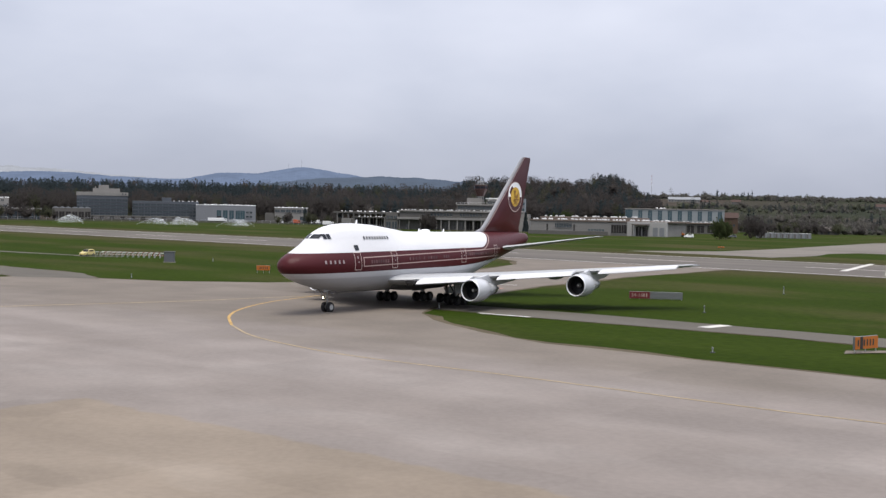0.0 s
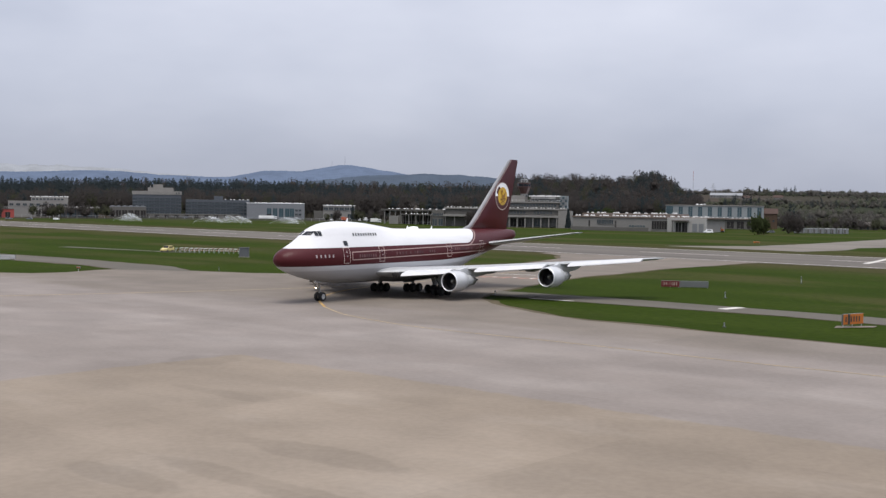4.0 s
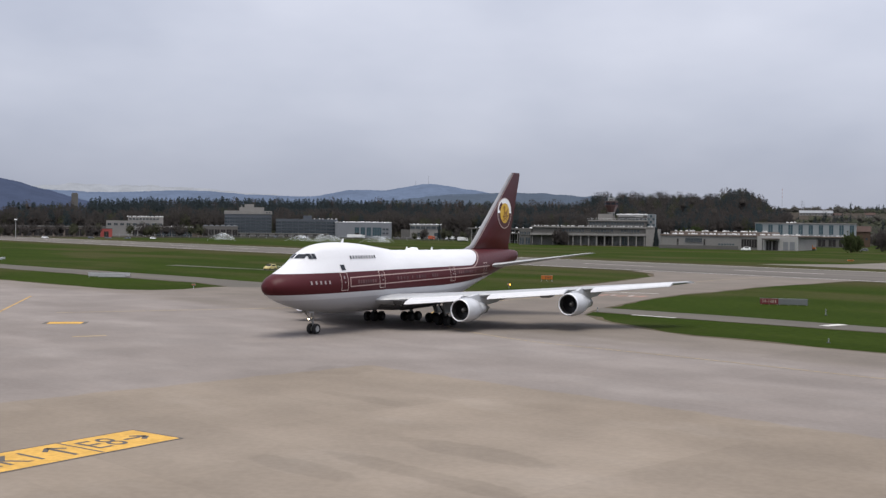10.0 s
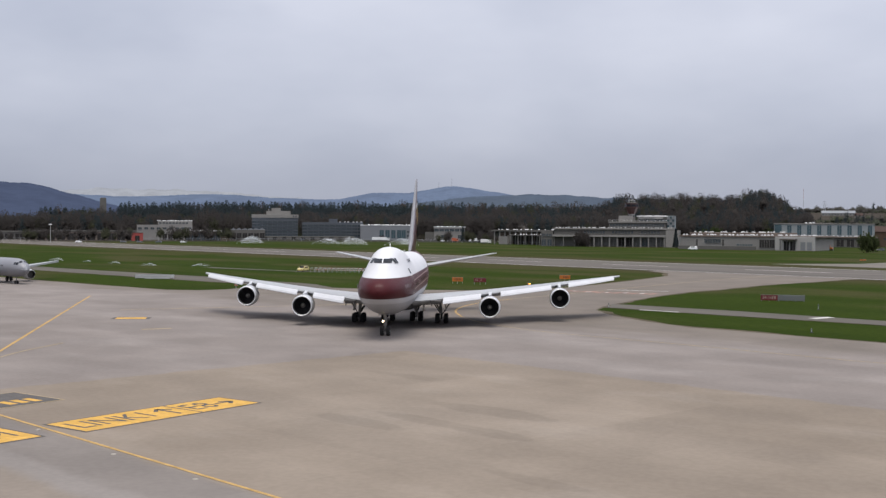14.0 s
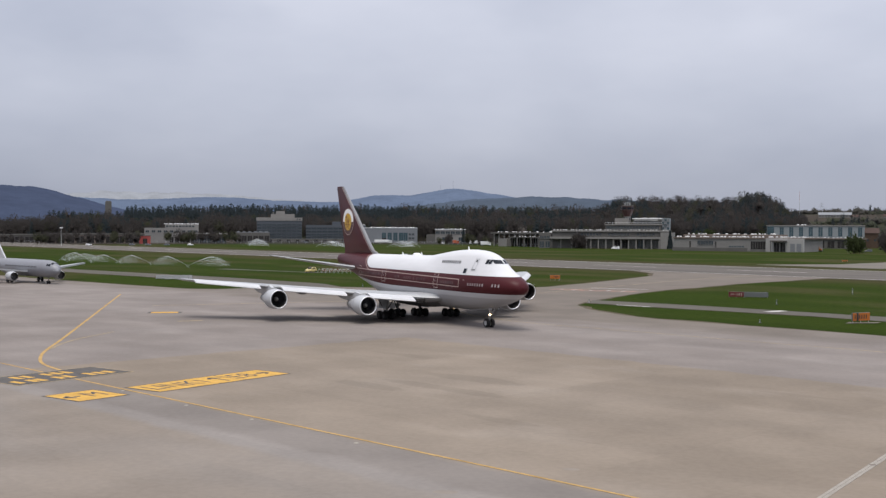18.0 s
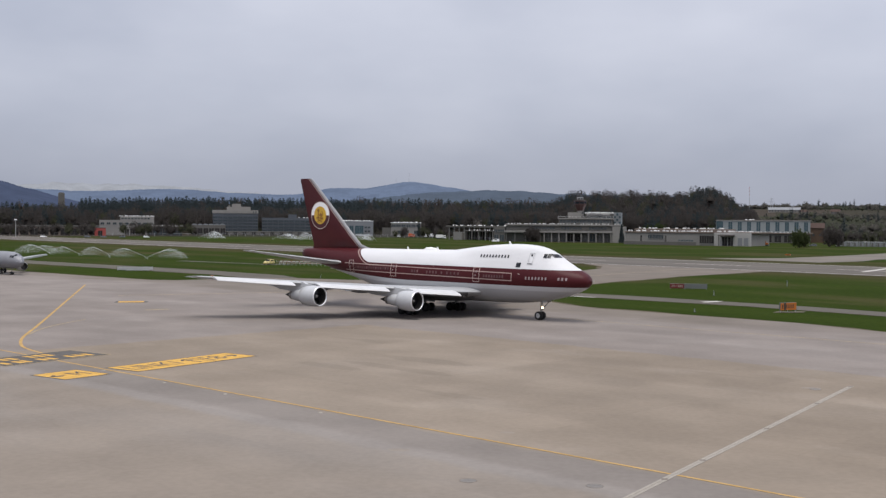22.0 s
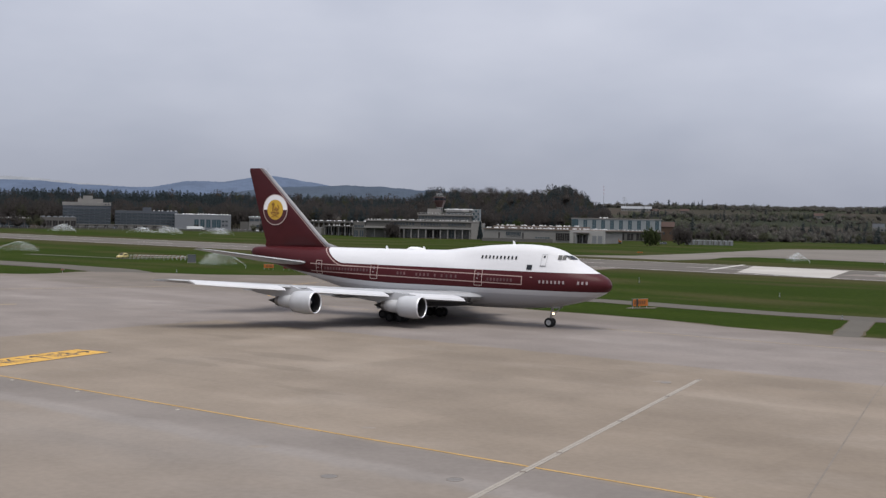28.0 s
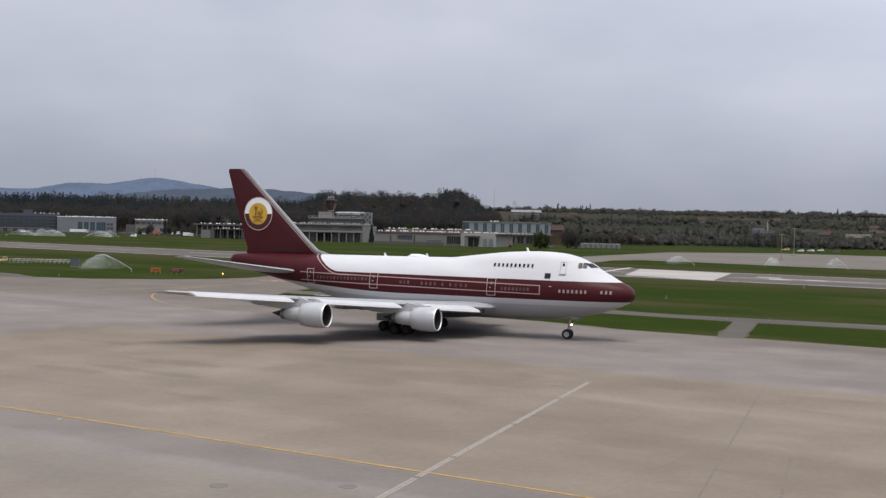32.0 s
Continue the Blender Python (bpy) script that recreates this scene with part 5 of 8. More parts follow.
def ground_signs():
    w = math.degrees(math.atan2(13.5, 6.1))
    g = ground_sign((-42.9, 92.2), w, 14.6, 4.1, MAT["yellow_paint"], MAT["black_paint"])
    tagged(g, "long yellow painted direction sign with black letters on the apron", "ground sign")
    for text, x in (("LINK", 3.1), ("1", 6.3), ("E8", 10.9)):
        o = letters(text, pose(x, 2.05, 0.012) @ Matrix.Diagonal((0.72, 1.0, 1, 1)), 3.4, MAT["black_paint"], g)
    bm = bmesh.new()
    add_box(bm, 13.1, 2.05, 0.009, 1.5, 0.32, 0.004)
    for k in (1, -1):
        add_box(bm, 0, 0, 0, 0.95, 0.32, 0.004, m=pose(13.55, 2.05 + 0.33 * k, 0.009, 0, 0, -42 * k))
    part("arrow", bm, MAT["black_paint"], g)
    # arrow pointing ahead, and the bar between the two panels
    bm = bmesh.new()
    add_box(bm, 8.1, 1.95, 0.009, 0.3, 2.6, 0.004)
    for k in (1, -1):
        add_box(bm, 0, 0, 0, 0.3, 1.1, 0.004, m=pose(8.1 - 0.33 * k, 2.9, 0.009, 0, 0, -42 * k))
    part("arrow", bm, MAT["black_paint"], g)
    part("divider", box_mesh(9.35, 2.05, 0.009, 0.16, 4.0, 0.004), MAT["black_paint"], g)
    w2 = math.degrees(math.atan2(3.9, 1.8))
    g = ground_sign((-46.5, 86.1), w2, 4.4, 4.4, MAT["yellow_paint"], MAT["black_paint"])
    tagged(g, "square yellow painted direction sign with a black letter", "ground sign")
    letters("M", pose(3.0, 2.2, 0.012) @ Matrix.Diagonal((0.7, 1.0, 1, 1)), 3.2, MAT["black_paint"], g)
    bm = bmesh.new()
    add_box(bm, 1.0, 2.2, 0.009, 1.3, 0.32, 0.004)
    for k in (1, -1):
        add_box(bm, 0, 0, 0, 0.9, 0.32, 0.004, m=pose(0.62, 2.2 + 0.3 * k, 0.009, 0, 0, 42 * k))
    part("arrow", bm, MAT["black_paint"], g)
    w3 = math.degrees(math.atan2(10.3, 4.6))
    g = ground_sign((-55.9, 92.9), w3, 11.6, 5.9, MAT["black_paint"], MAT["faint_yellow"])
    tagged(g, "large black painted warning sign with worn yellow writing", "ground sign")
    random.seed(5)
    for y, xs in ((1.6, (1.0, 2.4, 3.2, 5.0, 6.0, 8.2, 9.2, 10.2)), (4.2, (2.6, 3.6, 5.6, 6.6, 7.6))):
        for x in xs:
            part("writing_bar", box_mesh(x, y, 0.010, 0.62, 1.7, 0.003), MAT["yellow_paint"], g)
    for p in ((-37.9, 86.2), (-30.9, 81.4), (-21.5, 74.7), (-46.1, 92.1), (9.9, 53.9)):
        o = part("lamp", lathe_mesh([(0.0, 0.17), (0.03, 0.15), (0.05, 0.08), (0.055, 0.01)], 10, "z"), MAT["drain"], None)
        o.name = "ground_lamp"
        o.location = (p[0], p[1], 0.03)
        tagged(o, "small pale lamp set in the taxi line", "ground lamp", "taxi line lamps")


def apron_joints():
    """The pale slotted drain and the dark sealed joints."""
    a, b = Vector((17.2, 96.6, 0)), Vector((-14.0, 21.0, 0))
    u = (b - a).normalized()
    side = u.cross(Vector((0, 0, 1)))
    drain = thing("drain_channel", label="pale concrete drain channel with a narrow slot", category="drain")
    n = int((b - a).length / 2.0)
    random.seed(3)
    slab = None
    for k in range(n):
        c = a + u * (2.0 * k + 1.0)
        w = math.degrees(math.atan2(u.y, u.x))
        m = pose(c.x, c.y, 0.035 + random.uniform(0, 0.006), 0, 0, w)
        if slab is None:
            slab = part("drain_slab", box_mesh(0, 0, 0, 1.97, 0.40, 0.02), MAT["drain"], drain)
            slab.matrix_basis = m
        else:
            again(slab, drain, m)
    for off in (0.0,):
        p, q = a + side * off, b + side * off
        strip("slot", p[:2], q[:2], 0.022, 0.054, MAT["tar"], "dark drain slot", "", kind="", parent=drain)
    for d in (0.4, 11.0, 23.5, 35.5, 41.2):
        c = a + u * d
        part("grate", box_mesh(c.x, c.y, 0.05, 0.34, 0.34, 0.02), MAT["tar"], drain, "dark drain grate")
    lines = (((29.4, 89.2), (-3, 10), 0.10), ((35.2, 102.8), (29.4, 89.2), 0.05), ((23.7, 65.4), (15.5, 45), 0.13), ((23.2, 92.9), (40, 85.2), 0.16), ((40, 85.2), (75, 62), 0.10), ((29, 84), (33, 79), 0.08))
    for p, q, w in lines:
        strip("joint", p, q, w, 0.036, MAT["tar"], "dark sealed joint in the concrete", "joint")
    for p, r in ((( 13.8, 94.7), 0.55), ((-13.5, 63.2), 0.5), ((-8, 70), 0.35)):
        pts = [(p[0] + r * (1.4 + 0.4 * noise.noise(Vector((i, p[0], 0)))) * math.cos(i * 0.45), p[1] + r * (0.8 + 0.3 * noise.noise(Vector((i, p[1], 5)))) * math.sin(i * 0.45)) for i in range(14)]
        polygon_sheet("stain", pts, 0.0355, MAT["stain"], "small dark patch on the concrete", "stain")


def pit_covers():
    """Round dark covers along the worn strip."""
    for x, y in ((-2.0, 56.3), (-8.4, 56.2), (14.0, 94.1)):
        t = thing("pit_cover", pose(x, y, 0.03), "round dark iron cover set in the concrete", "manhole cover", "iron pit covers")
        part("rim", lathe_mesh([(0.0, 0.46), (0.012, 0.46), (0.012, 0.42), (0.0, 0.42)], 20, "z", close=True), MAT["tar"], t)
        part("lid", lathe_mesh([(0.0, 0.42), (0.009, 0.42), (0.009, 0.02)], 20, "z"), MAT["pit_iron"], t, "dark iron lid")


MAT["pit_iron"] = material("dull_cast_iron", (0.125, 0.112, 0.100), 0.6, fine=4, spread=0.2)
MAT["stain"] = material("oil_stained_concrete", (0.200, 0.172, 0.145), 0.8, fine=1.5, coarse=0.4, spread=0.14)
MAT["sign_red"] = material("red_sign_face", (0.10, 0.007, 0.009), 0.4, spread=0.06)
MAT["sign_orange"] = material("orange_sign_face", (0.36, 0.105, 0.010), 0.45, spread=0.06)
MAT["sign_ink"] = material("dull_sign_lettering", (0.30, 0.24, 0.20), 0.5, spread=0.1)
MAT["sign_back"] = material("grey_sign_back", (0.105, 0.112, 0.11), 0.5, spread=0.10)
MAT["pale_back"] = material("pale_grey_sign_back", (0.34, 0.34, 0.34), 0.5, fine=1.5, coarse=0.4, spread=0.14)
MAT["galvanised"] = material("galvanised_steel", (0.42, 0.43, 0.44), 0.45, 0.6, spread=0.15)
MAT["mast_grey"] = material("pale_grey_mast_paint", (0.30, 0.30, 0.29), 0.6, spread=0.08)
MAT["mast_yellow"] = material("pale_yellow_mast_paint", (0.25, 0.23, 0.14), 0.6, spread=0.08)
MAT["white_plain"] = material("white_sheet_metal", (0.72, 0.72, 0.71), 0.5, spread=0.07)
MAT["grey_cabinet"] = material("dark_grey_cabinet", (0.085, 0.090, 0.098), 0.5, spread=0.12)
MAT["orange_glow"] = material("lit_orange_lamp", (1.0, 0.36, 0.03), 0.4, emit=7.0)
MAT["warning_red"] = material("warning_red_paint", (0.30, 0.045, 0.035), 0.5, spread=0.1)
MAT["black_plain"] = material("black_plastic", (0.02, 0.02, 0.02), 0.5, spread=0.1)


def sign_board(x, y, turn, w, h, face, label, words="", bars=0, ink="sign_ink", lift=0.28, category="airfield sign"):
    t = thing("airfield_sign", pose(x, y, 0, 0, 0, turn), label, category)
    part("case", box_mesh(0, 0.12, lift + h / 2, w, 0.22, h, 0.02), MAT["sign_back"], t, "grey metal sign case")
    part("face", box_mesh(0, -0.005, lift + h / 2, w - 0.06, 0.02, h - 0.06), face, t)
    if words:
        o = letters(words, pose(-w * 0.12, -0.022, lift + h / 2, 90, 0, 0), h * 0.72, MAT[ink], t)
    for k in range(bars):
        part("writing_bar", box_mesh(w * (0.5 - 0.06) - w * 0.13 * (bars - k - 0.2) + (0 if words else -w * 0.05), -0.02, lift + h / 2, w * 0.06, 0.01, h * 0.5), MAT[ink], t)
    n = max(2, int(w / 1.2) + 1)
    for k in range(n):
        part("leg", box_mesh(-w / 2 + 0.15 + (w - 0.3) * k / (n - 1), 0.12, lift / 2, 0.07, 0.07, lift), MAT["galvanised"], t)
    return t


def airfield_things():
    sign_board(-51.8, 278.5, 10, 2.8, 0.95, MAT["sign_red"], "dark red runway sign with white numbers in the grass", "34-16", 0, lift=0.5)
    sign_board(-57.2, 280.2, 10, 2.5, 0.95, MAT["sign_orange"], "orange direction sign with dark writing in the grass", "", 5, "black_plain", lift=0.5)
    sign_board(-35.4, 302.0, 6, 2.6, 0.95, MAT["sign_orange"], "orange direction sign with dark writing by the runway", "", 4, "black_plain", lift=0.4)
    sign_board(7.2, 236.5, -4, 2.9, 1.0, MAT["sign_red"], "dark red runway sign with white numbers beside the taxiway", "34-16", 2, lift=0.12)
    sign_board(10.9, 236.3, -4, 4.5, 1.0, MAT["sign_back"], "blank grey back of two sign panels in the grass", lift=0.12)
    sign_board(-131.0, 281.2, 16, 9.2, 0.9, MAT["pale_back"], "long row of blank pale grey sign backs in the grass", lift=0.15)
    sign_board(-129.6, 279.6, 16, 6.0, 0.6, MAT["pale_back"], "low blank pale grey sign back in the grass", lift=0.1)
    pad = polygon_sheet("concrete_pad", [(19.6, 176.2), (24.2, 177.9), (24.9, 179.6), (20.4, 178.6)], 0.06, MAT["apron"], "small concrete pad under a sign", "concrete pad")
    t = sign_board(22.0, 178.0, 40, 3.4, 1.15, MAT["sign_orange"], "orange direction sign with dark writing on a concrete pad", "", 6, "black_plain", lift=0.32)
    part("dark_panel", box_mesh(-0.75, -0.012, 0.9, 0.42, 0.03, 1.1), MAT["black_plain"], t, "black location panel")
    sign_board(62, 512, -8, 2.4, 0.55, MAT["sign_orange"], "distant orange direction sign across the runway", "", 4, "black_plain", lift=0.12)
    # equipment cabinet
    t = thing("equipment_cabinet", pose(-85.5, 313, 0, 0, 0, 12), "dark grey equipment cabinet standing in the grass", "cabinet")
    part("body", box_mesh(0, 0, 1.15, 2.2, 1.4, 2.1, 0.05), MAT["grey_cabinet"], t)
    part("roof", box_mesh(0, 0, 2.25, 2.4, 1.6, 0.12, 0.03), MAT["black_plain"], t)
    part("door", box_mesh(0, -0.715, 1.15, 1.8, 0.04, 1.8), MAT["grey_cabinet"], t)
    part("plinth", box_mesh(0, 0, 0.06, 2.5, 1.7, 0.12), MAT["drain"], t)
    # red and white antenna array: low hoops in two rows
    for k in range(13):
        for row in (0, 1):
            x, y = -108.5 + 1.32 * k + 0.3 * row, 331.6 - 0.12 * k + 3.2 * row
            t = thing("barrier_hoop", pose(x, y, 0, 0, 0, -5), "low red and white barred antenna hoop in the grass", "barrier", "red and white hoops")
            for i in range(4):
                part("bar", box_mesh(-0.45 + 0.3 * i, 0, 1.12, 0.3, 0.08, 0.09), MAT["warning_red"] if i == 3 else MAT["white_plain"], t)
                part("bar", box_mesh(-0.45 + 0.3 * i, 0.01, 0.62, 0.3, 0.08, 0.09), MAT["white_plain"] if i % 2 else MAT["warning_red"], t)
            for sx in (-0.55, 0.55):
                part("post", box_mesh(sx, 0, 0.58, 0.06, 0.06, 1.16), MAT["galvanised"], t)
    # guard lamps and marker posts
    for x, y in ((-39.7, 270), (-96, 246)):
        t = thing("guard_lamp", pose(x, y, 0), "flashing orange guard lamp on a short post", "lamp", "guard lamps")
        part("post", tube_mesh((0, 0, 0), (0, 0, 0.55), 0.05, 0.05, 8), MAT["galvanised"], t)
        part("housing", box_mesh(0, 0.05, 0.75, 0.75, 0.2, 0.4, 0.03), MAT["sign_back"], t)
        on = x < -30 and x > -50
        for sx in (-0.18, 0.18):
            part("lens", lathe_mesh([(-0.07, 0.13), (-0.1, 0.10), (-0.12, 0.01)], 12, "y", (sx, 0, 0.75)), MAT["orange_glow"] if on and sx > 0 else MAT["sign_orange"], t)
    for x, y, h in ((13.3, 216.5, 0.9), (-74.0, 258.0, 0.7), (-78.3, 321, 0.9), (52, 214, 0.8), (31, 255, 1.2), (8, 174.6, 0.5), (-19.1, 212.5, 0.7), (96, 262, 0.9), (49.0, 164.6, 0.55), (55.0, 163.4, 0.55)):
        t = thing("marker_post", pose(x, y, 0), "small white marker post in the grass", "marker post", "marker posts")
        part("post", tube_mesh((0, 0, 0), (0, 0, h), 0.06, 0.04, 8), MAT["galvanised"], t)
        part("cap", lathe_mesh([(h * 0.62, 0.06), (h * 0.75, 0.11), (h * 0.95, 0.07), (h, 0.01)], 10, "z"), MAT["sign_back"], t)
        part("base", lathe_mesh([(0, 0.22), (0.08, 0.2), (0.1, 0.05)], 10, "z"), MAT["black_plain"], t)
    for x, y, h in ((181.3, 526, 12.2), (224.3, 630.3, 15.6)):
        t = thing("lighting_mast", pose(x, y, 0, 0, 0, 20), "slender pale yellow lattice mast with a cross arm", "mast", "lattice masts")
        for sx, sy in ((-0.15, -0.15), (0.15, -0.15), (0.15, 0.15), (-0.15, 0.15)):
            part("upright", tube_mesh((sx, sy, 0), (sx * 0.6, sy * 0.6, h), 0.05, 0.045, 5), MAT["mast_yellow"], t)
        for k in range(int(h / 1.3)):
            z = 1.3 * k + 0.5
            part("lattice_brace", tube_mesh((-0.14, -0.14, z), (0.13, -0.13, z + 1.2), 0.035, 0.035, 5), MAT["mast_yellow"], t)
        part("cross_arm", box_mesh(0, 0, h - 0.3, 3.4, 0.25, 0.22), MAT["mast_yellow"], t)
        part("foot", box_mesh(0, 0, 0.15, 4.0, 1.6, 0.3), MAT["drain"], t)


# ---- sprinklers ----
def water_material(name, share):
    m, n = blank(name, 0.4)
    n.bsdf.inputs["Base Color"].default_value = (0.82, 0.85, 0.85, 1)
    clear = n.nt.nodes.new("ShaderNodeBsdfTransparent")
    mixer = n.nt.nodes.new("ShaderNodeMixShader")
    mixer.inputs[0].default_value = share
    out = n.nt.nodes["Material Output"]
    n.put(mixer.inputs[1], clear.outputs[0])
    n.put(mixer.inputs[2], n.bsdf.outputs[0])
    n.put(out.inputs["Surface"], mixer.outputs[0])
    return m


MAT["water"] = water_material("water_spray", 0.34)
MAT["mist"] = water_material("water_mist", 0.13)
SPRINKLERS = []


def make_sprinkler(x, y, reach, height, turn, dense=1.0, both=False):
    t = thing("sprinkler", pose(x, y, 0, 0, 0, turn), "lawn sprinkler throwing an arc of water over the grass", "sprinkler", "lawn sprinklers")
    part("riser", tube_mesh((0, 0, 0), (0, 0, 0.7), 0.06, 0.05, 8), MAT["galvanised"], t)
    part("nozzle", tube_mesh((0, 0, 0.68), (0.45, 0, 0.86), 0.05, 0.03, 8), MAT["galvanised"], t)
    rng = random.Random(int(x * 7 + y))
    reach, height = reach * rng.uniform(0.8, 1.2), height * rng.uniform(0.7, 1.15)
    for way in ((1, -1) if both else (1,)):
        vs, fs, soft = [], [], []
        for k in range(int(5200 * dense)):
            mist = rng.random() < 0.8
            # a tight jet rises almost straight and breaks up; fine spray drifts down below its arc
            u = rng.triangular(0.10, 1.05, 0.66) if mist else 0.62 * rng.random()
            v = u / 0.55
            arc = height * (1.25 * v - 0.25 * v * v) if v < 1 else height * max(0.0, 1 - ((u - 0.55) / 0.5) ** 2)
            fall = rng.random() ** 1.3 if mist else 0.0
            px = way * reach * u
            pz = 0.7 + arc * (1 - fall)
            py = rng.gauss(0, 0.02 + (0.08 if mist else 0.004) * reach * u)
            r = reach * (0.0013 + 0.0032 * u) * rng.uniform(0.5, 1.5)
            c = Vector((px + rng.gauss(0, 0.08), py, max(0.1, pz + rng.gauss(0, (0.018 if mist else 0.002) * reach * u))))
            b = len(vs)
            vs += [c + Vector((r * 2.2, 0, 0)), c + Vector((-r, r, 0)), c + Vector((-r, -r, 0)), c + Vector((0, 0, r * 1.3))]
            fs += [(b, b + 1, b + 3), (b + 1, b + 2, b + 3), (b + 2, b, b + 3), (b, b + 2, b + 1)]
            soft.append(mist)
        for name, mat, want in (("water_jet", MAT["water"], False), ("water_mist", MAT["mist"], True)):
            keep = [f for k, m in enumerate(soft) if m is want for f in fs[4 * k:4 * k + 4]]
            used = {i: j for j, i in enumerate(sorted({i for f in keep for i in f}))}
            o = link_mesh(name, [vs[i] for i in used], [tuple(used[i] for i in f) for f in keep], mat, t)
            tagged(o, "thin white jet of water drops" if not want else "faint falling spray", kind="stuff")
    SPRINKLERS.append((t, x, y, turn))


def sprinklers():
    # far verge beyond the runway
    for x, y, turn, h in ((-322, 800, 20, 4.2), (-298, 790, 165, 4.4), (-262, 790, 30, 3.6), (-240, 780, 10, 4.4), (-222, 765, 150, 4.2), (-205, 772, 25, 3.6), (-186, 790, 155, 3.8)):
        make_sprinkler(x, y, 17, 1.15 * h, turn, 1.3)
    # grass beside the apron
    for x, y, turn in ((-244, 425, 10), (-221, 401, 172), (-205, 393, 176), (-187, 381, 182), (-165, 364, 8)):
        make_sprinkler(x, y, 13, 3.0, turn, 0.7)
    make_sprinkler(-166, 365, 12, 2.6, 176, 0.5)
    make_sprinkler(-64.5, 287, 15, 4.2, 176, 1.3)
    for x, y, turn in ((110, 412, 120), (138, 418, 45), (163, 402, 130), (176, 396, 30)):
        make_sprinkler(x, y, 11, 3.4, turn, 1.3)


# ---- vehicles ----
MAT["car_yellow"] = material("yellow_car_paint", (0.52, 0.42, 0.16), 0.3, spread=0.04, coat=0.4)
MAT["car_white"] = material("white_car_paint", (0.74, 0.74, 0.74), 0.3, spread=0.04, coat=0.4)
MAT["car_red"] = material("red_machine_paint", (0.42, 0.09, 0.035), 0.45, spread=0.08)
MAT["car_grey"] = material("dark_grey_car_paint", (0.10, 0.11, 0.13), 0.3, spread=0.05, coat=0.4)


def make_car(name, m, paint, label, category, size=(4.2, 1.75, 1.5), van=False, group=""):
    """Its front points along +x."""
    L, W, Hh = size
    t = thing(name, m, label, category, group)
    prof = [(-L / 2, 0.35), (-L / 2, 0.95), (-L * 0.46, Hh * (0.96 if van else 0.72)), (-L * 0.36, Hh), (L * (0.18 if van else 0.06), Hh), (L * (0.34 if van else 0.24), Hh * 0.62), (L * 0.47, Hh * 0.52), (L / 2, 0.6), (L / 2, 0.35)]
    bm = bmesh.new()
    rows = [[bm.verts.new((x, y * (0.86 if z > Hh * 0.7 else 1.0), z)) for x, z in prof] for y in (-W / 2, W / 2)]
    n = len(prof)
    for j in range(n):
        bm.faces.new((rows[0][j], rows[0][(j + 1) % n], rows[1][(j + 1) % n], rows[1][j]))
    bm.faces.new(rows[0][::-1])
    bm.faces.new(rows[1])
    bmesh.ops.bevel(bm, geom=list(bm.edges), offset=0.05, segments=1, affect="EDGES")
    part("body", bm, paint, t)
    for y in (-W / 2 * 0.955, W / 2 * 0.955):
        part("side_window", box_mesh(-L * 0.1, y, Hh * 0.80, L * 0.42, 0.06, Hh * 0.22, m=None), MAT["glass_dark"], t)
    part("windscreen", box_mesh(0, 0, 0, Hh * 0.46, W * 0.78, 0.05, m=pose(L * (0.275 if van else 0.165), 0, Hh * 0.81, 0, 50, 0)), MAT["glass_dark"], t)
    part("rear_window", box_mesh(-L * 0.435, 0, Hh * 0.82, 0.05, W * 0.7, Hh * 0.2, m=None), MAT["glass_dark"], t)
    for x in (-L * 0.31, L * 0.31):
        for y in (-W / 2 + 0.08, W / 2 - 0.08):
            make_wheel(t, x, y, 0.32, 0.32, 0.2)
    for y in (-W * 0.36, W * 0.36):
        part("headlight", box_mesh(L / 2 - 0.02, y, 0.68, 0.06, 0.3, 0.14), MAT["window_ring"], t)
        part("tail_light", box_mesh(-L / 2 + 0.02, y, 0.82, 0.06, 0.2, 0.18), MAT["warning_red"], t)
    return t


def make_truck(m, paint, label, load, length=8.5, group=""):
    t = thing("truck", m, label, "truck", group)
    part("cab", box_mesh(length / 2 - 1.0, 0, 1.75, 2.0, 2.4, 2.3, 0.12), paint, t)
    part("windscreen", box_mesh(length / 2 + 0.01, 0, 2.15, 0.05, 2.1, 0.9), MAT["glass_dark"], t)
    for y in (-1.21, 1.21):
        part("cab_window", box_mesh(length / 2 - 0.8, y, 2.2, 1.0, 0.04, 0.7), MAT["glass_dark"], t)
    part("chassis", box_mesh(-0.3, 0, 0.75, length - 0.6, 1.0, 0.3), MAT["dark_metal"], t)
    part("load_body", box_mesh(-1.1, 0, 2.2, length - 2.4, 2.45, 2.5, 0.06), load, t)
    for x in (length / 2 - 1.2, -length / 2 + 1.2, -length / 2 + 2.4):
        for y in (-1.05, 1.05):
            make_wheel(t, x, y, 0.5, 0.5, 0.3)
    return t


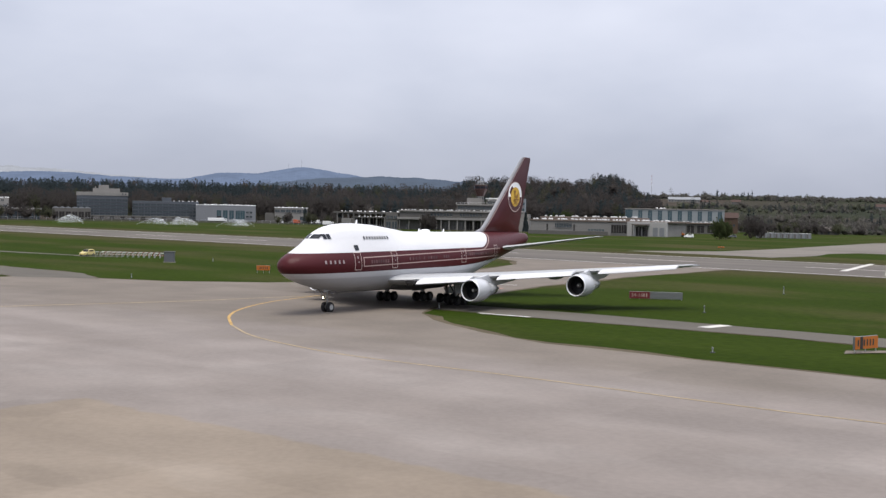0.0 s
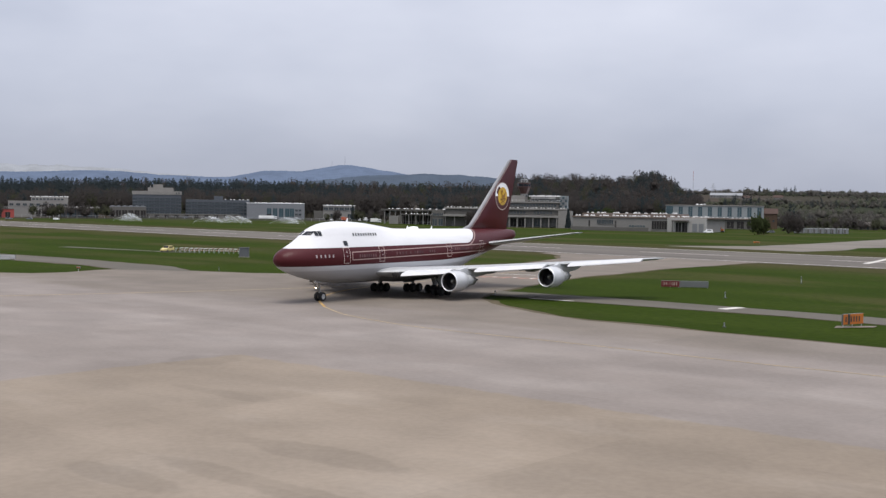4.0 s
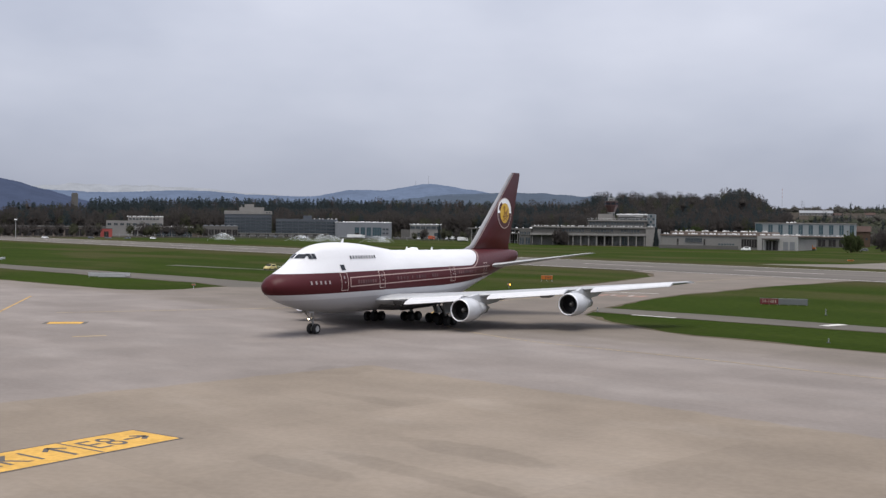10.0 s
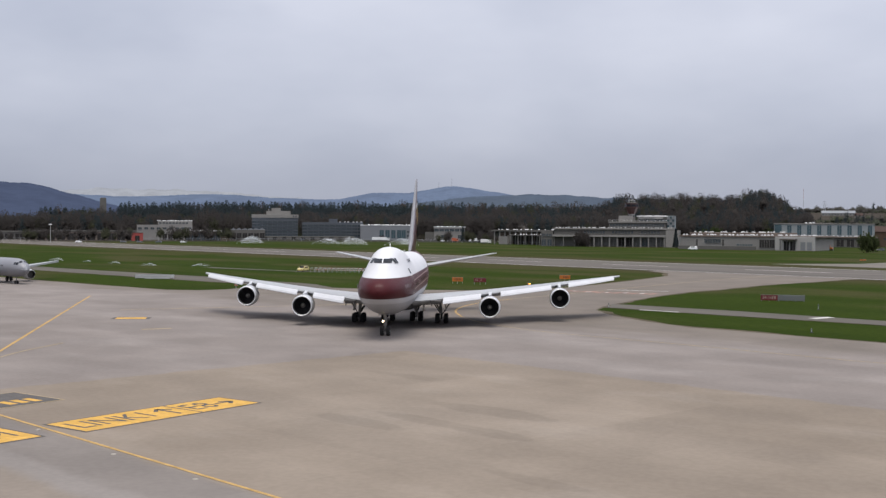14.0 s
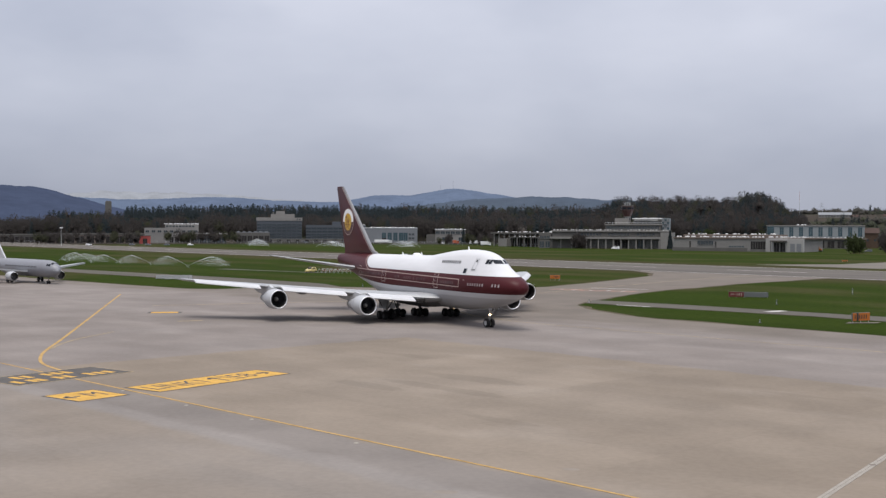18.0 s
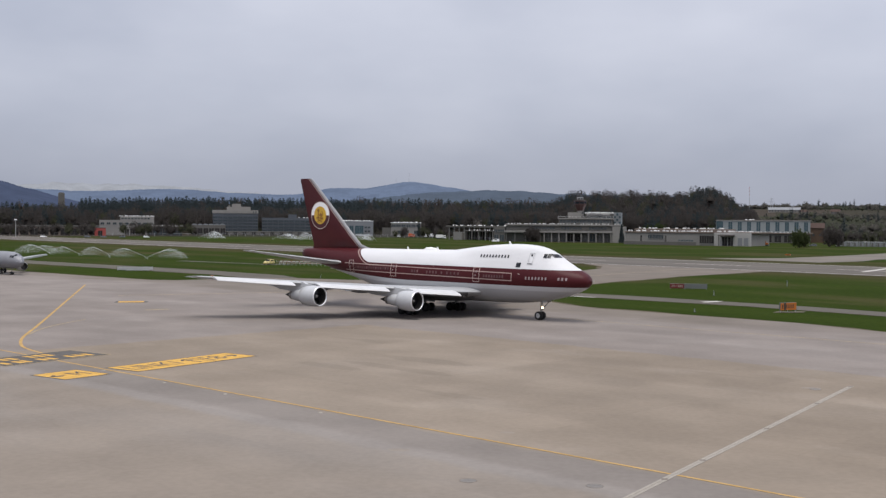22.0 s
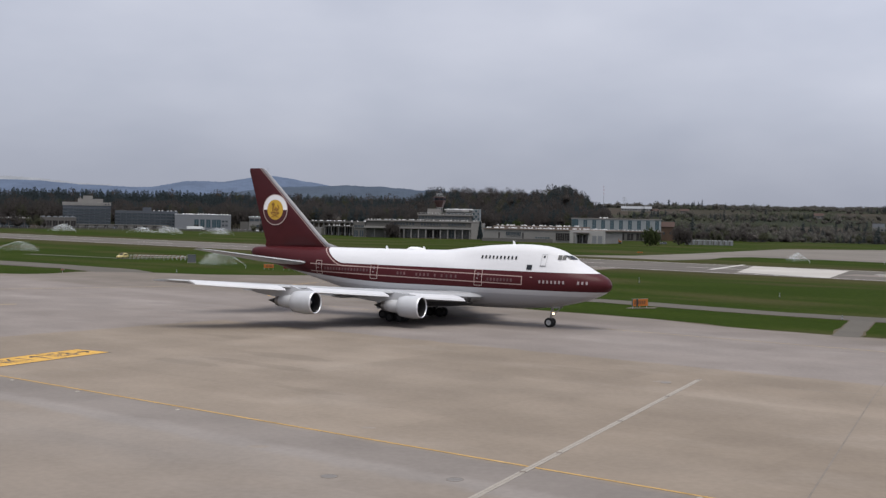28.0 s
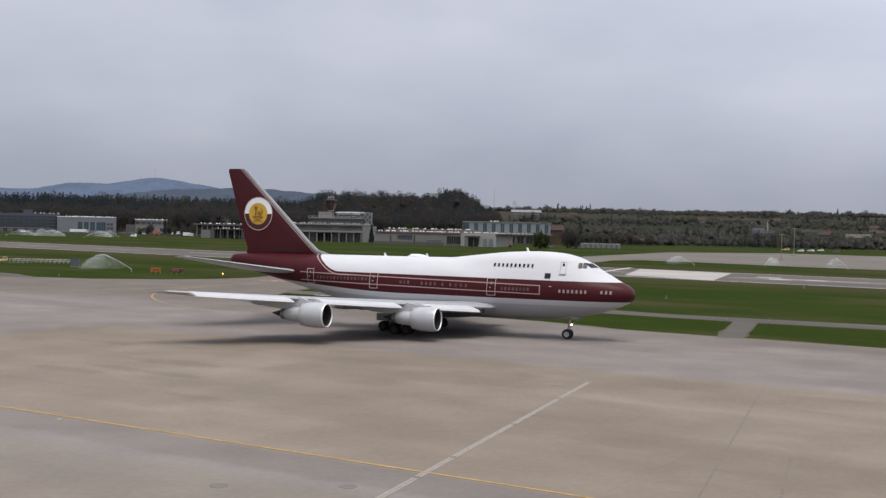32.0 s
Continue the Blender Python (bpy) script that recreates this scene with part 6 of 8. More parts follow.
def vehicles():
    make_car("car", pose(-112.2, 334.5, 0, 0, 0, 258), MAT["car_yellow"], "small yellow airfield car parked beside the red and white hoops", "car", (4.0, 1.75, 1.55))
    truck = pose(-272, 1010, 0, 0, 0, 15)
    make_truck(truck, MAT["car_white"], "white lorry parked before the hangar", MAT["white_plain"], 15.5)
    make_truck(pose(-233, 1040, 0, 0, 0, 160), MAT["car_white"], "white lorry with a lifted bed by the hangar", MAT["white_plain"], 10)
    make_truck(pose(-159.5, 905, 0, 0, 0, 8), MAT["car_white"], "white box van parked by the grass", MAT["white_plain"], 8)
    make_truck(pose(-183, 985, 0, 0, 0, 170), MAT["car_white"], "white lorry parked by the canopy building", MAT["white_plain"], 10)
    make_truck(pose(-200, 985, 0, 0, 0, 20), MAT["car_red"], "orange-red site vehicle by the small white building", MAT["car_red"], 5.5)
    rng = random.Random(11)
    spots = [(-410, 800, 20), (-400, 806, 20), (-388, 812, 200), (-440, 790, 20), (-372, 820, 20), (-345, 1010, 10), (-318, 1004, 190), (-214, 1004, 10), (-165, 925, 0), (104, 738, 180), (274.7, 759.7, 150), (284, 766, 140), (302, 795, 160), (298, 758, 150)]
    for x, y, w in spots:
        paint = rng.choice([MAT["car_white"], MAT["car_white"], MAT["car_grey"], MAT["car_grey"]])
        colour = {MAT["car_white"].name: "white", MAT["car_grey"].name: "dark grey", MAT["car_yellow"].name: "yellow"}[paint.name]
        make_car("car", pose(x, y, 0, 0, 0, w), paint, f"{colour} car parked beside the airfield buildings", "car", (4.5, 1.8, 1.6), group="parked cars")
    make_car("car", pose(277.5, 796, 0, 0, 0, 165), MAT["car_yellow"], "yellow service car parked beyond the far taxiway", "car", (5.0, 2.0, 1.9))
    digger = thing("excavator", pose(76, 742, 0, 0, 0, 160), "small orange excavator with a raised arm beside the hall", "excavator")
    for sy in (-0.9, 0.9):
        part("track", box_mesh(0, sy, 0.4, 3.2, 0.5, 0.8, 0.15), MAT["black_plain"], digger)
    part("body", box_mesh(-0.3, 0, 1.35, 2.8, 2.2, 1.0, 0.12), MAT["sign_orange"], digger)
    cab = part("cab", box_mesh(0.3, 0.5, 2.4, 1.4, 1.1, 1.3, 0.08), MAT["sign_orange"], digger)
    part("window", box_mesh(0.4, 0.5, 2.5, 1.5, 1.14, 0.75), MAT["glass_dark"], cab)
    part("boom", tube_mesh((1.0, -0.3, 1.6), (3.4, -0.3, 4.4), 0.22, 0.16, 6), MAT["sign_orange"], digger)
    part("arm", tube_mesh((3.4, -0.3, 4.4), (5.0, -0.3, 2.4), 0.15, 0.12, 6), MAT["sign_orange"], digger)
    part("bucket", box_mesh(5.1, -0.3, 2.0, 0.8, 0.9, 0.7, 0.1), MAT["black_plain"], digger)
    van = make_car("van", pose(79.4, 712, 0, 0, 0, 180), MAT["car_white"], "white van driving along the perimeter road", "van", (5.2, 1.95, 2.1), van=True)
    return van


MAT["silver"] = material("silver_grey_jet_paint", (0.185, 0.188, 0.205), 0.42, fine=1.5, coarse=0.5, spread=0.08)


# ---- the second jet, standing at the edge of the apron ----
def make_parked_jet():
    t = thing("parked_jet", pose(-143.6, 247.2, 0, 0, 0, -34), "pale grey narrow-body jet standing on the apron", "airliner")
    body = [(0, 0.02), (-0.25, 0.55), (-0.8, 1.02), (-1.7, 1.45), (-3.0, 1.78), (-4.6, 1.95), (-7, 1.98), (-26, 1.98), (-30, 1.6), (-34, 0.95), (-37.2, 0.28)]
    bm = bmesh.new()
    rings = []
    for s, r in body:
        rise = (0.55 * max(0, -s - 26) / 11) ** 1.2 * 2.2 if s < -26 else -0.42 * math.exp(s / 1.9)
        rings.append([bm.verts.new((s, r * math.cos(2 * math.pi * i / 28), 3.55 + rise + 1.03 * r * math.sin(2 * math.pi * i / 28))) for i in range(28)])
    for a, b in zip(rings, rings[1:]):
        for i in range(28):
            bm.faces.new((a[i], a[(i + 1) % 28], b[(i + 1) % 28], b[i]))
    bm.faces.new(rings[-1])
    part("fuselage", bm, MAT["silver"], t, "pale silver-grey fuselage", smooth=True)
    xs, rs = [-q[0] for q in body], [q[1] for q in body]

    def skin(name, a0, a1, w0, w1, mat, label=""):
        """A panel on the hull between two stations and two angles above its side."""
        bm = bmesh.new()
        grid = []
        for i in range(5):
            row = []
            for j in range(5):
                d, w = a0 + (a1 - a0) * i / 4, radians(w0 + (w1 - w0) * j / 4)
                r = float(np.interp(d, xs, rs)) + 0.03
                row.append(bm.verts.new((-d, r * math.cos(w), 3.55 - 0.42 * math.exp(-d / 1.9) + 1.03 * r * math.sin(w))))
            grid.append(row)
        for i in range(4):
            for j in range(4):
                bm.faces.new((grid[i][j], grid[i + 1][j], grid[i + 1][j + 1], grid[i][j + 1]))
        part(name, bm, mat, t, label, smooth=True)
    skin("radome", 0.03, 0.75, -89, 269, MAT["nacelle"], "paler grey nose cone")
    for side in (1, -1):
        for a0, a1, w0, w1 in ((1.5, 2.15, 56, 84), (1.75, 2.4, 30, 52), (2.5, 2.95, 27, 47)):
            skin("cockpit_window", a0, a1, *((w0, w1) if side > 0 else (180 - w1, 180 - w0)), MAT["glass_dark"])
        bm = bmesh.new()
        pts = [(-12.0, 1.5, 2.75), (-18.2, 1.5, 2.75), (-19.0, 6.4, 3.15), (-22.3, 17.0, 4.1), (-20.8, 17.0, 4.15)]
        top = [bm.verts.new((x, side * y, z + 0.22)) for x, y, z in pts]
        low = [bm.verts.new((x, side * y, z - 0.16)) for x, y, z in pts]
        bm.faces.new(top)
        bm.faces.new(low[::-1])
        for j in range(5):
            bm.faces.new((top[j], low[j], low[(j + 1) % 5], top[(j + 1) % 5]))
        part("wing", bm, MAT["wing"], t, "swept grey wing")
        c = (-10.6, side * 5.75, 1.75)
        cowl = part("nacelle", lathe_mesh([(0.0, 0.92), (-0.1, 1.0), (-0.8, 1.12), (-2.0, 1.1), (-3.1, 0.86)], 24, "x", c), MAT["nacelle"], t, smooth=True)
        part("inlet", lathe_mesh([(0.0, 0.92), (-0.5, 0.85), (-0.8, 0.82), (-0.82, 0.05)], 24, "x", c), MAT["dark_metal"], cowl)
        part("pylon", box_mesh(-13.2, side * 5.75, 2.75, 3.6, 0.3, 0.7), MAT["wing"], t)
        bm = bmesh.new()
        pts = [(-32.6, 0.6, 4.6), (-35.8, 0.6, 4.6), (-37.0, 6.2, 5.1), (-35.6, 6.2, 5.1)]
        top = [bm.verts.new((x, side * y, z + 0.12)) for x, y, z in pts]
        low = [bm.verts.new((x, side * y, z - 0.1)) for x, y, z in pts]
        bm.faces.new(top)
        bm.faces.new(low[::-1])
        for j in range(4):
            bm.faces.new((top[j], low[j], low[(j + 1) % 4], top[(j + 1) % 4]))
        part("tailplane", bm, MAT["wing"], t)
        leg = part("main_gear", tube_mesh((-17.7, side * 3.8, 0.55), (-17.6, side * 3.6, 2.7), 0.13, 0.16, 10), MAT["strut"], t)
        for d in (-0.45, 0.45):
            make_wheel(leg, -17.7, side * 3.8 + d, 0.57, 0.57, 0.4)
    bm = bmesh.new()
    pts = [(-28.5, 5.2), (-36.2, 5.6), (-37.6, 11.6), (-35.6, 11.6)]
    a = [bm.verts.new((x, 0.16, z)) for x, z in pts]
    b = [bm.verts.new((x, -0.16, z)) for x, z in pts]
    bm.faces.new(a)
    bm.faces.new(b[::-1])
    for j in range(4):
        bm.faces.new((a[j], b[j], b[(j + 1) % 4], a[(j + 1) % 4]))
    part("fin", bm, MAT["nacelle"], t)
    leg = part("nose_gear", tube_mesh((-5.1, 0, 0.4), (-4.9, 0, 2.2), 0.1, 0.12, 10), MAT["strut"], t)
    for y in (-0.25, 0.25):
        make_wheel(leg, -5.1, y, 0.38, 0.38, 0.24)
    for k in range(22):
        for side in (1, -1):
            part("cabin_window", box_mesh(-7.5 - 0.8 * k, side * 1.965, 3.95, 0.24, 0.04, 0.34), MAT["glass_dark"], t)


airfield_paving()
apron_paint()
ground_signs()
apron_joints()
pit_covers()
airfield_things()
sprinklers()
van = vehicles()
make_parked_jet()


# ---- buildings ----
# white renders and pale claddings darkened to carry the greying of haze
MAT["render_white"] = material("weathered_white_render", (0.205, 0.197, 0.184), 0.8, fine=1.2, coarse=0.15, spread=0.12)
MAT["render_grey"] = material("weathered_grey_concrete", (0.110, 0.105, 0.097), 0.85, fine=1.0, coarse=0.12, spread=0.14)
MAT["clad_dark"] = material("dark_blue_grey_cladding", (0.060, 0.069, 0.082), 0.5, fine=0.8, coarse=0.1, spread=0.14)
MAT["clad_light"] = material("light_grey_metal_cladding", (0.168, 0.176, 0.187), 0.5, fine=0.8, coarse=0.12, spread=0.08)
MAT["clad_blue"] = material("pale_blue_cladding", (0.185, 0.207, 0.213), 0.5, fine=0.8, coarse=0.12, spread=0.08)
MAT["roof_dark"] = material("dark_flat_roofing", (0.105, 0.094, 0.086), 0.9, fine=0.8, spread=0.18)
MAT["roof_brown"] = material("brown_gravel_roof", (0.150, 0.122, 0.104), 0.9, fine=1.5, spread=0.18)
MAT["tower_red"] = material("rust_red_tower_cladding", (0.042, 0.014, 0.013), 0.5, fine=1.5, spread=0.14)
MAT["pane"] = material("grey_window_glass", (0.045, 0.055, 0.062), 0.12, fine=0.5, spread=0.3)
MAT["dull_pane"] = material("dull_grey_glazing", (0.075, 0.074, 0.070), 0.3, fine=0.5, spread=0.3)
MAT["pane_blue"] = material("blue_grey_window_glass", (0.045, 0.075, 0.088), 0.12, fine=0.4, spread=0.25)
# flat dark panels: the shade inside doorways and bays put into the colour
MAT["dark_void"] = material("dark_interior", (0.030, 0.028, 0.027), 0.9, fine=0.7, spread=0.3)
MAT["shed_red"] = material("red_shed_boards", (0.30, 0.055, 0.045), 0.7, spread=0.12)
MAT["shed_brown"] = material("brown_weathered_boards", (0.085, 0.058, 0.042), 0.8, fine=1.0, coarse=0.2, spread=0.2)
MAT["bright_render"] = material("clean_white_render", (0.32, 0.312, 0.297), 0.8, fine=1.2, coarse=0.2, spread=0.08)
MAT["roof_white"] = material("grimy_white_plastic", (0.40, 0.40, 0.39), 0.5, spread=0.10, piece=0.25)
MAT["tile_roof"] = material("brown_tile_roof", (0.062, 0.042, 0.036), 0.85, fine=2.0, spread=0.2)
EYE_Z = 13.19


def site(lx, ly, rx, ry, k=1.0):
    """A facade's axes from its left and right foot: x along it, y away from the apron; and its length."""
    a, b = Vector((lx * k, ly * k, 0)), Vector((rx * k, ry * k, 0))
    return pose(a.x, a.y, 0, 0, 0, math.degrees(math.atan2(b.y - a.y, b.x - a.x))), (b - a).length


def raised(z, k):
    return EYE_Z + (z - EYE_Z) * k


def openings(parent, name, xs, z0, z1, w, mat, y=-0.06, rim=None, label=""):
    """A row of panes in reveals on the facade, alike ones on one mesh, each with its surround."""
    first = None
    for x in xs:
        m = pose(x, y, (z0 + z1) / 2)
        if first is None:
            first = part(name, box_mesh(0, 0, 0, w, 0.12, z1 - z0), mat, parent, label)
            first.matrix_basis = m
            o = first
            sill = part("sill", box_mesh(0, -0.1, -(z1 - z0) / 2 - 0.06, w + 0.3, 0.34, 0.14), rim or MAT["render_white"], first)
            bar = part("mullion", box_mesh(0, -0.08, 0, 0.12, 0.06, z1 - z0), rim or MAT["render_white"], first)
        else:
            o = again(first, parent, m)
            again(sill, o, Matrix())
            again(bar, o, Matrix())


def wall_block(parent, name, x0, x1, y0, y1, z0, z1, mat, label="", bevel=0.05):
    return part(name, box_mesh((x0 + x1) / 2, (y0 + y1) / 2, (z0 + z1) / 2, x1 - x0, y1 - y0, z1 - z0, bevel), mat, parent, label)


def roof_units(parent, name, x0, x1, y0, y1, z, n, size, mat, seed, label=""):
    rng = random.Random(seed)
    first = None
    for i in range(n):
        m = pose(x0 + (x1 - x0) * (i + rng.uniform(0.2, 0.8)) / n, rng.uniform(y0, y1), z) @ Matrix.Diagonal((rng.uniform(0.8, 1.25), 1, rng.uniform(0.8, 1.2), 1))
        if first is None:
            first = part(name, lathe_mesh([(0, 0.62 * size), (0.3 * size, 0.60 * size), (0.5 * size, 0.42 * size), (0.6 * size, 0.02)], 8, "z"), mat, parent, label)
            first.matrix_basis = m
        else:
            again(first, parent, m)


def office_block():
    m, L = site(-398.8, 1025.2, -359.4, 1039.6)
    t = thing("office_block", m, "dark grey glazed office block with a white top storey", "office building")
    wall_block(t, "wall", 0, L, 0, 26, 0, 20.4, MAT["clad_dark"])
    for k in range(6):
        wall_block(t, "floor_band", -0.1, L + 0.1, -0.12, 26, 3.0 * k + 2.8, 3.0 * k + 3.15, MAT["grey_cabinet"], bevel=0)
    for k in range(5):
        openings(t, "window_strip", [L * (i + 0.5) / 9 for i in range(9)], 3.0 * k + 3.5, 3.0 * k + 5.4, L / 9 - 0.5, MAT["pane"], rim=MAT["clad_dark"])
    wall_block(t, "top_storey", -0.4, L + 0.4, -0.4, 26.4, 20.4, 23.5, MAT["render_white"], "white top storey")
    openings(t, "window", [L * 0.9, L * 0.955], 21.3, 22.6, 1.1, MAT["pane"], y=-0.46)
    wall_block(t, "plant_room", L * 0.31, L * 0.84, 5, 16, 23.5, 26.8, MAT["render_white"], "white plant room")
    wall_block(t, "plant_room", L * 0.42, L * 0.62, 6, 14, 26.8, 29.6, MAT["render_white"], "white upper plant room")
    part("chimney", tube_mesh((L * 0.36, 8, 23.5), (L * 0.36, 8, 28.6), 0.5, 0.4, 10), MAT["render_white"], t)
    m, L = site(-356.5, 1043, -302.8, 1060)
    t = thing("office_wing", m, "low dark grey glazed wing beside the office block", "office building")
    wall_block(t, "wall", 0, L, 0, 22, 0, 16.6, MAT["clad_dark"])
    for k in range(5):
        wall_block(t, "floor_band", -0.1, L + 0.1, -0.12, 22, 3.0 * k + 2.6, 3.0 * k + 2.95, MAT["grey_cabinet"], bevel=0)
    for k in range(4):
        openings(t, "window_strip", [L * (i + 0.5) / 11 for i in range(11)], 3.0 * k + 3.3, 3.0 * k + 5.2, L / 11 - 0.5, MAT["pane"], rim=MAT["clad_dark"])
    wall_block(t, "plant_room", L * 0.44, L * 0.58, 5, 14, 16.6, 19.8, MAT["clad_dark"])
    roof_units(t, "roof_vent", L * 0.6, L, 2, 16, 16.6, 6, 1.3, MAT["roof_white"], 3)
    m, L = site(-402, 1008, -305, 1040)
    t = thing("low_annex", m, "low grey stores along the office fronts", "shed")
    wall_block(t, "wall", 0, L, 0, 10, 0, 3.6, MAT["render_grey"])
    openings(t, "door", [L * (i + 0.5) / 12 for i in range(12)], 0.3, 2.9, 3.4, MAT["dark_void"])


def hangar():
    m, L = site(-303, 1052, -253.2, 1065)
    t = thing("hangar", m, "light grey metal-clad hangar with tall glazed bays", "hangar")
    wall_block(t, "wall", 0, L, 0, 40, 0, 13.9, MAT["clad_light"])
    for i in range(25):
        part("cladding_rib", box_mesh(L * (i + 0.5) / 25, -0.05, 7, 0.14, 0.1, 13.6), MAT["clad_light"], t)
    wall_block(t, "roof_edge", -0.2, L + 0.2, -0.2, 40.2, 13.9, 14.35, MAT["white_plain"])
    openings(t, "glazed_bay", [L * f for f in (0.385, 0.49, 0.595, 0.70, 0.78)], 2.0, 9.6, L * 0.075, MAT["pane_blue"], y=-0.12, rim=MAT["clad_light"])
    openings(t, "door", [L * 0.385], 0.2, 4.6, L * 0.08, MAT["dark_void"], y=-0.2)
    openings(t, "window", [L * 0.86, L * 0.92], 7.2, 8.9, 2.2, MAT["pane"], y=-0.12)
    openings(t, "window", [L * 0.86, L * 0.92], 3.4, 5.1, 2.2, MAT["pane"], y=-0.12)
    roof_units(t, "roof_light", L * 0.12, L * 0.95, 1, 8, 14.35, 16, 1.0, MAT["white_plain"], 5)


def small_building():
    m, L = site(-227.1, 1025.2, -200.3, 1030.7)
    t = thing("small_building", m, "small white two-storey building with dark window bands", "building")
    wall_block(t, "wall", 0, L, 0, 14, 0, 12.6, MAT["render_white"])
    wall_block(t, "roof", -0.4, L + 0.4, -0.4, 14.4, 12.6, 13.1, MAT["white_plain"])
    openings(t, "window", [L * (i + 0.5) / 6 for i in range(6)], 8.8, 11.2, L / 6 - 0.6, MAT["pane"])
    openings(t, "window", [L * f for f in (0.3, 0.45, 0.84)], 2.5, 5.6, 3.6, MAT["pane"])
    wall_block(t, "annex", -8, -0.1, 1, 12, 0, 8.2, MAT["render_grey"])
    roof_units(t, "roof_vent", 2, L - 2, 2, 10, 13.1, 6, 0.9, MAT["white_plain"], 8)
    wall_block(t, "garden_wall", -14, L + 12, -9, -8.7, 0, 1.6, MAT["render_grey"])


def canopy_building():
    m, L = site(-151.8, 887.1, -98, 846)
    t = thing("canopy_building", m, "long low building with an open flat-roofed canopy", "building")
    wall_block(t, "back_wall", 0, L, 9, 9.5, 0, 9.0, MAT["roof_brown"])
    wall_block(t, "roof", -0.5, L + 0.5, -0.5, 14, 9.6, 10.9, MAT["render_grey"], "flat concrete roof")
    wall_block(t, "lower_roof", L * 0.35, L * 0.98, -5, 0, 6.6, 7.5, MAT["render_grey"])
    for i in range(12):
        part("column", box_mesh(L * (i + 0.5) / 12, 0.4, 4.8, 0.7, 0.7, 9.6), MAT["render_white"], t)
    for i in range(6):
        part("column", box_mesh(L * (0.38 + 0.11 * i), -4.6, 3.3, 0.5, 0.5, 6.6), MAT["render_white"], t)
    openings(t, "bay", [L * (i + 1.0) / 12 for i in range(11)], 0.4, 6.5, L / 12 - 1.4, MAT["dark_void"], y=8.9)
    wall_block(t, "hut", L * 0.16, L * 0.3, -3, 3, 0, 6.0, MAT["render_white"])
    roof_units(t, "roof_light", 1, L - 1, 1, 12, 10.9, 22, 0.9, MAT["white_plain"], 9)
    roof_units(t, "roof_light", L * 0.4, L * 0.95, -4.5, -0.5, 7.5, 12, 0.8, MAT["white_plain"], 10)


def main_building():
    m, L = site(-95.7, 804.3, -15.1, 800)
    t = thing("terminal_building", m, "pale concrete airfield terminal with columned ground floor", "terminal building")
    wall_block(t, "ground_floor", 0, L, 3.0, 26, 0, 6.6, MAT["render_grey"])
    wall_block(t, "canopy", -0.6, L * 0.93, -1.0, 26, 6.6, 8.0, MAT["render_white"], "pale concrete canopy slab")
    wall_block(t, "upper_floor", 0.5, L - 0.5, 1.2, 25.5, 8.0, 11.6, MAT["render_grey"])
    wall_block(t, "roof", -0.4, L, 0.2, 26, 11.6, 12.6, MAT["render_white"], "pale flat roof edge")
    # a plain stretch with slim pillars, then nine wide bays
    for x in (0.8, 7.0, 14.5, 17.2, 22.0, 25.0):
        part("pillar", box_mesh(x, -0.3, 3.3, 0.35, 0.35, 6.6), MAT["render_white"], t)
    first, wide = L * 0.345, L * 0.575 / 9
    for i in range(10):
        part("column", box_mesh(first + wide * i, -0.2, 3.3, 0.75, 0.75, 6.6), MAT["render_white"], t)
    for i, kind in enumerate(("dull_pane", "dull_pane", "dull_pane", "dark_void", "dark_void", "dull_pane", "pane", "dull_pane", "dull_pane")):
        openings(t, "doorway" if kind == "dark_void" else "shop_window", [first + wide * (i + 0.5)], 0.6, 5.8, wide - 1.2, MAT[kind], y=2.92)
    openings(t, "door", [5.2, 19.6], 0.3, 3.4, 2.2, MAT["dull_pane"], y=2.92)
    for a, count in ((L * 0.24, 8), (L * 0.50, 7), (L * 0.74, 6)):
        openings(t, "window", [a + 2.1 * i for i in range(count)], 8.9, 10.7, 1.3, MAT["pane"], y=1.1)
    wall_block(t, "stair_wing", L * 0.93, L + 3.0, -0.2, 18, 0, 11.2, MAT["render_white"], "plain pale stair wing")
    wall_block(t, "side_wing", -8.5, -0.1, 1, 22, 0, 10.6, MAT["render_grey"], "grey side wing")
    openings(t, "window", [-6.8, -4.4, -2.0], 6.8, 8.6, 1.7, MAT["pane"], y=0.9)
    openings(t, "doorway", [-6.5, -2.5], 0.4, 4.8, 2.8, MAT["pane"], y=0.9)
    roof_units(t, "roof_light", 1, L - 1, 1, 6, 12.6, 36, 0.95, MAT["roof_white"], 21, "white dome roof light")
    # set-back upper block
    off = L - 42.0
    wall_block(t, "terrace", off - 1.5, L * 0.93, 5, 24, 12.6, 16.2, MAT["render_grey"])
    wall_block(t, "terrace_roof", off - 2, L * 0.94, 4.2, 24.5, 16.2, 17.0, MAT["render_white"])
    openings(t, "window", [off + 2.0 * i for i in range(18)], 13.4, 15.6, 1.5, MAT["pane"], y=4.9)
    wall_block(t, "upper_block", off + 17, L - 5.5, 8, 24, 17.0, 20.4, MAT["render_grey"], "grey upper storey with white edges")
    openings(t, "window", [off + 19 + 1.8 * i for i in range(10)], 17.2, 18.8, 1.3, MAT["pane"], y=7.9)
    wall_block(t, "roof_edge", off + 16.6, L - 5.0, 7.6, 24.4, 20.4, 20.9, MAT["white_plain"])
    wall_block(t, "lift_block", L - 5.4, L - 0.4, 8, 22, 12.6, 21.0, MAT["clad_blue"], "pale blue panelled lift block")
    for i in range(3):
        for k in range(4):
            openings(t, "panel", [L - 4.6 + 1.7 * i], 13.2 + 1.9 * k, 14.7 + 1.9 * k, 1.4, MAT["clad_light"] if (i + k) % 2 else MAT["pane_blue"], y=7.9)
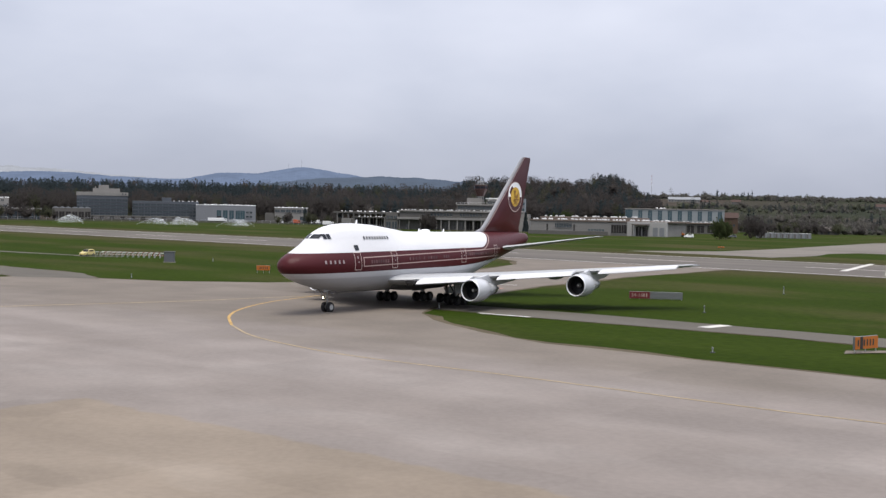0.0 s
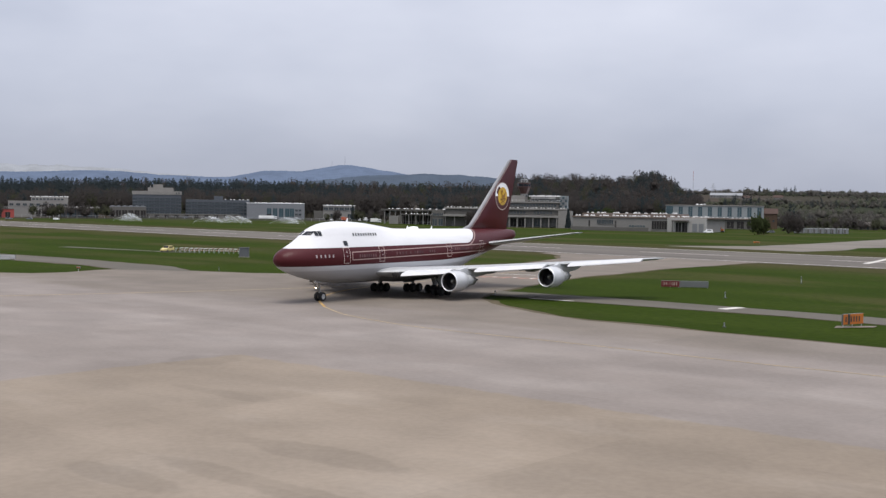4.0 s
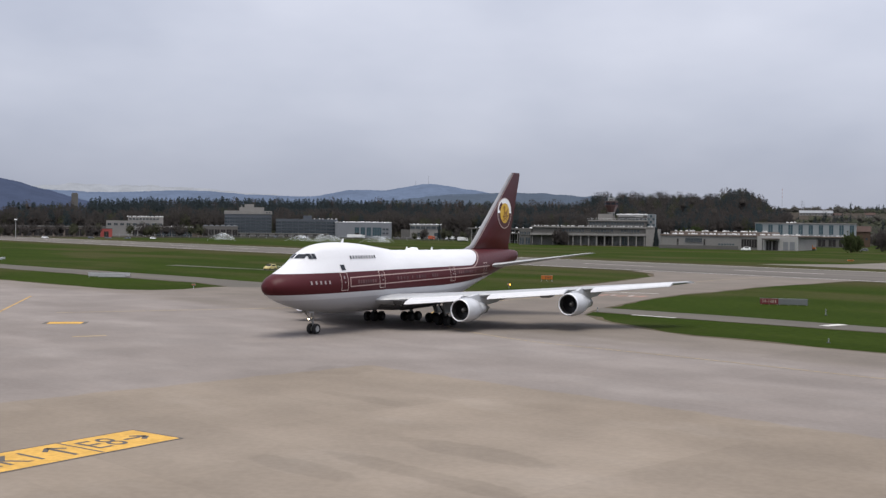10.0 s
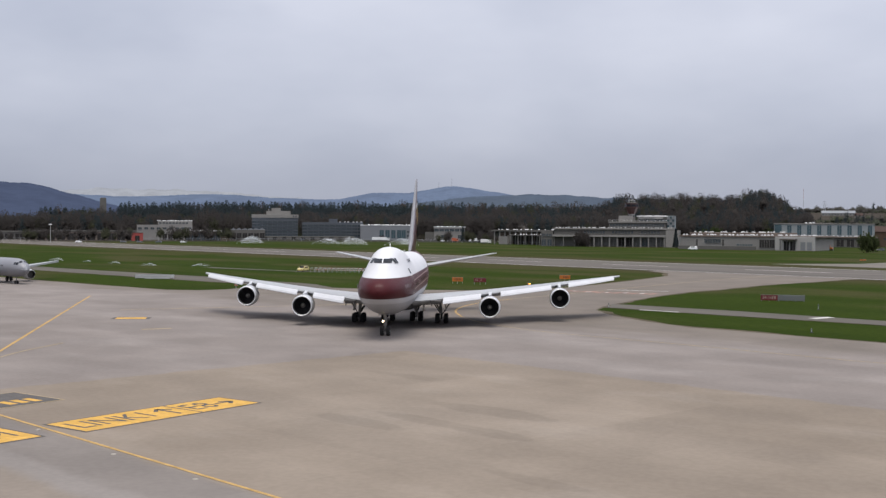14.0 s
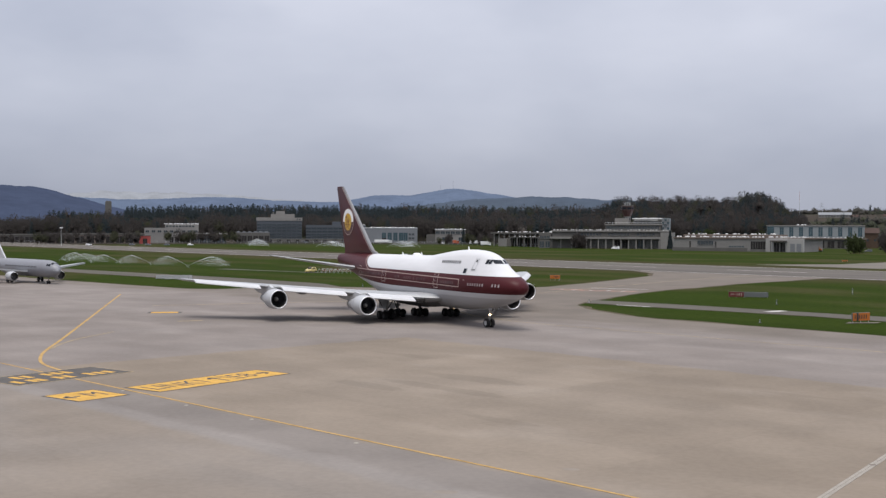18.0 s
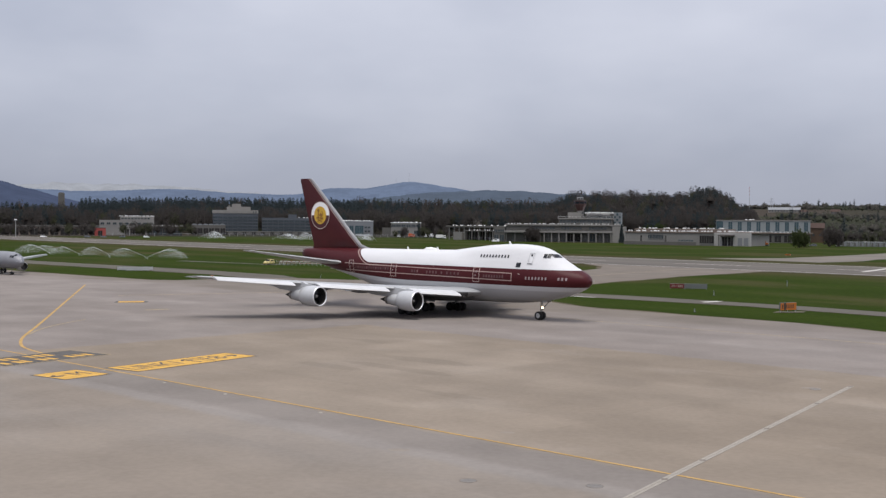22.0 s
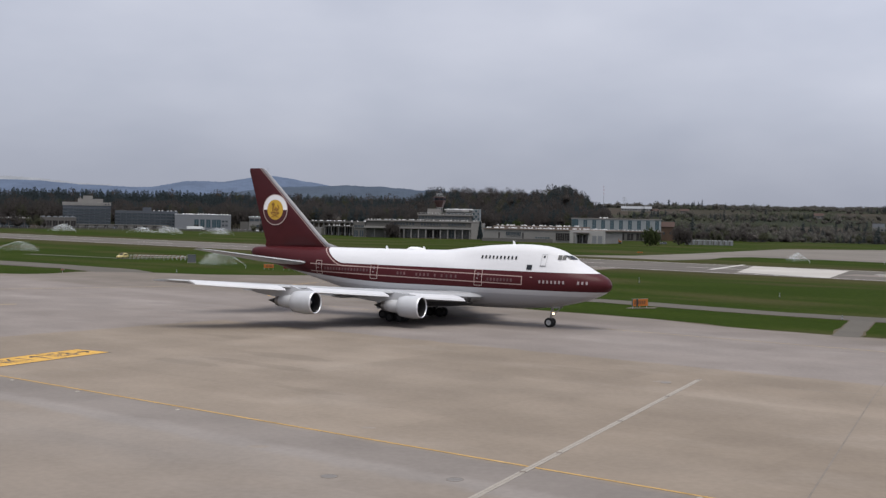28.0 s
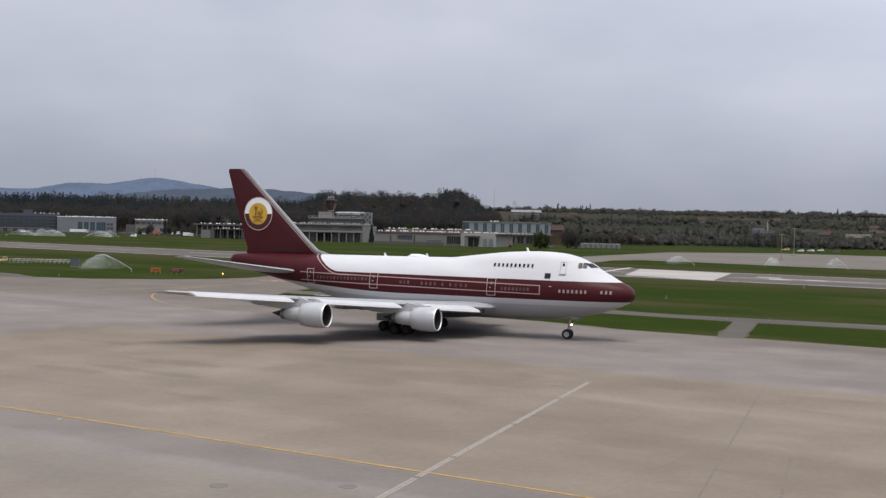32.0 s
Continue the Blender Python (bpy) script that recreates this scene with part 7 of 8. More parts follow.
    # name board on the upper storey, its letters too small to read
    wall_block(t, "name_board", off + 18, L - 8, 7.5, 7.58, 19.0, 20.2, MAT["bright_render"], "white name board")
    for i in range(9):
        part("writing_bar", box_mesh(off + 19.4 + 1.15 * i, 7.45, 19.6, 0.75, 0.05, 0.6), MAT["grey_cabinet"], t)
    # rail round the terrace
    part("terrace_rail", box_mesh((off - 2 + L * 0.94) / 2, 4.4, 18.0, L * 0.94 - off + 2, 0.08, 0.08), MAT["white_plain"], t)
    for i in range(16):
        part("rail_post", box_mesh(off - 1.8 + (L * 0.94 - off + 1.6) * i / 15, 4.4, 17.5, 0.08, 0.08, 1.0), MAT["white_plain"], t)
    part("roof_rail", box_mesh(L * 0.46, 0.6, 13.5, L * 0.9, 0.07, 0.07), MAT["render_white"], t)
    for i in range(24):
        part("rail_post", box_mesh(L * 0.01 + L * 0.9 * i / 23, 0.6, 13.05, 0.07, 0.07, 0.9), MAT["render_white"], t)
    roof_units(t, "roof_light", off + 18, L - 6, 9, 14, 20.9, 12, 0.8, MAT["roof_white"], 22)
    # the old control tower
    tw = thing("control_tower", m @ pose(L - 29.5, 14, 0), "old control tower with a rust-red flared cab", "control tower")
    part("base", box_mesh(-3.4, 0, 18.2, 9.5, 9, 5.6, 0.05), MAT["render_white"], tw)
    part("shaft", lathe_mesh([(15.5, 2.7), (22.2, 2.4), (22.6, 2.6)], 8, "z"), MAT["render_white"], tw, "pale tower shaft")
    for w in range(8):
        part("shaft_window", box_mesh(0, 0, 0, 0.9, 0.1, 1.7, m=pose(2.40 * math.sin(radians(45 * w)), -2.40 * math.cos(radians(45 * w)), 20.8, 0, 0, 45 * w)), MAT["pane"], tw)
    part("cab", lathe_mesh([(22.2, 2.5), (23.2, 2.9), (25.4, 3.9), (26.4, 4.35), (29.2, 4.45), (29.4, 4.0)], 8, "z", close=True), MAT["tower_red"], tw, "rust-red flared tower cab")
    for w in range(8):
        part("cab_window", box_mesh(0, 0, 0, 3.0, 0.08, 1.5, m=pose(4.07 * math.sin(radians(45 * w + 22.5)), -4.07 * math.cos(radians(45 * w + 22.5)), 27.9, -1, 0, 45 * w + 22.5)), MAT["glass_dark"], tw)
    part("cab_roof", lathe_mesh([(29.4, 4.6), (29.7, 4.6), (30.0, 2.0), (30.2, 0.4)], 8, "z", close=True), MAT["roof_dark"], tw)
    for i in range(8):
        a = radians(45 * i)
        part("cage_post", tube_mesh((2.2 * math.cos(a), 2.2 * math.sin(a), 29.7), (2.2 * math.cos(a), 2.2 * math.sin(a), 31.6), 0.07, 0.07, 6), MAT["white_plain"], tw)
    part("cage_ring", lathe_mesh([(31.5, 2.15), (31.7, 2.15), (31.7, 2.3), (31.5, 2.3)], 16, "z", close=True), MAT["white_plain"], tw, "white rail of the aerial cage")
    for x, y, h in ((-1.5, 0, 3.6), (0.4, 0.8, 4.4), (1.8, -0.6, 3.2)):
        part("aerial", tube_mesh((x, y, 29.7), (x, y, 29.7 + h), 0.09, 0.05, 6), MAT["galvanised"], tw)


def long_hall():
    m, L = site(-11, 752, 66, 716)
    t = thing("long_hall", m, "long low white hall with many roof domes", "hall")
    wall_block(t, "wall", 0, L * 0.98, 0, 34, 0, 7.6, MAT["render_white"])
    wall_block(t, "roof", -0.4, L, -0.5, 36, 7.6, 8.5, MAT["roof_brown"], "brown gravel roof")
    wall_block(t, "roof", L * 0.03, L * 0.72, 8, 34, 8.5, 10.2, MAT["roof_brown"], "raised brown roof")
    openings(t, "window", [L * f for f in (0.20, 0.225, 0.25, 0.275, 0.30)], 3.9, 6.4, L * 0.023, MAT["pane"])
    openings(t, "door", [L * f for f in (0.13, 0.33)], 2.0, 6.0, 1.0, MAT["dark_void"])
    openings(t, "loading_bay", [L * 0.615 + 3.1 * i for i in range(4)], 1.4, 6.2, 2.9, MAT["dark_void"])
    wall_block(t, "low_wall", L * 0.02, L * 0.6, -6, -5.4, 0, 2.2, MAT["render_grey"])
    openings(t, "low_window", [L * (0.44 + 0.02 * i) for i in range(6)], 2.4, 3.4, 1.1, MAT["pane_blue"], y=-0.1)
    roof_units(t, "roof_dome", L * 0.02, L * 0.99, 0.5, 7, 8.5, 46, 1.35, MAT["roof_white"], 31, "white roof dome")
    roof_units(t, "roof_dome", L * 0.04, L * 0.71, 9, 30, 10.2, 34, 1.25, MAT["roof_white"], 32, "white roof dome")
    wall_block(t, "end_block", L * 0.72, L * 0.99, -2.5, -0.05, 0, 8.1, MAT["bright_render"], "white end block")
    wall_block(t, "shelter_roof", L * 0.77, L * 0.875, -7, -2.5, 6.2, 6.9, MAT["roof_dark"])
    for f in (0.775, 0.82, 0.87):
        part("shelter_post", box_mesh(L * f, -6.7, 3.1, 0.3, 0.3, 6.2), MAT["dark_metal"], t)
    openings(t, "gate", [L * 0.80, L * 0.845], 0.2, 5.4, 3.0, MAT["dark_void"], y=-2.6)
    openings(t, "panel_door", [L * 0.915, L * 0.96], 0.3, 5.0, 2.8, MAT["clad_light"], y=-2.6)


def glass_hall():
    m, L = site(54, 880, 121, 873)
    t = thing("glass_hall", m, "pale blue hall with tall square windows", "hall")
    wall_block(t, "wall", 0, L, 0, 30, 0, 16.0, MAT["clad_blue"])
    wall_block(t, "roof", -0.4, L + 0.4, -0.4, 30.4, 16.0, 16.6, MAT["render_white"])
    openings(t, "tall_window", [L * (i + 0.55) / 10 for i in range(10)], 8.6, 15.2, L / 10 - 3.9, MAT["pane_blue"], rim=MAT["clad_blue"])
    wall_block(t, "corner_glass", L * 0.005, L * 0.07, -0.35, -0.05, 8.2, 15.6, MAT["pane_blue"])
    wall_block(t, "lower_roof", L * 0.1, L * 1.02, -14, -0.1, 6.6, 7.4, MAT["roof_brown"])
    wall_block(t, "lower_wall", L * 0.1, L * 1.0, -13, -12.5, 0, 6.6, MAT["render_grey"])
    openings(t, "bay", [L * (0.16 + 0.1 * i) for i in range(8)], 0.4, 5.4, 4.6, MAT["dark_void"], y=-13.1)
    roof_units(t, "roof_vent", 2, L, -12, -2, 7.4, 26, 1.2, MAT["roof_white"], 41)
    roof_units(t, "roof_plant", L * 0.3, L * 0.42, 4, 12, 16.6, 3, 1.6, MAT["roof_white"], 42)


def left_buildings():
    k = 1.06
    m, L = site(-447.6, 894.2, -407.4, 913.2, k)
    t = thing("stepped_building", m, "white stepped building with flat roofs", "building")
    wall_block(t, "wall", 0, L, 0, 20, 0, raised(13.4, k), MAT["render_white"])
    wall_block(t, "upper_storey", L * 0.38, L, 3, 19, raised(13.4, k), raised(16.6, k), MAT["render_white"])
    openings(t, "window", [L * (0.42 + 0.06 * i) for i in range(9)], 14.2, 15.6, 1.9, MAT["pane"], y=2.9)
    openings(t, "window", [L * (i + 0.5) / 9 for i in range(9)], 9.4, 11.2, 3.0, MAT["pane"])
    openings(t, "doorway", [L * (0.5 + 0.1 * i) for i in range(5)], 0.6, 5.6, 3.6, MAT["dark_void"])
    roof_units(t, "roof_light", L * 0.36, L, 4, 14, raised(16.6, k), 16, 1.3, MAT["roof_white"], 51)
    m, L = site(-404, 892.9, -378.5, 904, k)
    t = thing("low_canopy", m, "low dark building with a white roof edge", "building")
    wall_block(t, "wall", 0, L, 2, 18, 0, 7.6, MAT["roof_dark"])
    wall_block(t, "roof", -1, L + 1, 0, 18.5, 7.6, 8.8, MAT["render_white"])
    openings(t, "bay", [L * (i + 0.5) / 7 for i in range(7)], 0.5, 6.2, L / 7 - 0.8, MAT["pane"], y=1.9)
    roof_units(t, "roof_light", 1, L, 2, 12, 8.8, 7, 0.8, MAT["roof_white"], 52)
    m, L = site(-387, 945, -360, 956, k)
    t = thing("arched_sheds", m, "row of pale arched roofs behind the trees", "shed")
    wall_block(t, "wall", 0, L, 0, 16, 0, 9.4, MAT["render_grey"])
    openings(t, "bay", [L * (i + 0.5) / 6 for i in range(6)], 0.5, 6.4, L / 6 - 1.0, MAT["dark_void"])
    for i in range(6):
        bm = bmesh.new()
        w = L / 6
        ring = [(w * (j / 8), 9.4 + 1.2 * math.sin(math.pi * j / 8)) for j in range(9)]
        a = [bm.verts.new((w * i + x, 0, z)) for x, z in ring]
        b = [bm.verts.new((w * i + x, 16, z)) for x, z in ring]
        for j in range(8):
            bm.faces.new((a[j], a[j + 1], b[j + 1], b[j]))
        bm.faces.new(a)
        bm.faces.new(b[::-1])
        part("arched_roof", bm, MAT["clad_light"], t)
    m, L = site(-428.5, 847.9, -420.8, 851.7, k)
    t = thing("red_shed", m, "small red boarded shed", "shed")
    wall_block(t, "wall", 0, L, 0, 6, 0, 6.6, MAT["shed_red"])
    wall_block(t, "roof", -0.3, L + 0.3, -0.3, 6.3, 6.6, 7.0, MAT["roof_dark"])
    openings(t, "door", [L * 0.5], 0.1, 4.4, 3.6, MAT["dark_void"])
    for lx, rx, h, mat in ((-500, -432, 8.6, "roof_brown"), (-590, -515, 7.5, "render_grey")):
        m, L = site(lx, 830 - (lx + 500) * 0.42, rx, 862 - (lx + 500) * 0.42, k)
        t = thing("long_shed", m, "long low shed with a flat roof", "shed")
        wall_block(t, "wall", 0, L, 0, 14, 0, h - 1.2, MAT[mat])
        wall_block(t, "roof", -0.5, L + 0.5, -0.6, 14.5, h - 1.2, h, MAT["render_grey"])
        openings(t, "bay", [L * (i + 0.5) / 10 for i in range(10)], 0.4, h - 2.6, L / 10 - 1.6, MAT["dark_void"])
    t = thing("floodlight_mast", pose(-455, 777, 0), "tall white floodlight mast", "mast")
    part("pole", tube_mesh((0, 0, 0), (0, 0, 13), 0.25, 0.16, 8), MAT["mast_grey"], t)
    part("lamp_head", box_mesh(0, 0, 13.2, 2.2, 0.6, 0.7), MAT["white_plain"], t)


def make_house(x, y, w, d, h, turn, wall, roof, label, category="house"):
    z = ground_height(x, y)
    t = thing("house" if category == "house" else "farm_building", pose(x, y, z - 0.5, 0, 0, turn), label, category)
    wall_block(t, "wall", -w / 2, w / 2, -d / 2, d / 2, 0, h, wall)
    bm = bmesh.new()
    e = 0.6
    rise = d * 0.38
    pts = [(-w / 2 - e, -d / 2 - e, h), (w / 2 + e, -d / 2 - e, h), (w / 2 + e, d / 2 + e, h), (-w / 2 - e, d / 2 + e, h), (-w / 2 - e, 0, h + rise), (w / 2 + e, 0, h + rise)]
    v = [bm.verts.new(p) for p in pts]
    for f in ((0, 1, 5, 4), (2, 3, 4, 5), (1, 2, 5), (3, 0, 4), (3, 2, 1, 0)):
        bm.faces.new([v[i] for i in f])
    part("roof", bm, roof, t)
    n = max(2, int(w / 4))
    first = None
    for i in range(n):
        m = pose(-w / 2 + w * (i + 0.5) / n, -d / 2 - 0.05, h * 0.55)
        if first is None:
            first = part("window", box_mesh(0, 0, 0, 1.4, 0.12, 1.6), MAT["pane"], t)
            first.matrix_basis = m
        else:
            again(first, t, m)
    return t


def works_buildings():
    """Two flat-roofed works on the slope among the trees."""
    x, y = 404.5, 1235
    t = thing("works", pose(x, y, ground_height(x, y) - 0.6, 0, 0, -18), "pale flat-roofed works with a white chimney among trees", "factory")
    wall_block(t, "wall", -11, 12, -8, 8, 0, 6.4, MAT["render_white"])
    wall_block(t, "roof", -11.4, 12.4, -8.4, 8.4, 6.4, 6.9, MAT["clad_light"])
    wall_block(t, "upper_storey", -11, 1.5, -5, 8, 6.9, 10.4, MAT["clad_light"], "grey clad upper storey")
    wall_block(t, "upper_roof", -11.3, 1.8, -5.3, 8.3, 10.4, 10.8, MAT["roof_dark"])
    openings(t, "window", [-8.5 + 3.6 * i for i in range(6)], 2.4, 4.4, 2.4, MAT["pane"], y=-8.06)
    part("chimney", tube_mesh((4.6, 2, 6.4), (4.6, 2, 17.5), 0.75, 0.55, 10), MAT["bright_render"], t, "white chimney")
    x, y = 454, 1213
    t = thing("works", pose(x, y, ground_height(x, y) - 0.6, 0, 0, -20), "long white works hall with a red end wall", "factory")
    wall_block(t, "wall", -14, 11.5, -7, 7, 0, 8.6, MAT["render_white"])
    wall_block(t, "end_wall", 11.5, 14.2, -7.2, 7.2, 0, 9.6, MAT["shed_red"], "red end wall")
    wall_block(t, "roof", -14.4, 11.4, -7.4, 7.4, 8.6, 9.1, MAT["clad_light"])
    for z in (1.8, 5.4):
        openings(t, "window", [-12 + 3.0 * i for i in range(8)], z, z + 1.7, 2.3, MAT["pane"], y=-7.06)


def right_buildings():
    for i in range(9):
        x, y = 121.5 + 3.35 * i, 752 - 0.6 * i
        t = thing("container", pose(x, y, 0, 0, 0, -10), "pale grey site container in a row", "container", "site containers")
        part("body", box_mesh(0, 0, 1.45, 3.1, 6, 2.8, 0.04), MAT["clad_light"], t)
        part("door", box_mesh(-0.5, -3.02, 1.3, 1.0, 0.06, 2.2), MAT["render_grey"], t)
        part("roof_cap", box_mesh(0, 0, 2.95, 3.2, 6.1, 0.14), MAT["roof_white"], t)
    make_house(205, 930, 14, 8, 3.2, -12, MAT["render_grey"], MAT["roof_dark"], "grey-green shed by the perimeter fence", "shed")
    works_buildings()
    make_house(129.5, 900, 10, 10, 11.5, -8, MAT["shed_brown"], MAT["tile_roof"], "tall brown timber-clad house behind the pale hall")
    make_house(459, 1109, 24, 10, 5, -20, MAT["render_white"], MAT["roof_dark"], "white farm building among trees", "barn")
    make_house(209, 1788, 46, 10, 4.0, -6, MAT["render_white"], MAT["clad_light"], "long pale greenhouse on the hillside", "greenhouse")
    make_house(266, 1680, 12, 9, 6.5, -10, MAT["render_white"], MAT["tile_roof"], "white farmhouse on the hillside")
    make_house(226, 1700, 10, 8, 5.0, 20, MAT["render_white"], MAT["tile_roof"], "white farmhouse on the hillside")
    rng = random.Random(77)
    for i in range(8):
        w, d = radians(rng.uniform(13, 26)), rng.uniform(1150, 1750)
        make_house(d * math.sin(w), d * math.cos(w), rng.uniform(9, 15), rng.uniform(7, 10), rng.uniform(4, 6.5), rng.uniform(-40, 40), MAT["render_white"] if rng.random() < 0.6 else MAT["render_grey"], MAT["tile_roof"], "pale house with a brown tiled roof among trees")
    # pylon and red and white mast on the skyline
    x, y = 201, 1889
    t = thing("power_pylon", pose(x, y, ground_height(x, y)), "grey lattice power pylon on the skyline", "pylon")
    for sx, sy in ((-2, -2), (2, -2), (2, 2), (-2, 2)):
        part("leg", tube_mesh((sx, sy, 0), (sx * 0.15, sy * 0.15, 19), 0.2, 0.14, 5), MAT["galvanised"], t)
    for z, w in ((12.5, 4.6), (15.5, 3.6), (18, 2.4)):
        part("cross_arm", box_mesh(0, 0, z, 2 * w, 0.4, 0.4), MAT["galvanised"], t)
    x, y, h = 1500 * math.sin(radians(5.06)), 1500 * math.cos(radians(5.06)), 13
    t = thing("radio_mast", pose(x, y, ground_height(x, y)), "slender red and white radio mast on the skyline", "mast")
    base = max(2.0, 48 - ground_height(x, y))
    part("lower_pole", tube_mesh((0, 0, 0), (0, 0, base), 0.25, 0.25, 6), MAT["galvanised"], t)
    for k in range(6):
        part("band", tube_mesh((0, 0, base + h * k / 6), (0, 0, base + h * (k + 1) / 6), 0.22, 0.22, 6), MAT["warning_red"] if k % 2 else MAT["white_plain"], t)
    # perimeter fence before the buildings
    fence = thing("perimeter_fence", label="long grey wire perimeter fence on posts", category="fence")
    pts = [(-560, 880), (-420, 925), (-300, 985), (-210, 965), (-160, 915), (-108, 838)]
    post = None
    for (ax, ay), (bx, by) in zip(pts, pts[1:]):
        a, b = Vector((ax, ay, 0)), Vector((bx, by, 0))
        n = int((b - a).length / 7)
        for i in range(n):
            q = a.lerp(b, i / n)
            if post is None:
                post = part("post", box_mesh(0, 0, 1.1, 0.14, 0.14, 2.2), MAT["galvanised"], fence)
                post.location = q
            else:
                again(post, fence, Matrix.Translation(q))
        part("rail", tube_mesh(a + Vector((0, 0, 2.1)), b + Vector((0, 0, 2.1)), 0.05, 0.05, 5), MAT["galvanised"], fence)


office_block()
hangar()
small_building()
canopy_building()
main_building()
long_hall()
glass_hall()
left_buildings()
right_buildings()


# ---- woods, trees and far hills ----
def foliage(name, colour, spread, island):
    """Leaves and twigs that scatter the light softly, as a thick crown does."""
    m = material(name, colour, 1.0, fine=0.25, coarse=0.02, spread=spread, island=island)
    n = Nodes(m)
    n.bsdf.inputs["Specular IOR Level"].default_value = 0.0
    g = n.nt.nodes.new("ShaderNodeNewGeometry")
    up = n.nt.nodes.new("ShaderNodeVectorMath")
    up.operation = "ADD"
    up.inputs[1].default_value = (0.0, -0.5, 0.75)
    n.put(up.inputs[0], n.scale(g.outputs["Normal"], 0.12))
    unit = n.nt.nodes.new("ShaderNodeVectorMath")
    unit.operation = "NORMALIZE"
    n.put(unit.inputs[0], up.outputs[0])
    n.put(n.bsdf.inputs["Normal"], unit.outputs[0])
    # light passes through the thin leaves and twigs
    thin = n.nt.nodes.new("ShaderNodeBsdfTranslucent")
    thin.inputs["Color"].default_value = (*(1.5 * c for c in colour), 1)
    blend = n.nt.nodes.new("ShaderNodeMixShader")
    blend.inputs[0].default_value = 0.52
    n.put(blend.inputs[1], n.bsdf.outputs[0])
    n.put(blend.inputs[2], thin.outputs[0])
    n.put(n.nt.nodes["Material Output"].inputs["Surface"], blend.outputs[0])
    return m


# needles lightened and turned bluish, haze put into the base colour
MAT["conifer"] = foliage("dark_conifer_needles", (0.042, 0.052, 0.054), 0.15, 0.04)
MAT["bare_wood"] = foliage("bare_spring_branches", (0.060, 0.054, 0.050), 0.12, 0.02)
MAT["spring_leaf"] = foliage("fresh_spring_leaves", (0.055, 0.057, 0.037), 0.25, 0.20)
# far growth in paler copies, the haze painted into their colour
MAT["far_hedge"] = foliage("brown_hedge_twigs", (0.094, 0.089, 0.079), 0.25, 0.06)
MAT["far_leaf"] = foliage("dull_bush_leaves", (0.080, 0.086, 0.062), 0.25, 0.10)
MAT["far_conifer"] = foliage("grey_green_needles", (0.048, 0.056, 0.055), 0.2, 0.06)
MAT["bush_leaf"] = foliage("lush_bush_leaves", (0.040, 0.050, 0.022), 0.25, 0.25)
MAT["blossom"] = foliage("pale_blossom", (0.11, 0.10, 0.09), 0.2, 0.2)
MAT["bark"] = material("grey_brown_bark", (0.075, 0.062, 0.050), 0.95, fine=2, spread=0.2)


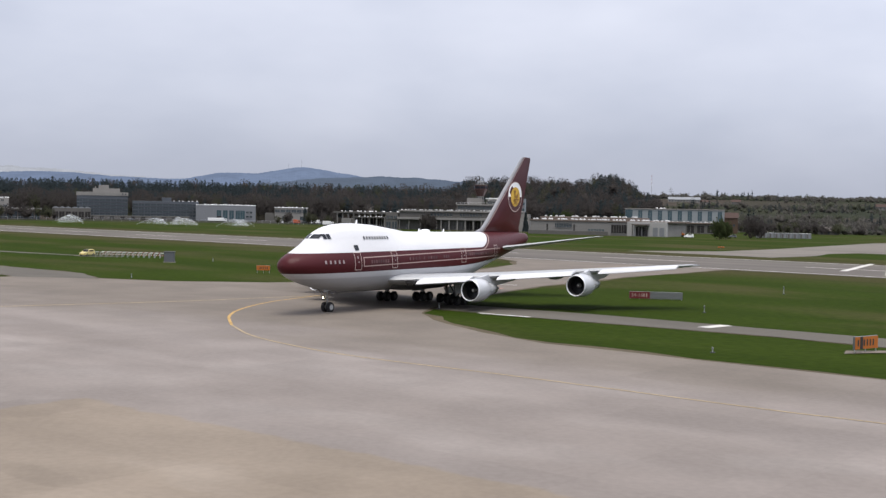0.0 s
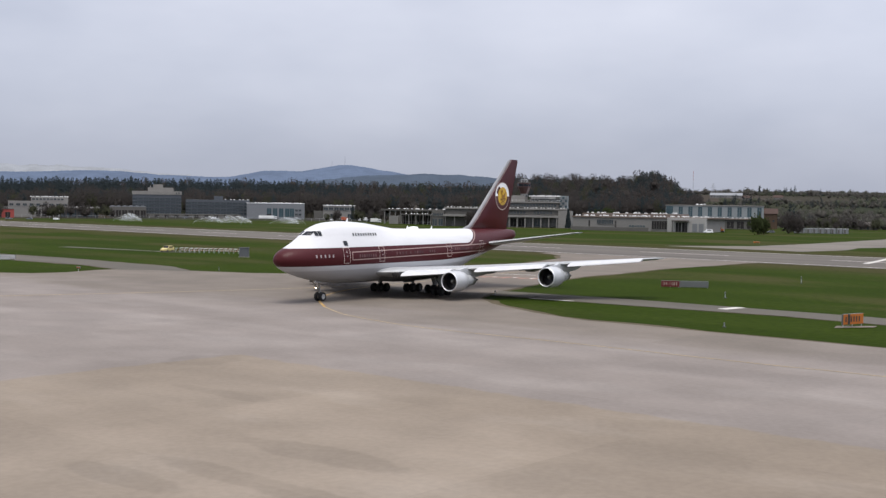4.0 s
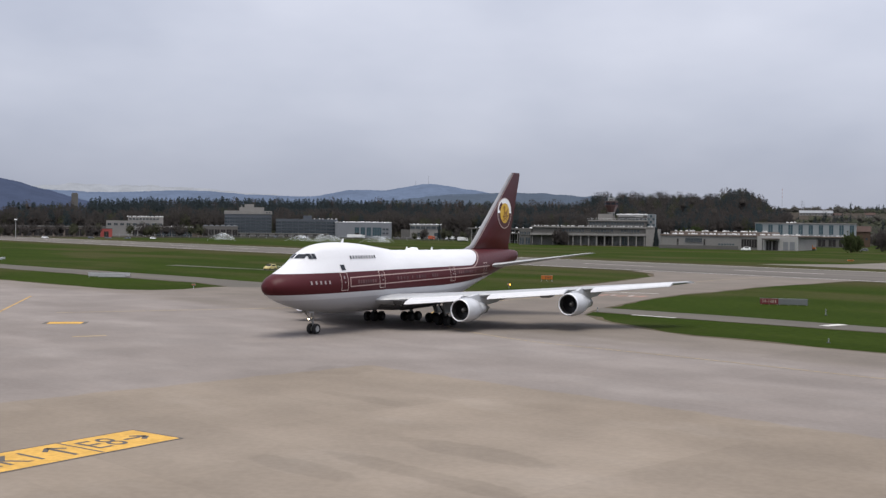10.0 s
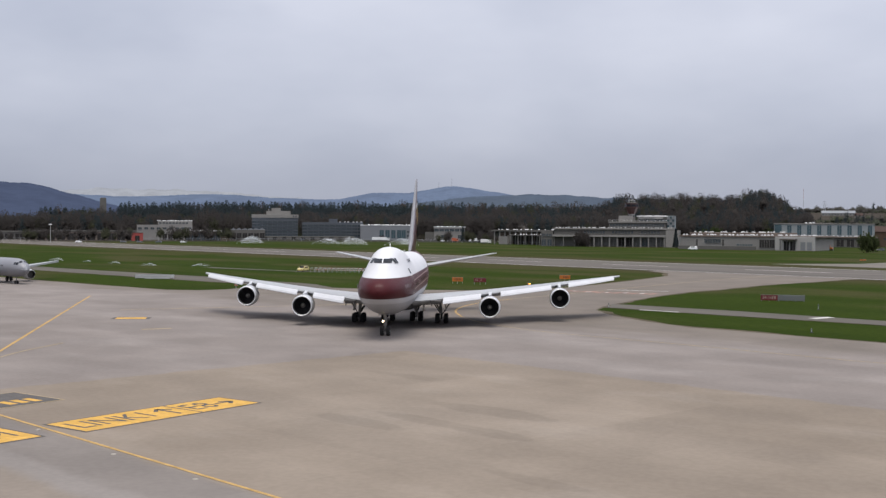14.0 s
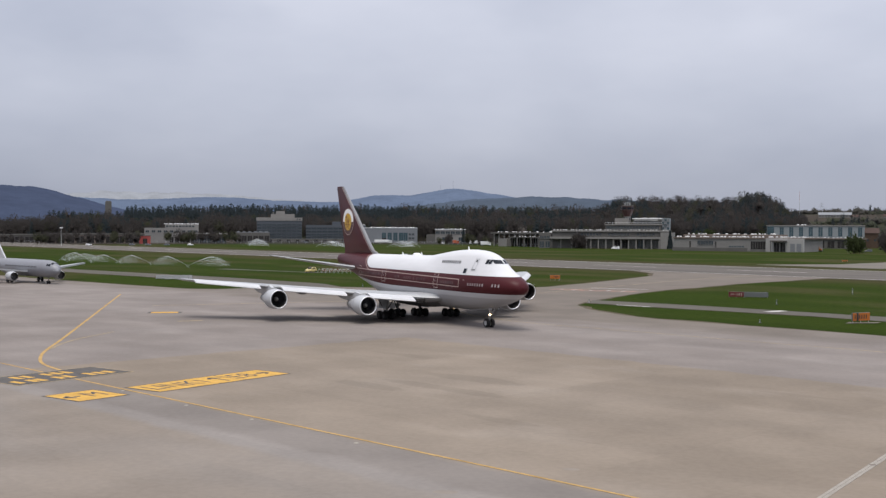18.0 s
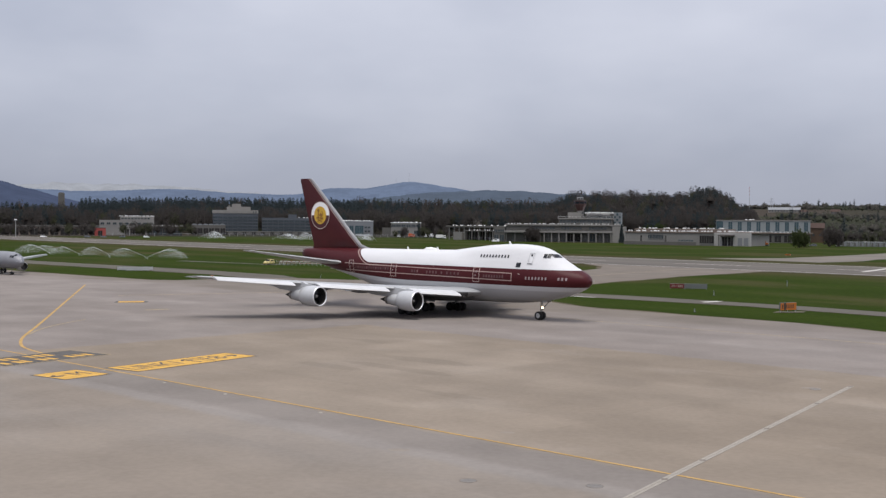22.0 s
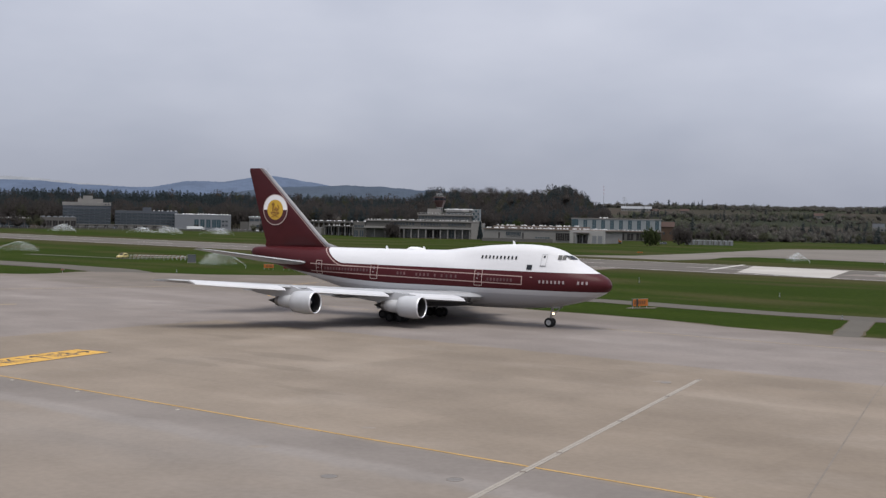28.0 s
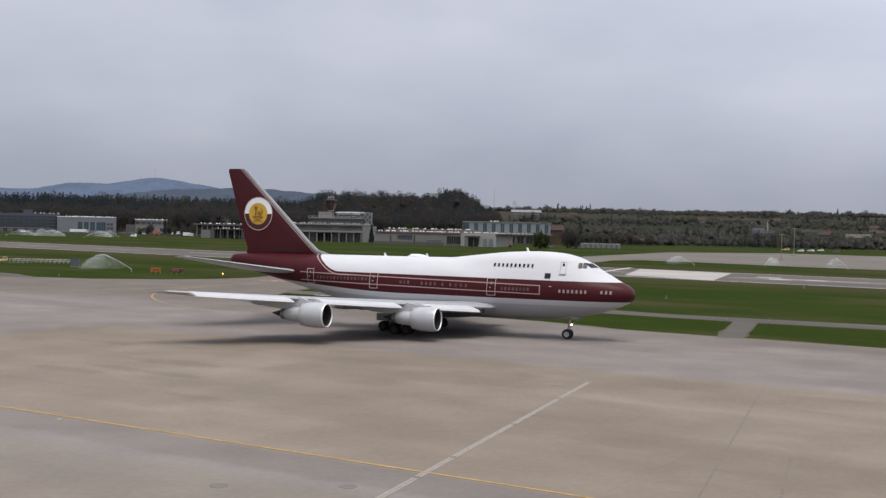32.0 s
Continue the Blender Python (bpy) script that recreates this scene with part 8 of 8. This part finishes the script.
class Woods:
    """Collects many small clumps, twig sprays and trunks into one mesh."""

    def __init__(self, seed):
        self.v, self.f, self.rng = [], [], np.random.default_rng(seed)
        self.quads = []

    def clump(self, c, r, flat=0.8):
        b = len(self.v)
        j = self.rng.uniform(0.65, 1.3, 6) * r
        w = self.rng.uniform(0, 6.28)
        dx, dy = math.cos(w), math.sin(w)
        x, y, z = c
        self.v += [(x + dx * j[0], y + dy * j[0], z), (x - dy * j[1], y + dx * j[1], z), (x - dx * j[2], y - dy * j[2], z), (x + dy * j[3], y - dx * j[3], z), (x, y, z + j[4] * flat), (x, y, z - j[5] * flat)]
        self.f += [(b, b + 1, b + 4), (b + 1, b + 2, b + 4), (b + 2, b + 3, b + 4), (b + 3, b, b + 4), (b + 1, b, b + 5), (b + 2, b + 1, b + 5), (b + 3, b + 2, b + 5), (b, b + 3, b + 5)]

    def sprays(self, c, r, slim=0.5):
        """Ragged upright tufts of twigs, one slim leaning blade at each centre."""
        n = len(c)
        w = self.rng.uniform(0, 3.14, n)
        d = np.stack([np.cos(w), np.sin(w), np.zeros(n)], 1) * (r * slim)[:, None]
        up = np.stack([np.zeros(n), np.zeros(n), r], 1)
        lean = np.stack([self.rng.uniform(-0.35, 0.35, n) * r, self.rng.uniform(-0.35, 0.35, n) * r, np.zeros(n)], 1)
        self.quads.append(np.stack([c - d * 0.8 - up * 0.6, c + d - up * 0.4, c + lean + d * 0.7 + up * 0.6, c + lean - d * 0.5 + up], 1))

    def trunk(self, x, y, z, h, r):
        b = len(self.v)
        for zz, rr in ((z, r), (z + h, r * 0.4)):
            self.v += [(x + rr * math.cos(i * 1.2566), y + rr * math.sin(i * 1.2566), zz) for i in range(5)]
        self.f += [(b + i, b + (i + 1) % 5, b + 5 + (i + 1) % 5, b + 5 + i) for i in range(5)]

    def broadleaf(self, x, y, z, h, n=34, thin=1.0, wide=0.30):
        self.trunk(x, y, z, h * 0.6, h * 0.018)
        w = h * wide * self.rng.uniform(0.8, 1.25)
        # the dense heart of the crown
        for k in range(3):
            a = 2.094 * k + self.rng.uniform(0, 1)
            self.clump((x + 0.25 * w * math.cos(a), y + 0.25 * w * math.sin(a), z + h * self.rng.uniform(0.36, 0.66)), 0.42 * w, 1.3)
        n = int(n * 2.1)
        a, u, q = self.rng.uniform(0, 6.283, n), self.rng.uniform(-1, 1, n), self.rng.uniform(0.25, 1.0, n) ** 0.6
        s = np.sqrt(1 - u * u)
        c = np.stack([x + w * q * s * np.cos(a), y + w * q * s * np.sin(a), z + h * 0.58 + h * 0.40 * q * u], 1)
        self.sprays(c, h * self.rng.uniform(0.022, 0.05, n) * thin, 0.6)

    def conifer(self, x, y, z, h, n=120):
        self.trunk(x, y, z, h * 0.9, h * 0.014)
        for u in (0.2, 0.4, 0.6, 0.78):
            self.clump((x, y, z + h * (0.05 + 0.9 * u)), 0.165 * h * (1 - u) ** 0.62, 1.2)
        n = int(n * 1.6)
        u = self.rng.random(n) ** 1.25
        a = self.rng.uniform(0, 6.283, n)
        r = (h * 0.25 * (1 - u) ** 0.52 + 0.3) * self.rng.uniform(0.3, 1.05, n)
        c = np.stack([x + r * np.cos(a), y + r * np.sin(a), z + h * (0.08 + 0.90 * u)], 1)
        self.sprays(c, h * (0.022 + 0.034 * (1 - u)) * self.rng.uniform(0.7, 1.2, n), 0.7)

    def finish(self, name, mat, label, category, parent=None):
        """One mesh of the trunks and clumps and all the blades."""
        co = [np.array(self.v, dtype=float).reshape(-1, 3)]
        loops = [np.array([i for f in self.f for i in f], dtype=np.int32)]
        sizes = [np.array([len(f) for f in self.f], dtype=np.int32)]
        if self.quads:
            q = np.concatenate(self.quads).reshape(-1, 3)
            loops.append(np.arange(len(q), dtype=np.int32) + len(self.v))
            sizes.append(np.full(len(q) // 4, 4, dtype=np.int32))
            co.append(q)
        co, loops, sizes = np.concatenate(co), np.concatenate(loops), np.concatenate(sizes)
        me = bpy.data.meshes.new(name)
        me.vertices.add(len(co))
        me.vertices.foreach_set("co", co.ravel())
        me.loops.add(len(loops))
        me.loops.foreach_set("vertex_index", loops)
        me.polygons.add(len(sizes))
        me.polygons.foreach_set("loop_start", np.concatenate([[0], np.cumsum(sizes)[:-1]]).astype(np.int32))
        me.materials.append(mat)
        me.update(calc_edges=True)
        ob = new(name, me)
        ob.parent = parent
        return tagged(ob, label, category, kind="stuff") if label else ob


def polar(w, d):
    return d * math.sin(radians(w)), d * math.cos(radians(w))


def make_woods():
    rng = np.random.default_rng(4)
    dark, bare, leaf, flower = Woods(1), Woods(2), Woods(3), Woods(9)
    # the long belt of woods behind the airfield
    for row, d0 in enumerate((1165, 1185, 1205, 1230, 1260, 1295, 1330, 1370)):
        w = -48.0
        while w < 5.0:
            w += rng.uniform(0.20, 0.34) * 1200 / d0 * (0.72 if row > 3 else 1.0)
            d = d0 + rng.uniform(-16, 16)
            if w < -27.5 and (row > 5 or row > 3 and w < -31):
                continue
            x, y = polar(w, d)
            z = ground_height(x, y)
            h = rng.uniform(18, 26) * (0.88 if w < -25 else 1.0)
            mass = 0.5 + 0.5 * noise.noise(Vector((w * 0.22, row * 0.6, 0)))
            share = 0.5 * smooth(0.46, 0.66, mass) + ((0.35 if w < -27.5 else 0.9 if w < -17 else 0.6 if w < -11 else 0.25) if row > 3 else 0.04)
            if rng.random() < share:
                dark.conifer(x, y, z, (0.45 * h + 12.0) * rng.uniform(0.90, 1.03), 200)
            elif rng.random() < 0.16:
                leaf.broadleaf(x, y, z, h * 0.9, 250, 0.72)
            else:
                bare.broadleaf(x, y, z, h, 320 if row < 3 else 150, 0.74)
    # wooded hill
    for row, d0 in enumerate((1340, 1380, 1420, 1455)):
        w = -3.9
        while w < 4.6:
            w += rng.uniform(0.2, 0.34)
            x, y = polar(w, d0 + rng.uniform(-16, 16))
            z = ground_height(x, y)
            h = rng.uniform(12, 17)
            tall = 2.4 < w < 4.2
            if rng.random() < (0.97 if tall else 0.75 if row > 1 else 0.3):
                dark.conifer(x, y, z, h * (1.2 if tall else 0.95), 170)
            else:
                bare.broadleaf(x, y, z, h, 290, 0.72)
    # growth on the far slope takes the haze-paled colours
    far_dark, far_bare, far_leaf = Woods(21), Woods(22), Woods(23)
    # hedges and copses on the farmland
    for i in range(330):
        band = rng.random()
        near, deep = ((960, 150) if band < 0.25 else (1180, 160) if band < 0.48 else (1480, 200) if band < 0.74 else (1800, 300))
        w, d = rng.uniform(4.8, 32), near + deep * rng.random()
        run = rng.integers(5, 20)
        turn = rng.uniform(-0.12, 0.12) - math.radians(w)
        x0, y0 = polar(w, d)
        kind, tall = rng.random(), rng.uniform(0.8, 1.5)
        for k in range(run):
            x, y = x0 + k * 4.6 * math.cos(turn) + rng.uniform(-5, 5), y0 + k * 4.6 * math.sin(turn) + rng.uniform(-14, 14)
            z = ground_height(x, y)
            h = tall * rng.uniform(4, 8) * (0.6 + 0.9 * rng.random() ** 2)
            wide = rng.uniform(0.34, 0.6)
            if kind < 0.10:
                far_dark.conifer(x, y, z, h * 1.2, 60)
            elif kind < 0.45:
                far_leaf.broadleaf(x, y, z - 0.2 * h, h, 42, 1.6, wide)
            else:
                far_bare.broadleaf(x, y, z - 0.2 * h, h, 42, 1.6, wide)
    # skyline trees on the right ridge
    for i in range(1500):
        w = rng.uniform(4.4, 34)
        x, y = polar(w, rng.uniform(1960 if w > 9.0 else 2080, 2300))
        tall = 0.8 + 0.5 * noise.noise(Vector((w * 0.9, 5, 0)))
        h = rng.uniform(6, 11) * max(0.5, tall)
        if rng.random() < 0.03:
            far_dark.conifer(x, y, ground_height(x, y), h, 60)
        else:
            far_bare.broadleaf(x, y, ground_height(x, y) - 0.25 * h, h, 25, 2.3, 0.55)
    # bushes round the perimeter buildings
    for w0, w1, d0, d1, n, h0, h1 in ((-25.5, -21.5, 985, 1010, 16, 8, 14), (-33, -26, 960, 1010, 34, 6, 12), (4.5, 13, 905, 960, 80, 5, 10), (10, 27, 930, 1150, 190, 4, 8), (-12.5, -8.5, 905, 960, 14, 6, 11)):
        for i in range(n):
            x, y = polar(rng.uniform(w0, w1), rng.uniform(d0, d1))
            pick = rng.random()
            (leaf if pick < 0.45 else bare).broadleaf(x, y, ground_height(x, y), rng.uniform(h0, h1), 150, 1.1, 0.36)
    for w, d, h in ((-8.2, 1150, 19), (-1.2, 1010, 11), (2.4, 1000, 10), (-24.2, 1000, 12), (1.9, 985, 9)):
        x, y = polar(w, d)
        flower.broadleaf(x, y, 0, h, 160, 0.8)
    far_dark.finish("far_conifers", MAT["far_conifer"], "small hazy conifers on the far slope", "trees")
    far_bare.finish("far_hedges", MAT["far_hedge"], "hazy brown leafless hedges and copses on the far slope", "hedges")
    far_leaf.finish("far_bushes", MAT["far_leaf"], "hazy green bushes on the far slope", "bushes")
    dark.finish("conifer_woods", MAT["conifer"], "dark spruce woods behind the airfield", "woods")
    bare.finish("bare_woods", MAT["bare_wood"], "brown leafless spring woods behind the airfield", "woods")
    leaf.finish("spring_woods", MAT["spring_leaf"], "trees in fresh green spring leaf", "woods")
    flower.finish("blossom_trees", MAT["blossom"], "pale blossoming trees at the wood's edge", "woods")
    # single trees that stand out before the buildings
    for x, y, h, kind in ((-14, 781, 12.5, "dark"), (-8.0, 790, 8.5, "dark"), (87.6, 680, 12.0, "leaf"), (91.5, 683, 10.0, "leaf"), (116.5, 724, 12.0, "bare"), (112, 728, 13.5, "bare"), (4.0, 812, 13.0, "leaf"), (12.5, 815, 15.0, "leaf"), (47, 826, 13.0, "leaf"), (-77, 800, 12.0, "bare"), (-73.5, 799, 10.5, "bare"), (-143, 900, 8.5, "leaf"), (-196, 1000, 13, "dark"), (112, 905, 9, "leaf")):
        t = thing("tree", pose(x, y, 0), {"dark": "dark slim conifer beside the terminal", "leaf": "round bush in spring leaf by the buildings", "bare": "leafless ivy-clad tree before the buildings"}[kind], "tree")
        trunk, crown = Woods(int(h * 10)), Woods(int(h * 10) + 1)
        trunk.trunk(0, 0, 0, h * 0.7, h * 0.02)
        o = link_mesh("trunk", trunk.v, trunk.f, MAT["bark"], t)
        n = 700
        u, a = crown.rng.random(n), crown.rng.uniform(0, 6.283, n)
        if kind == "dark":
            r = (h * 0.15 * (1 - u) ** 0.8 + 0.12) * crown.rng.uniform(0.4, 1.0, n)
            c = np.stack([r * np.cos(a), r * np.sin(a), h * (0.06 + 0.92 * u)], 1)
        else:
            u, q = 2 * u - 1, crown.rng.uniform(0.2, 1.0, n) ** 0.5
            lump = 1 + 0.25 * np.sin(3 * a + h) + 0.15 * np.sin(5 * a + 4 * u)
            q, r = q * lump, np.sqrt(1 - u * u)
            c = np.stack([h * 0.34 * q * r * np.cos(a), h * 0.34 * q * r * np.sin(a), h * 0.47 + h * 0.42 * q * u], 1)
        crown.sprays(c, h * crown.rng.uniform(0.03, 0.06, n), 0.8)
        crown.finish("crown", MAT[{"dark": "conifer", "leaf": "bush_leaf", "bare": "bare_wood"}[kind]], "", "", t)


def ridge(name, dist, w0, w1, base, bumps, colour, glow, rough, label, seed, step=0.035):
    """A far wooded range: base height and a few rounded summits (bearing, height, breadth)."""
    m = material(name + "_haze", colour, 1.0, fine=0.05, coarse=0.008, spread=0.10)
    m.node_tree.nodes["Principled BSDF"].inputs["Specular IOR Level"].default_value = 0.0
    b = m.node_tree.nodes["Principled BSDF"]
    # haze put into the emission: the blue-grey glow stands in for air
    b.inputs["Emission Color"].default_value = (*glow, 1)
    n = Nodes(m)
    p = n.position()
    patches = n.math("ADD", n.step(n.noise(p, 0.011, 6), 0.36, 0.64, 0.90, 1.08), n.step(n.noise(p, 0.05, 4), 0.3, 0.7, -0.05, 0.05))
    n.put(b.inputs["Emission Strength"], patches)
    vs, fs = [], []
    n = int((w1 - w0) / step)
    for i in range(n + 1):
        w = w0 + (w1 - w0) * i / n
        h = base + sum(a * math.exp(-((w - c) / s) ** 2) for c, a, s in bumps)
        h += rough * (noise.noise(Vector((w * 1.1, seed, 0))) * 2.2 + noise.noise(Vector((w * 5.0, seed, 3))) * 0.7 + noise.noise(Vector((w * 19, seed, 7))) * 0.55 + noise.noise(Vector((w * 55, seed, 9))) * 0.5)
        for k, (dd, f) in enumerate(((0, -0.05), (250, 0.55), (420, 0.9), (520, 1.0), (800, 0.6))):
            x, y = polar(w, dist + dd - 520)
            vs.append((x, y, max(-5, h * f)))
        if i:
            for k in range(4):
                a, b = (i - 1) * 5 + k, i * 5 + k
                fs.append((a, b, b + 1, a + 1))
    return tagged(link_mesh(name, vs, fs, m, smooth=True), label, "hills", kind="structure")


def far_hills():
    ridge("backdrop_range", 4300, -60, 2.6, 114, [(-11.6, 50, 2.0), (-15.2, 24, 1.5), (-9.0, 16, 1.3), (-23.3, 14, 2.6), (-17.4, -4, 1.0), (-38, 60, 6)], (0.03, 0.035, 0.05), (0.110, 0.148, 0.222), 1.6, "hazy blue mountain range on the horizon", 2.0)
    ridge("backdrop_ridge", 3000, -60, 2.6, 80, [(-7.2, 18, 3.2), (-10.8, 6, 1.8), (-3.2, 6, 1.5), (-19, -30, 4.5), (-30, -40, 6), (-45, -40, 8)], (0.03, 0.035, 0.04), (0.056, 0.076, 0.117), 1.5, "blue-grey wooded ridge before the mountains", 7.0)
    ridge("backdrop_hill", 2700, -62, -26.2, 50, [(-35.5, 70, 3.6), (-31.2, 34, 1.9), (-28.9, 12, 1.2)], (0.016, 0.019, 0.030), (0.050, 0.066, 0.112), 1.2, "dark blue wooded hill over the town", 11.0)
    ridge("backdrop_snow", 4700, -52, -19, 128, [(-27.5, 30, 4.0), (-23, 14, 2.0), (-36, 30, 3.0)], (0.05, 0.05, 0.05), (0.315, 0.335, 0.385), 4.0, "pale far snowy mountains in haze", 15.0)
    x, y = polar(-28.3, 2080)
    t = thing("tower_block", pose(x, y, ground_height(x, y) - 0.5, 0, 0, 28), "distant grey tower block over the town", "tower block")
    part("wall", box_mesh(0, 0, 19.5, 10.5, 10, 39, 0.2), MAT["render_grey"], t)
    part("roof", box_mesh(0, 0, 39.5, 8, 7, 1.4), MAT["roof_dark"], t)
    x, y = polar(-11.6, 4290)
    for dx, h in ((0, 30), (-49, 13)):
        o = part("mast", tube_mesh((x + dx, y, 140), (x + dx, y, 164 + h), 0.45, 0.3, 6), MAT["clad_light"], None)
        o.name = "transmitter_mast"
        tagged(o, "thin transmitter mast on the far summit", "mast")


make_woods()
far_hills()


def motions():
    walk(airliner, [(t, pose(x, y, 0, 0, 0, w)) for t, x, y, w in TAXI_ROWS])
    # wheels roll with the way that the jet has gone
    times, way, steer = [0.0], [0.0], []
    for a, b in zip(TAXI_ROWS, TAXI_ROWS[1:]):
        d = math.hypot(b[1] - a[1], b[2] - a[2])
        n = max(1, math.ceil(d / 0.62))
        for k in range(1, n + 1):
            times.append(a[0] + (b[0] - a[0]) * k / n)
            way.append(way[-1] + d / n)
    for w in WHEELS:
        place = tuple(w.location)
        walk(w, [(t, pose(*place, 0, math.degrees(s / 0.62), 0)) for t, s in zip(times, way)])
    # the van's rows fit its bearings from the camera, roughly along the perimeter
    walk(van, [(0.0, pose(75.3, 706, 0, 0, 0, 182)), (1.0, pose(73.3, 706, 0, 0, 0, 182)), (3.0, pose(67.5, 705, 0, 0, 0, 182)), (7.0, pose(54.2, 704.5, 0, 0, 0, 181)), (10.0, pose(35.7, 704, 0, 0, 0, 181)), (12.0, pose(16.2, 704, 0, 0, 0, 180)), (14.0, pose(-3.6, 722, 0, 0, 0, 155)), (17.0, pose(-38.5, 770, 0, 0, 0, 150)), (17.5, pose(-44, 775, 0, 0, 0, 165)), (18.5, pose(-55, 778, 0, 0, 0, 176)), (20.5, pose(-79, 778, 0, 0, 0, 178)), (24.0, pose(-128, 806, 0, 0, 0, 150)), (32.0, pose(-190, 852, 0, 0, 0, 144))])
    # sprinklers sweep slowly to and fro
    for i, (t, x, y, turn) in enumerate(SPRINKLERS):
        rows = []
        for k in range(9):
            s = 4.0 * k
            # heads by the apron stay sunk out of sight, jets and all, until then
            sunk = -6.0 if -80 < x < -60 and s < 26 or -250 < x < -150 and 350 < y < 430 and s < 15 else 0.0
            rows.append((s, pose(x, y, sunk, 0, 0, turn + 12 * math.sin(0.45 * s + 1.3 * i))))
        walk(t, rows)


motions()
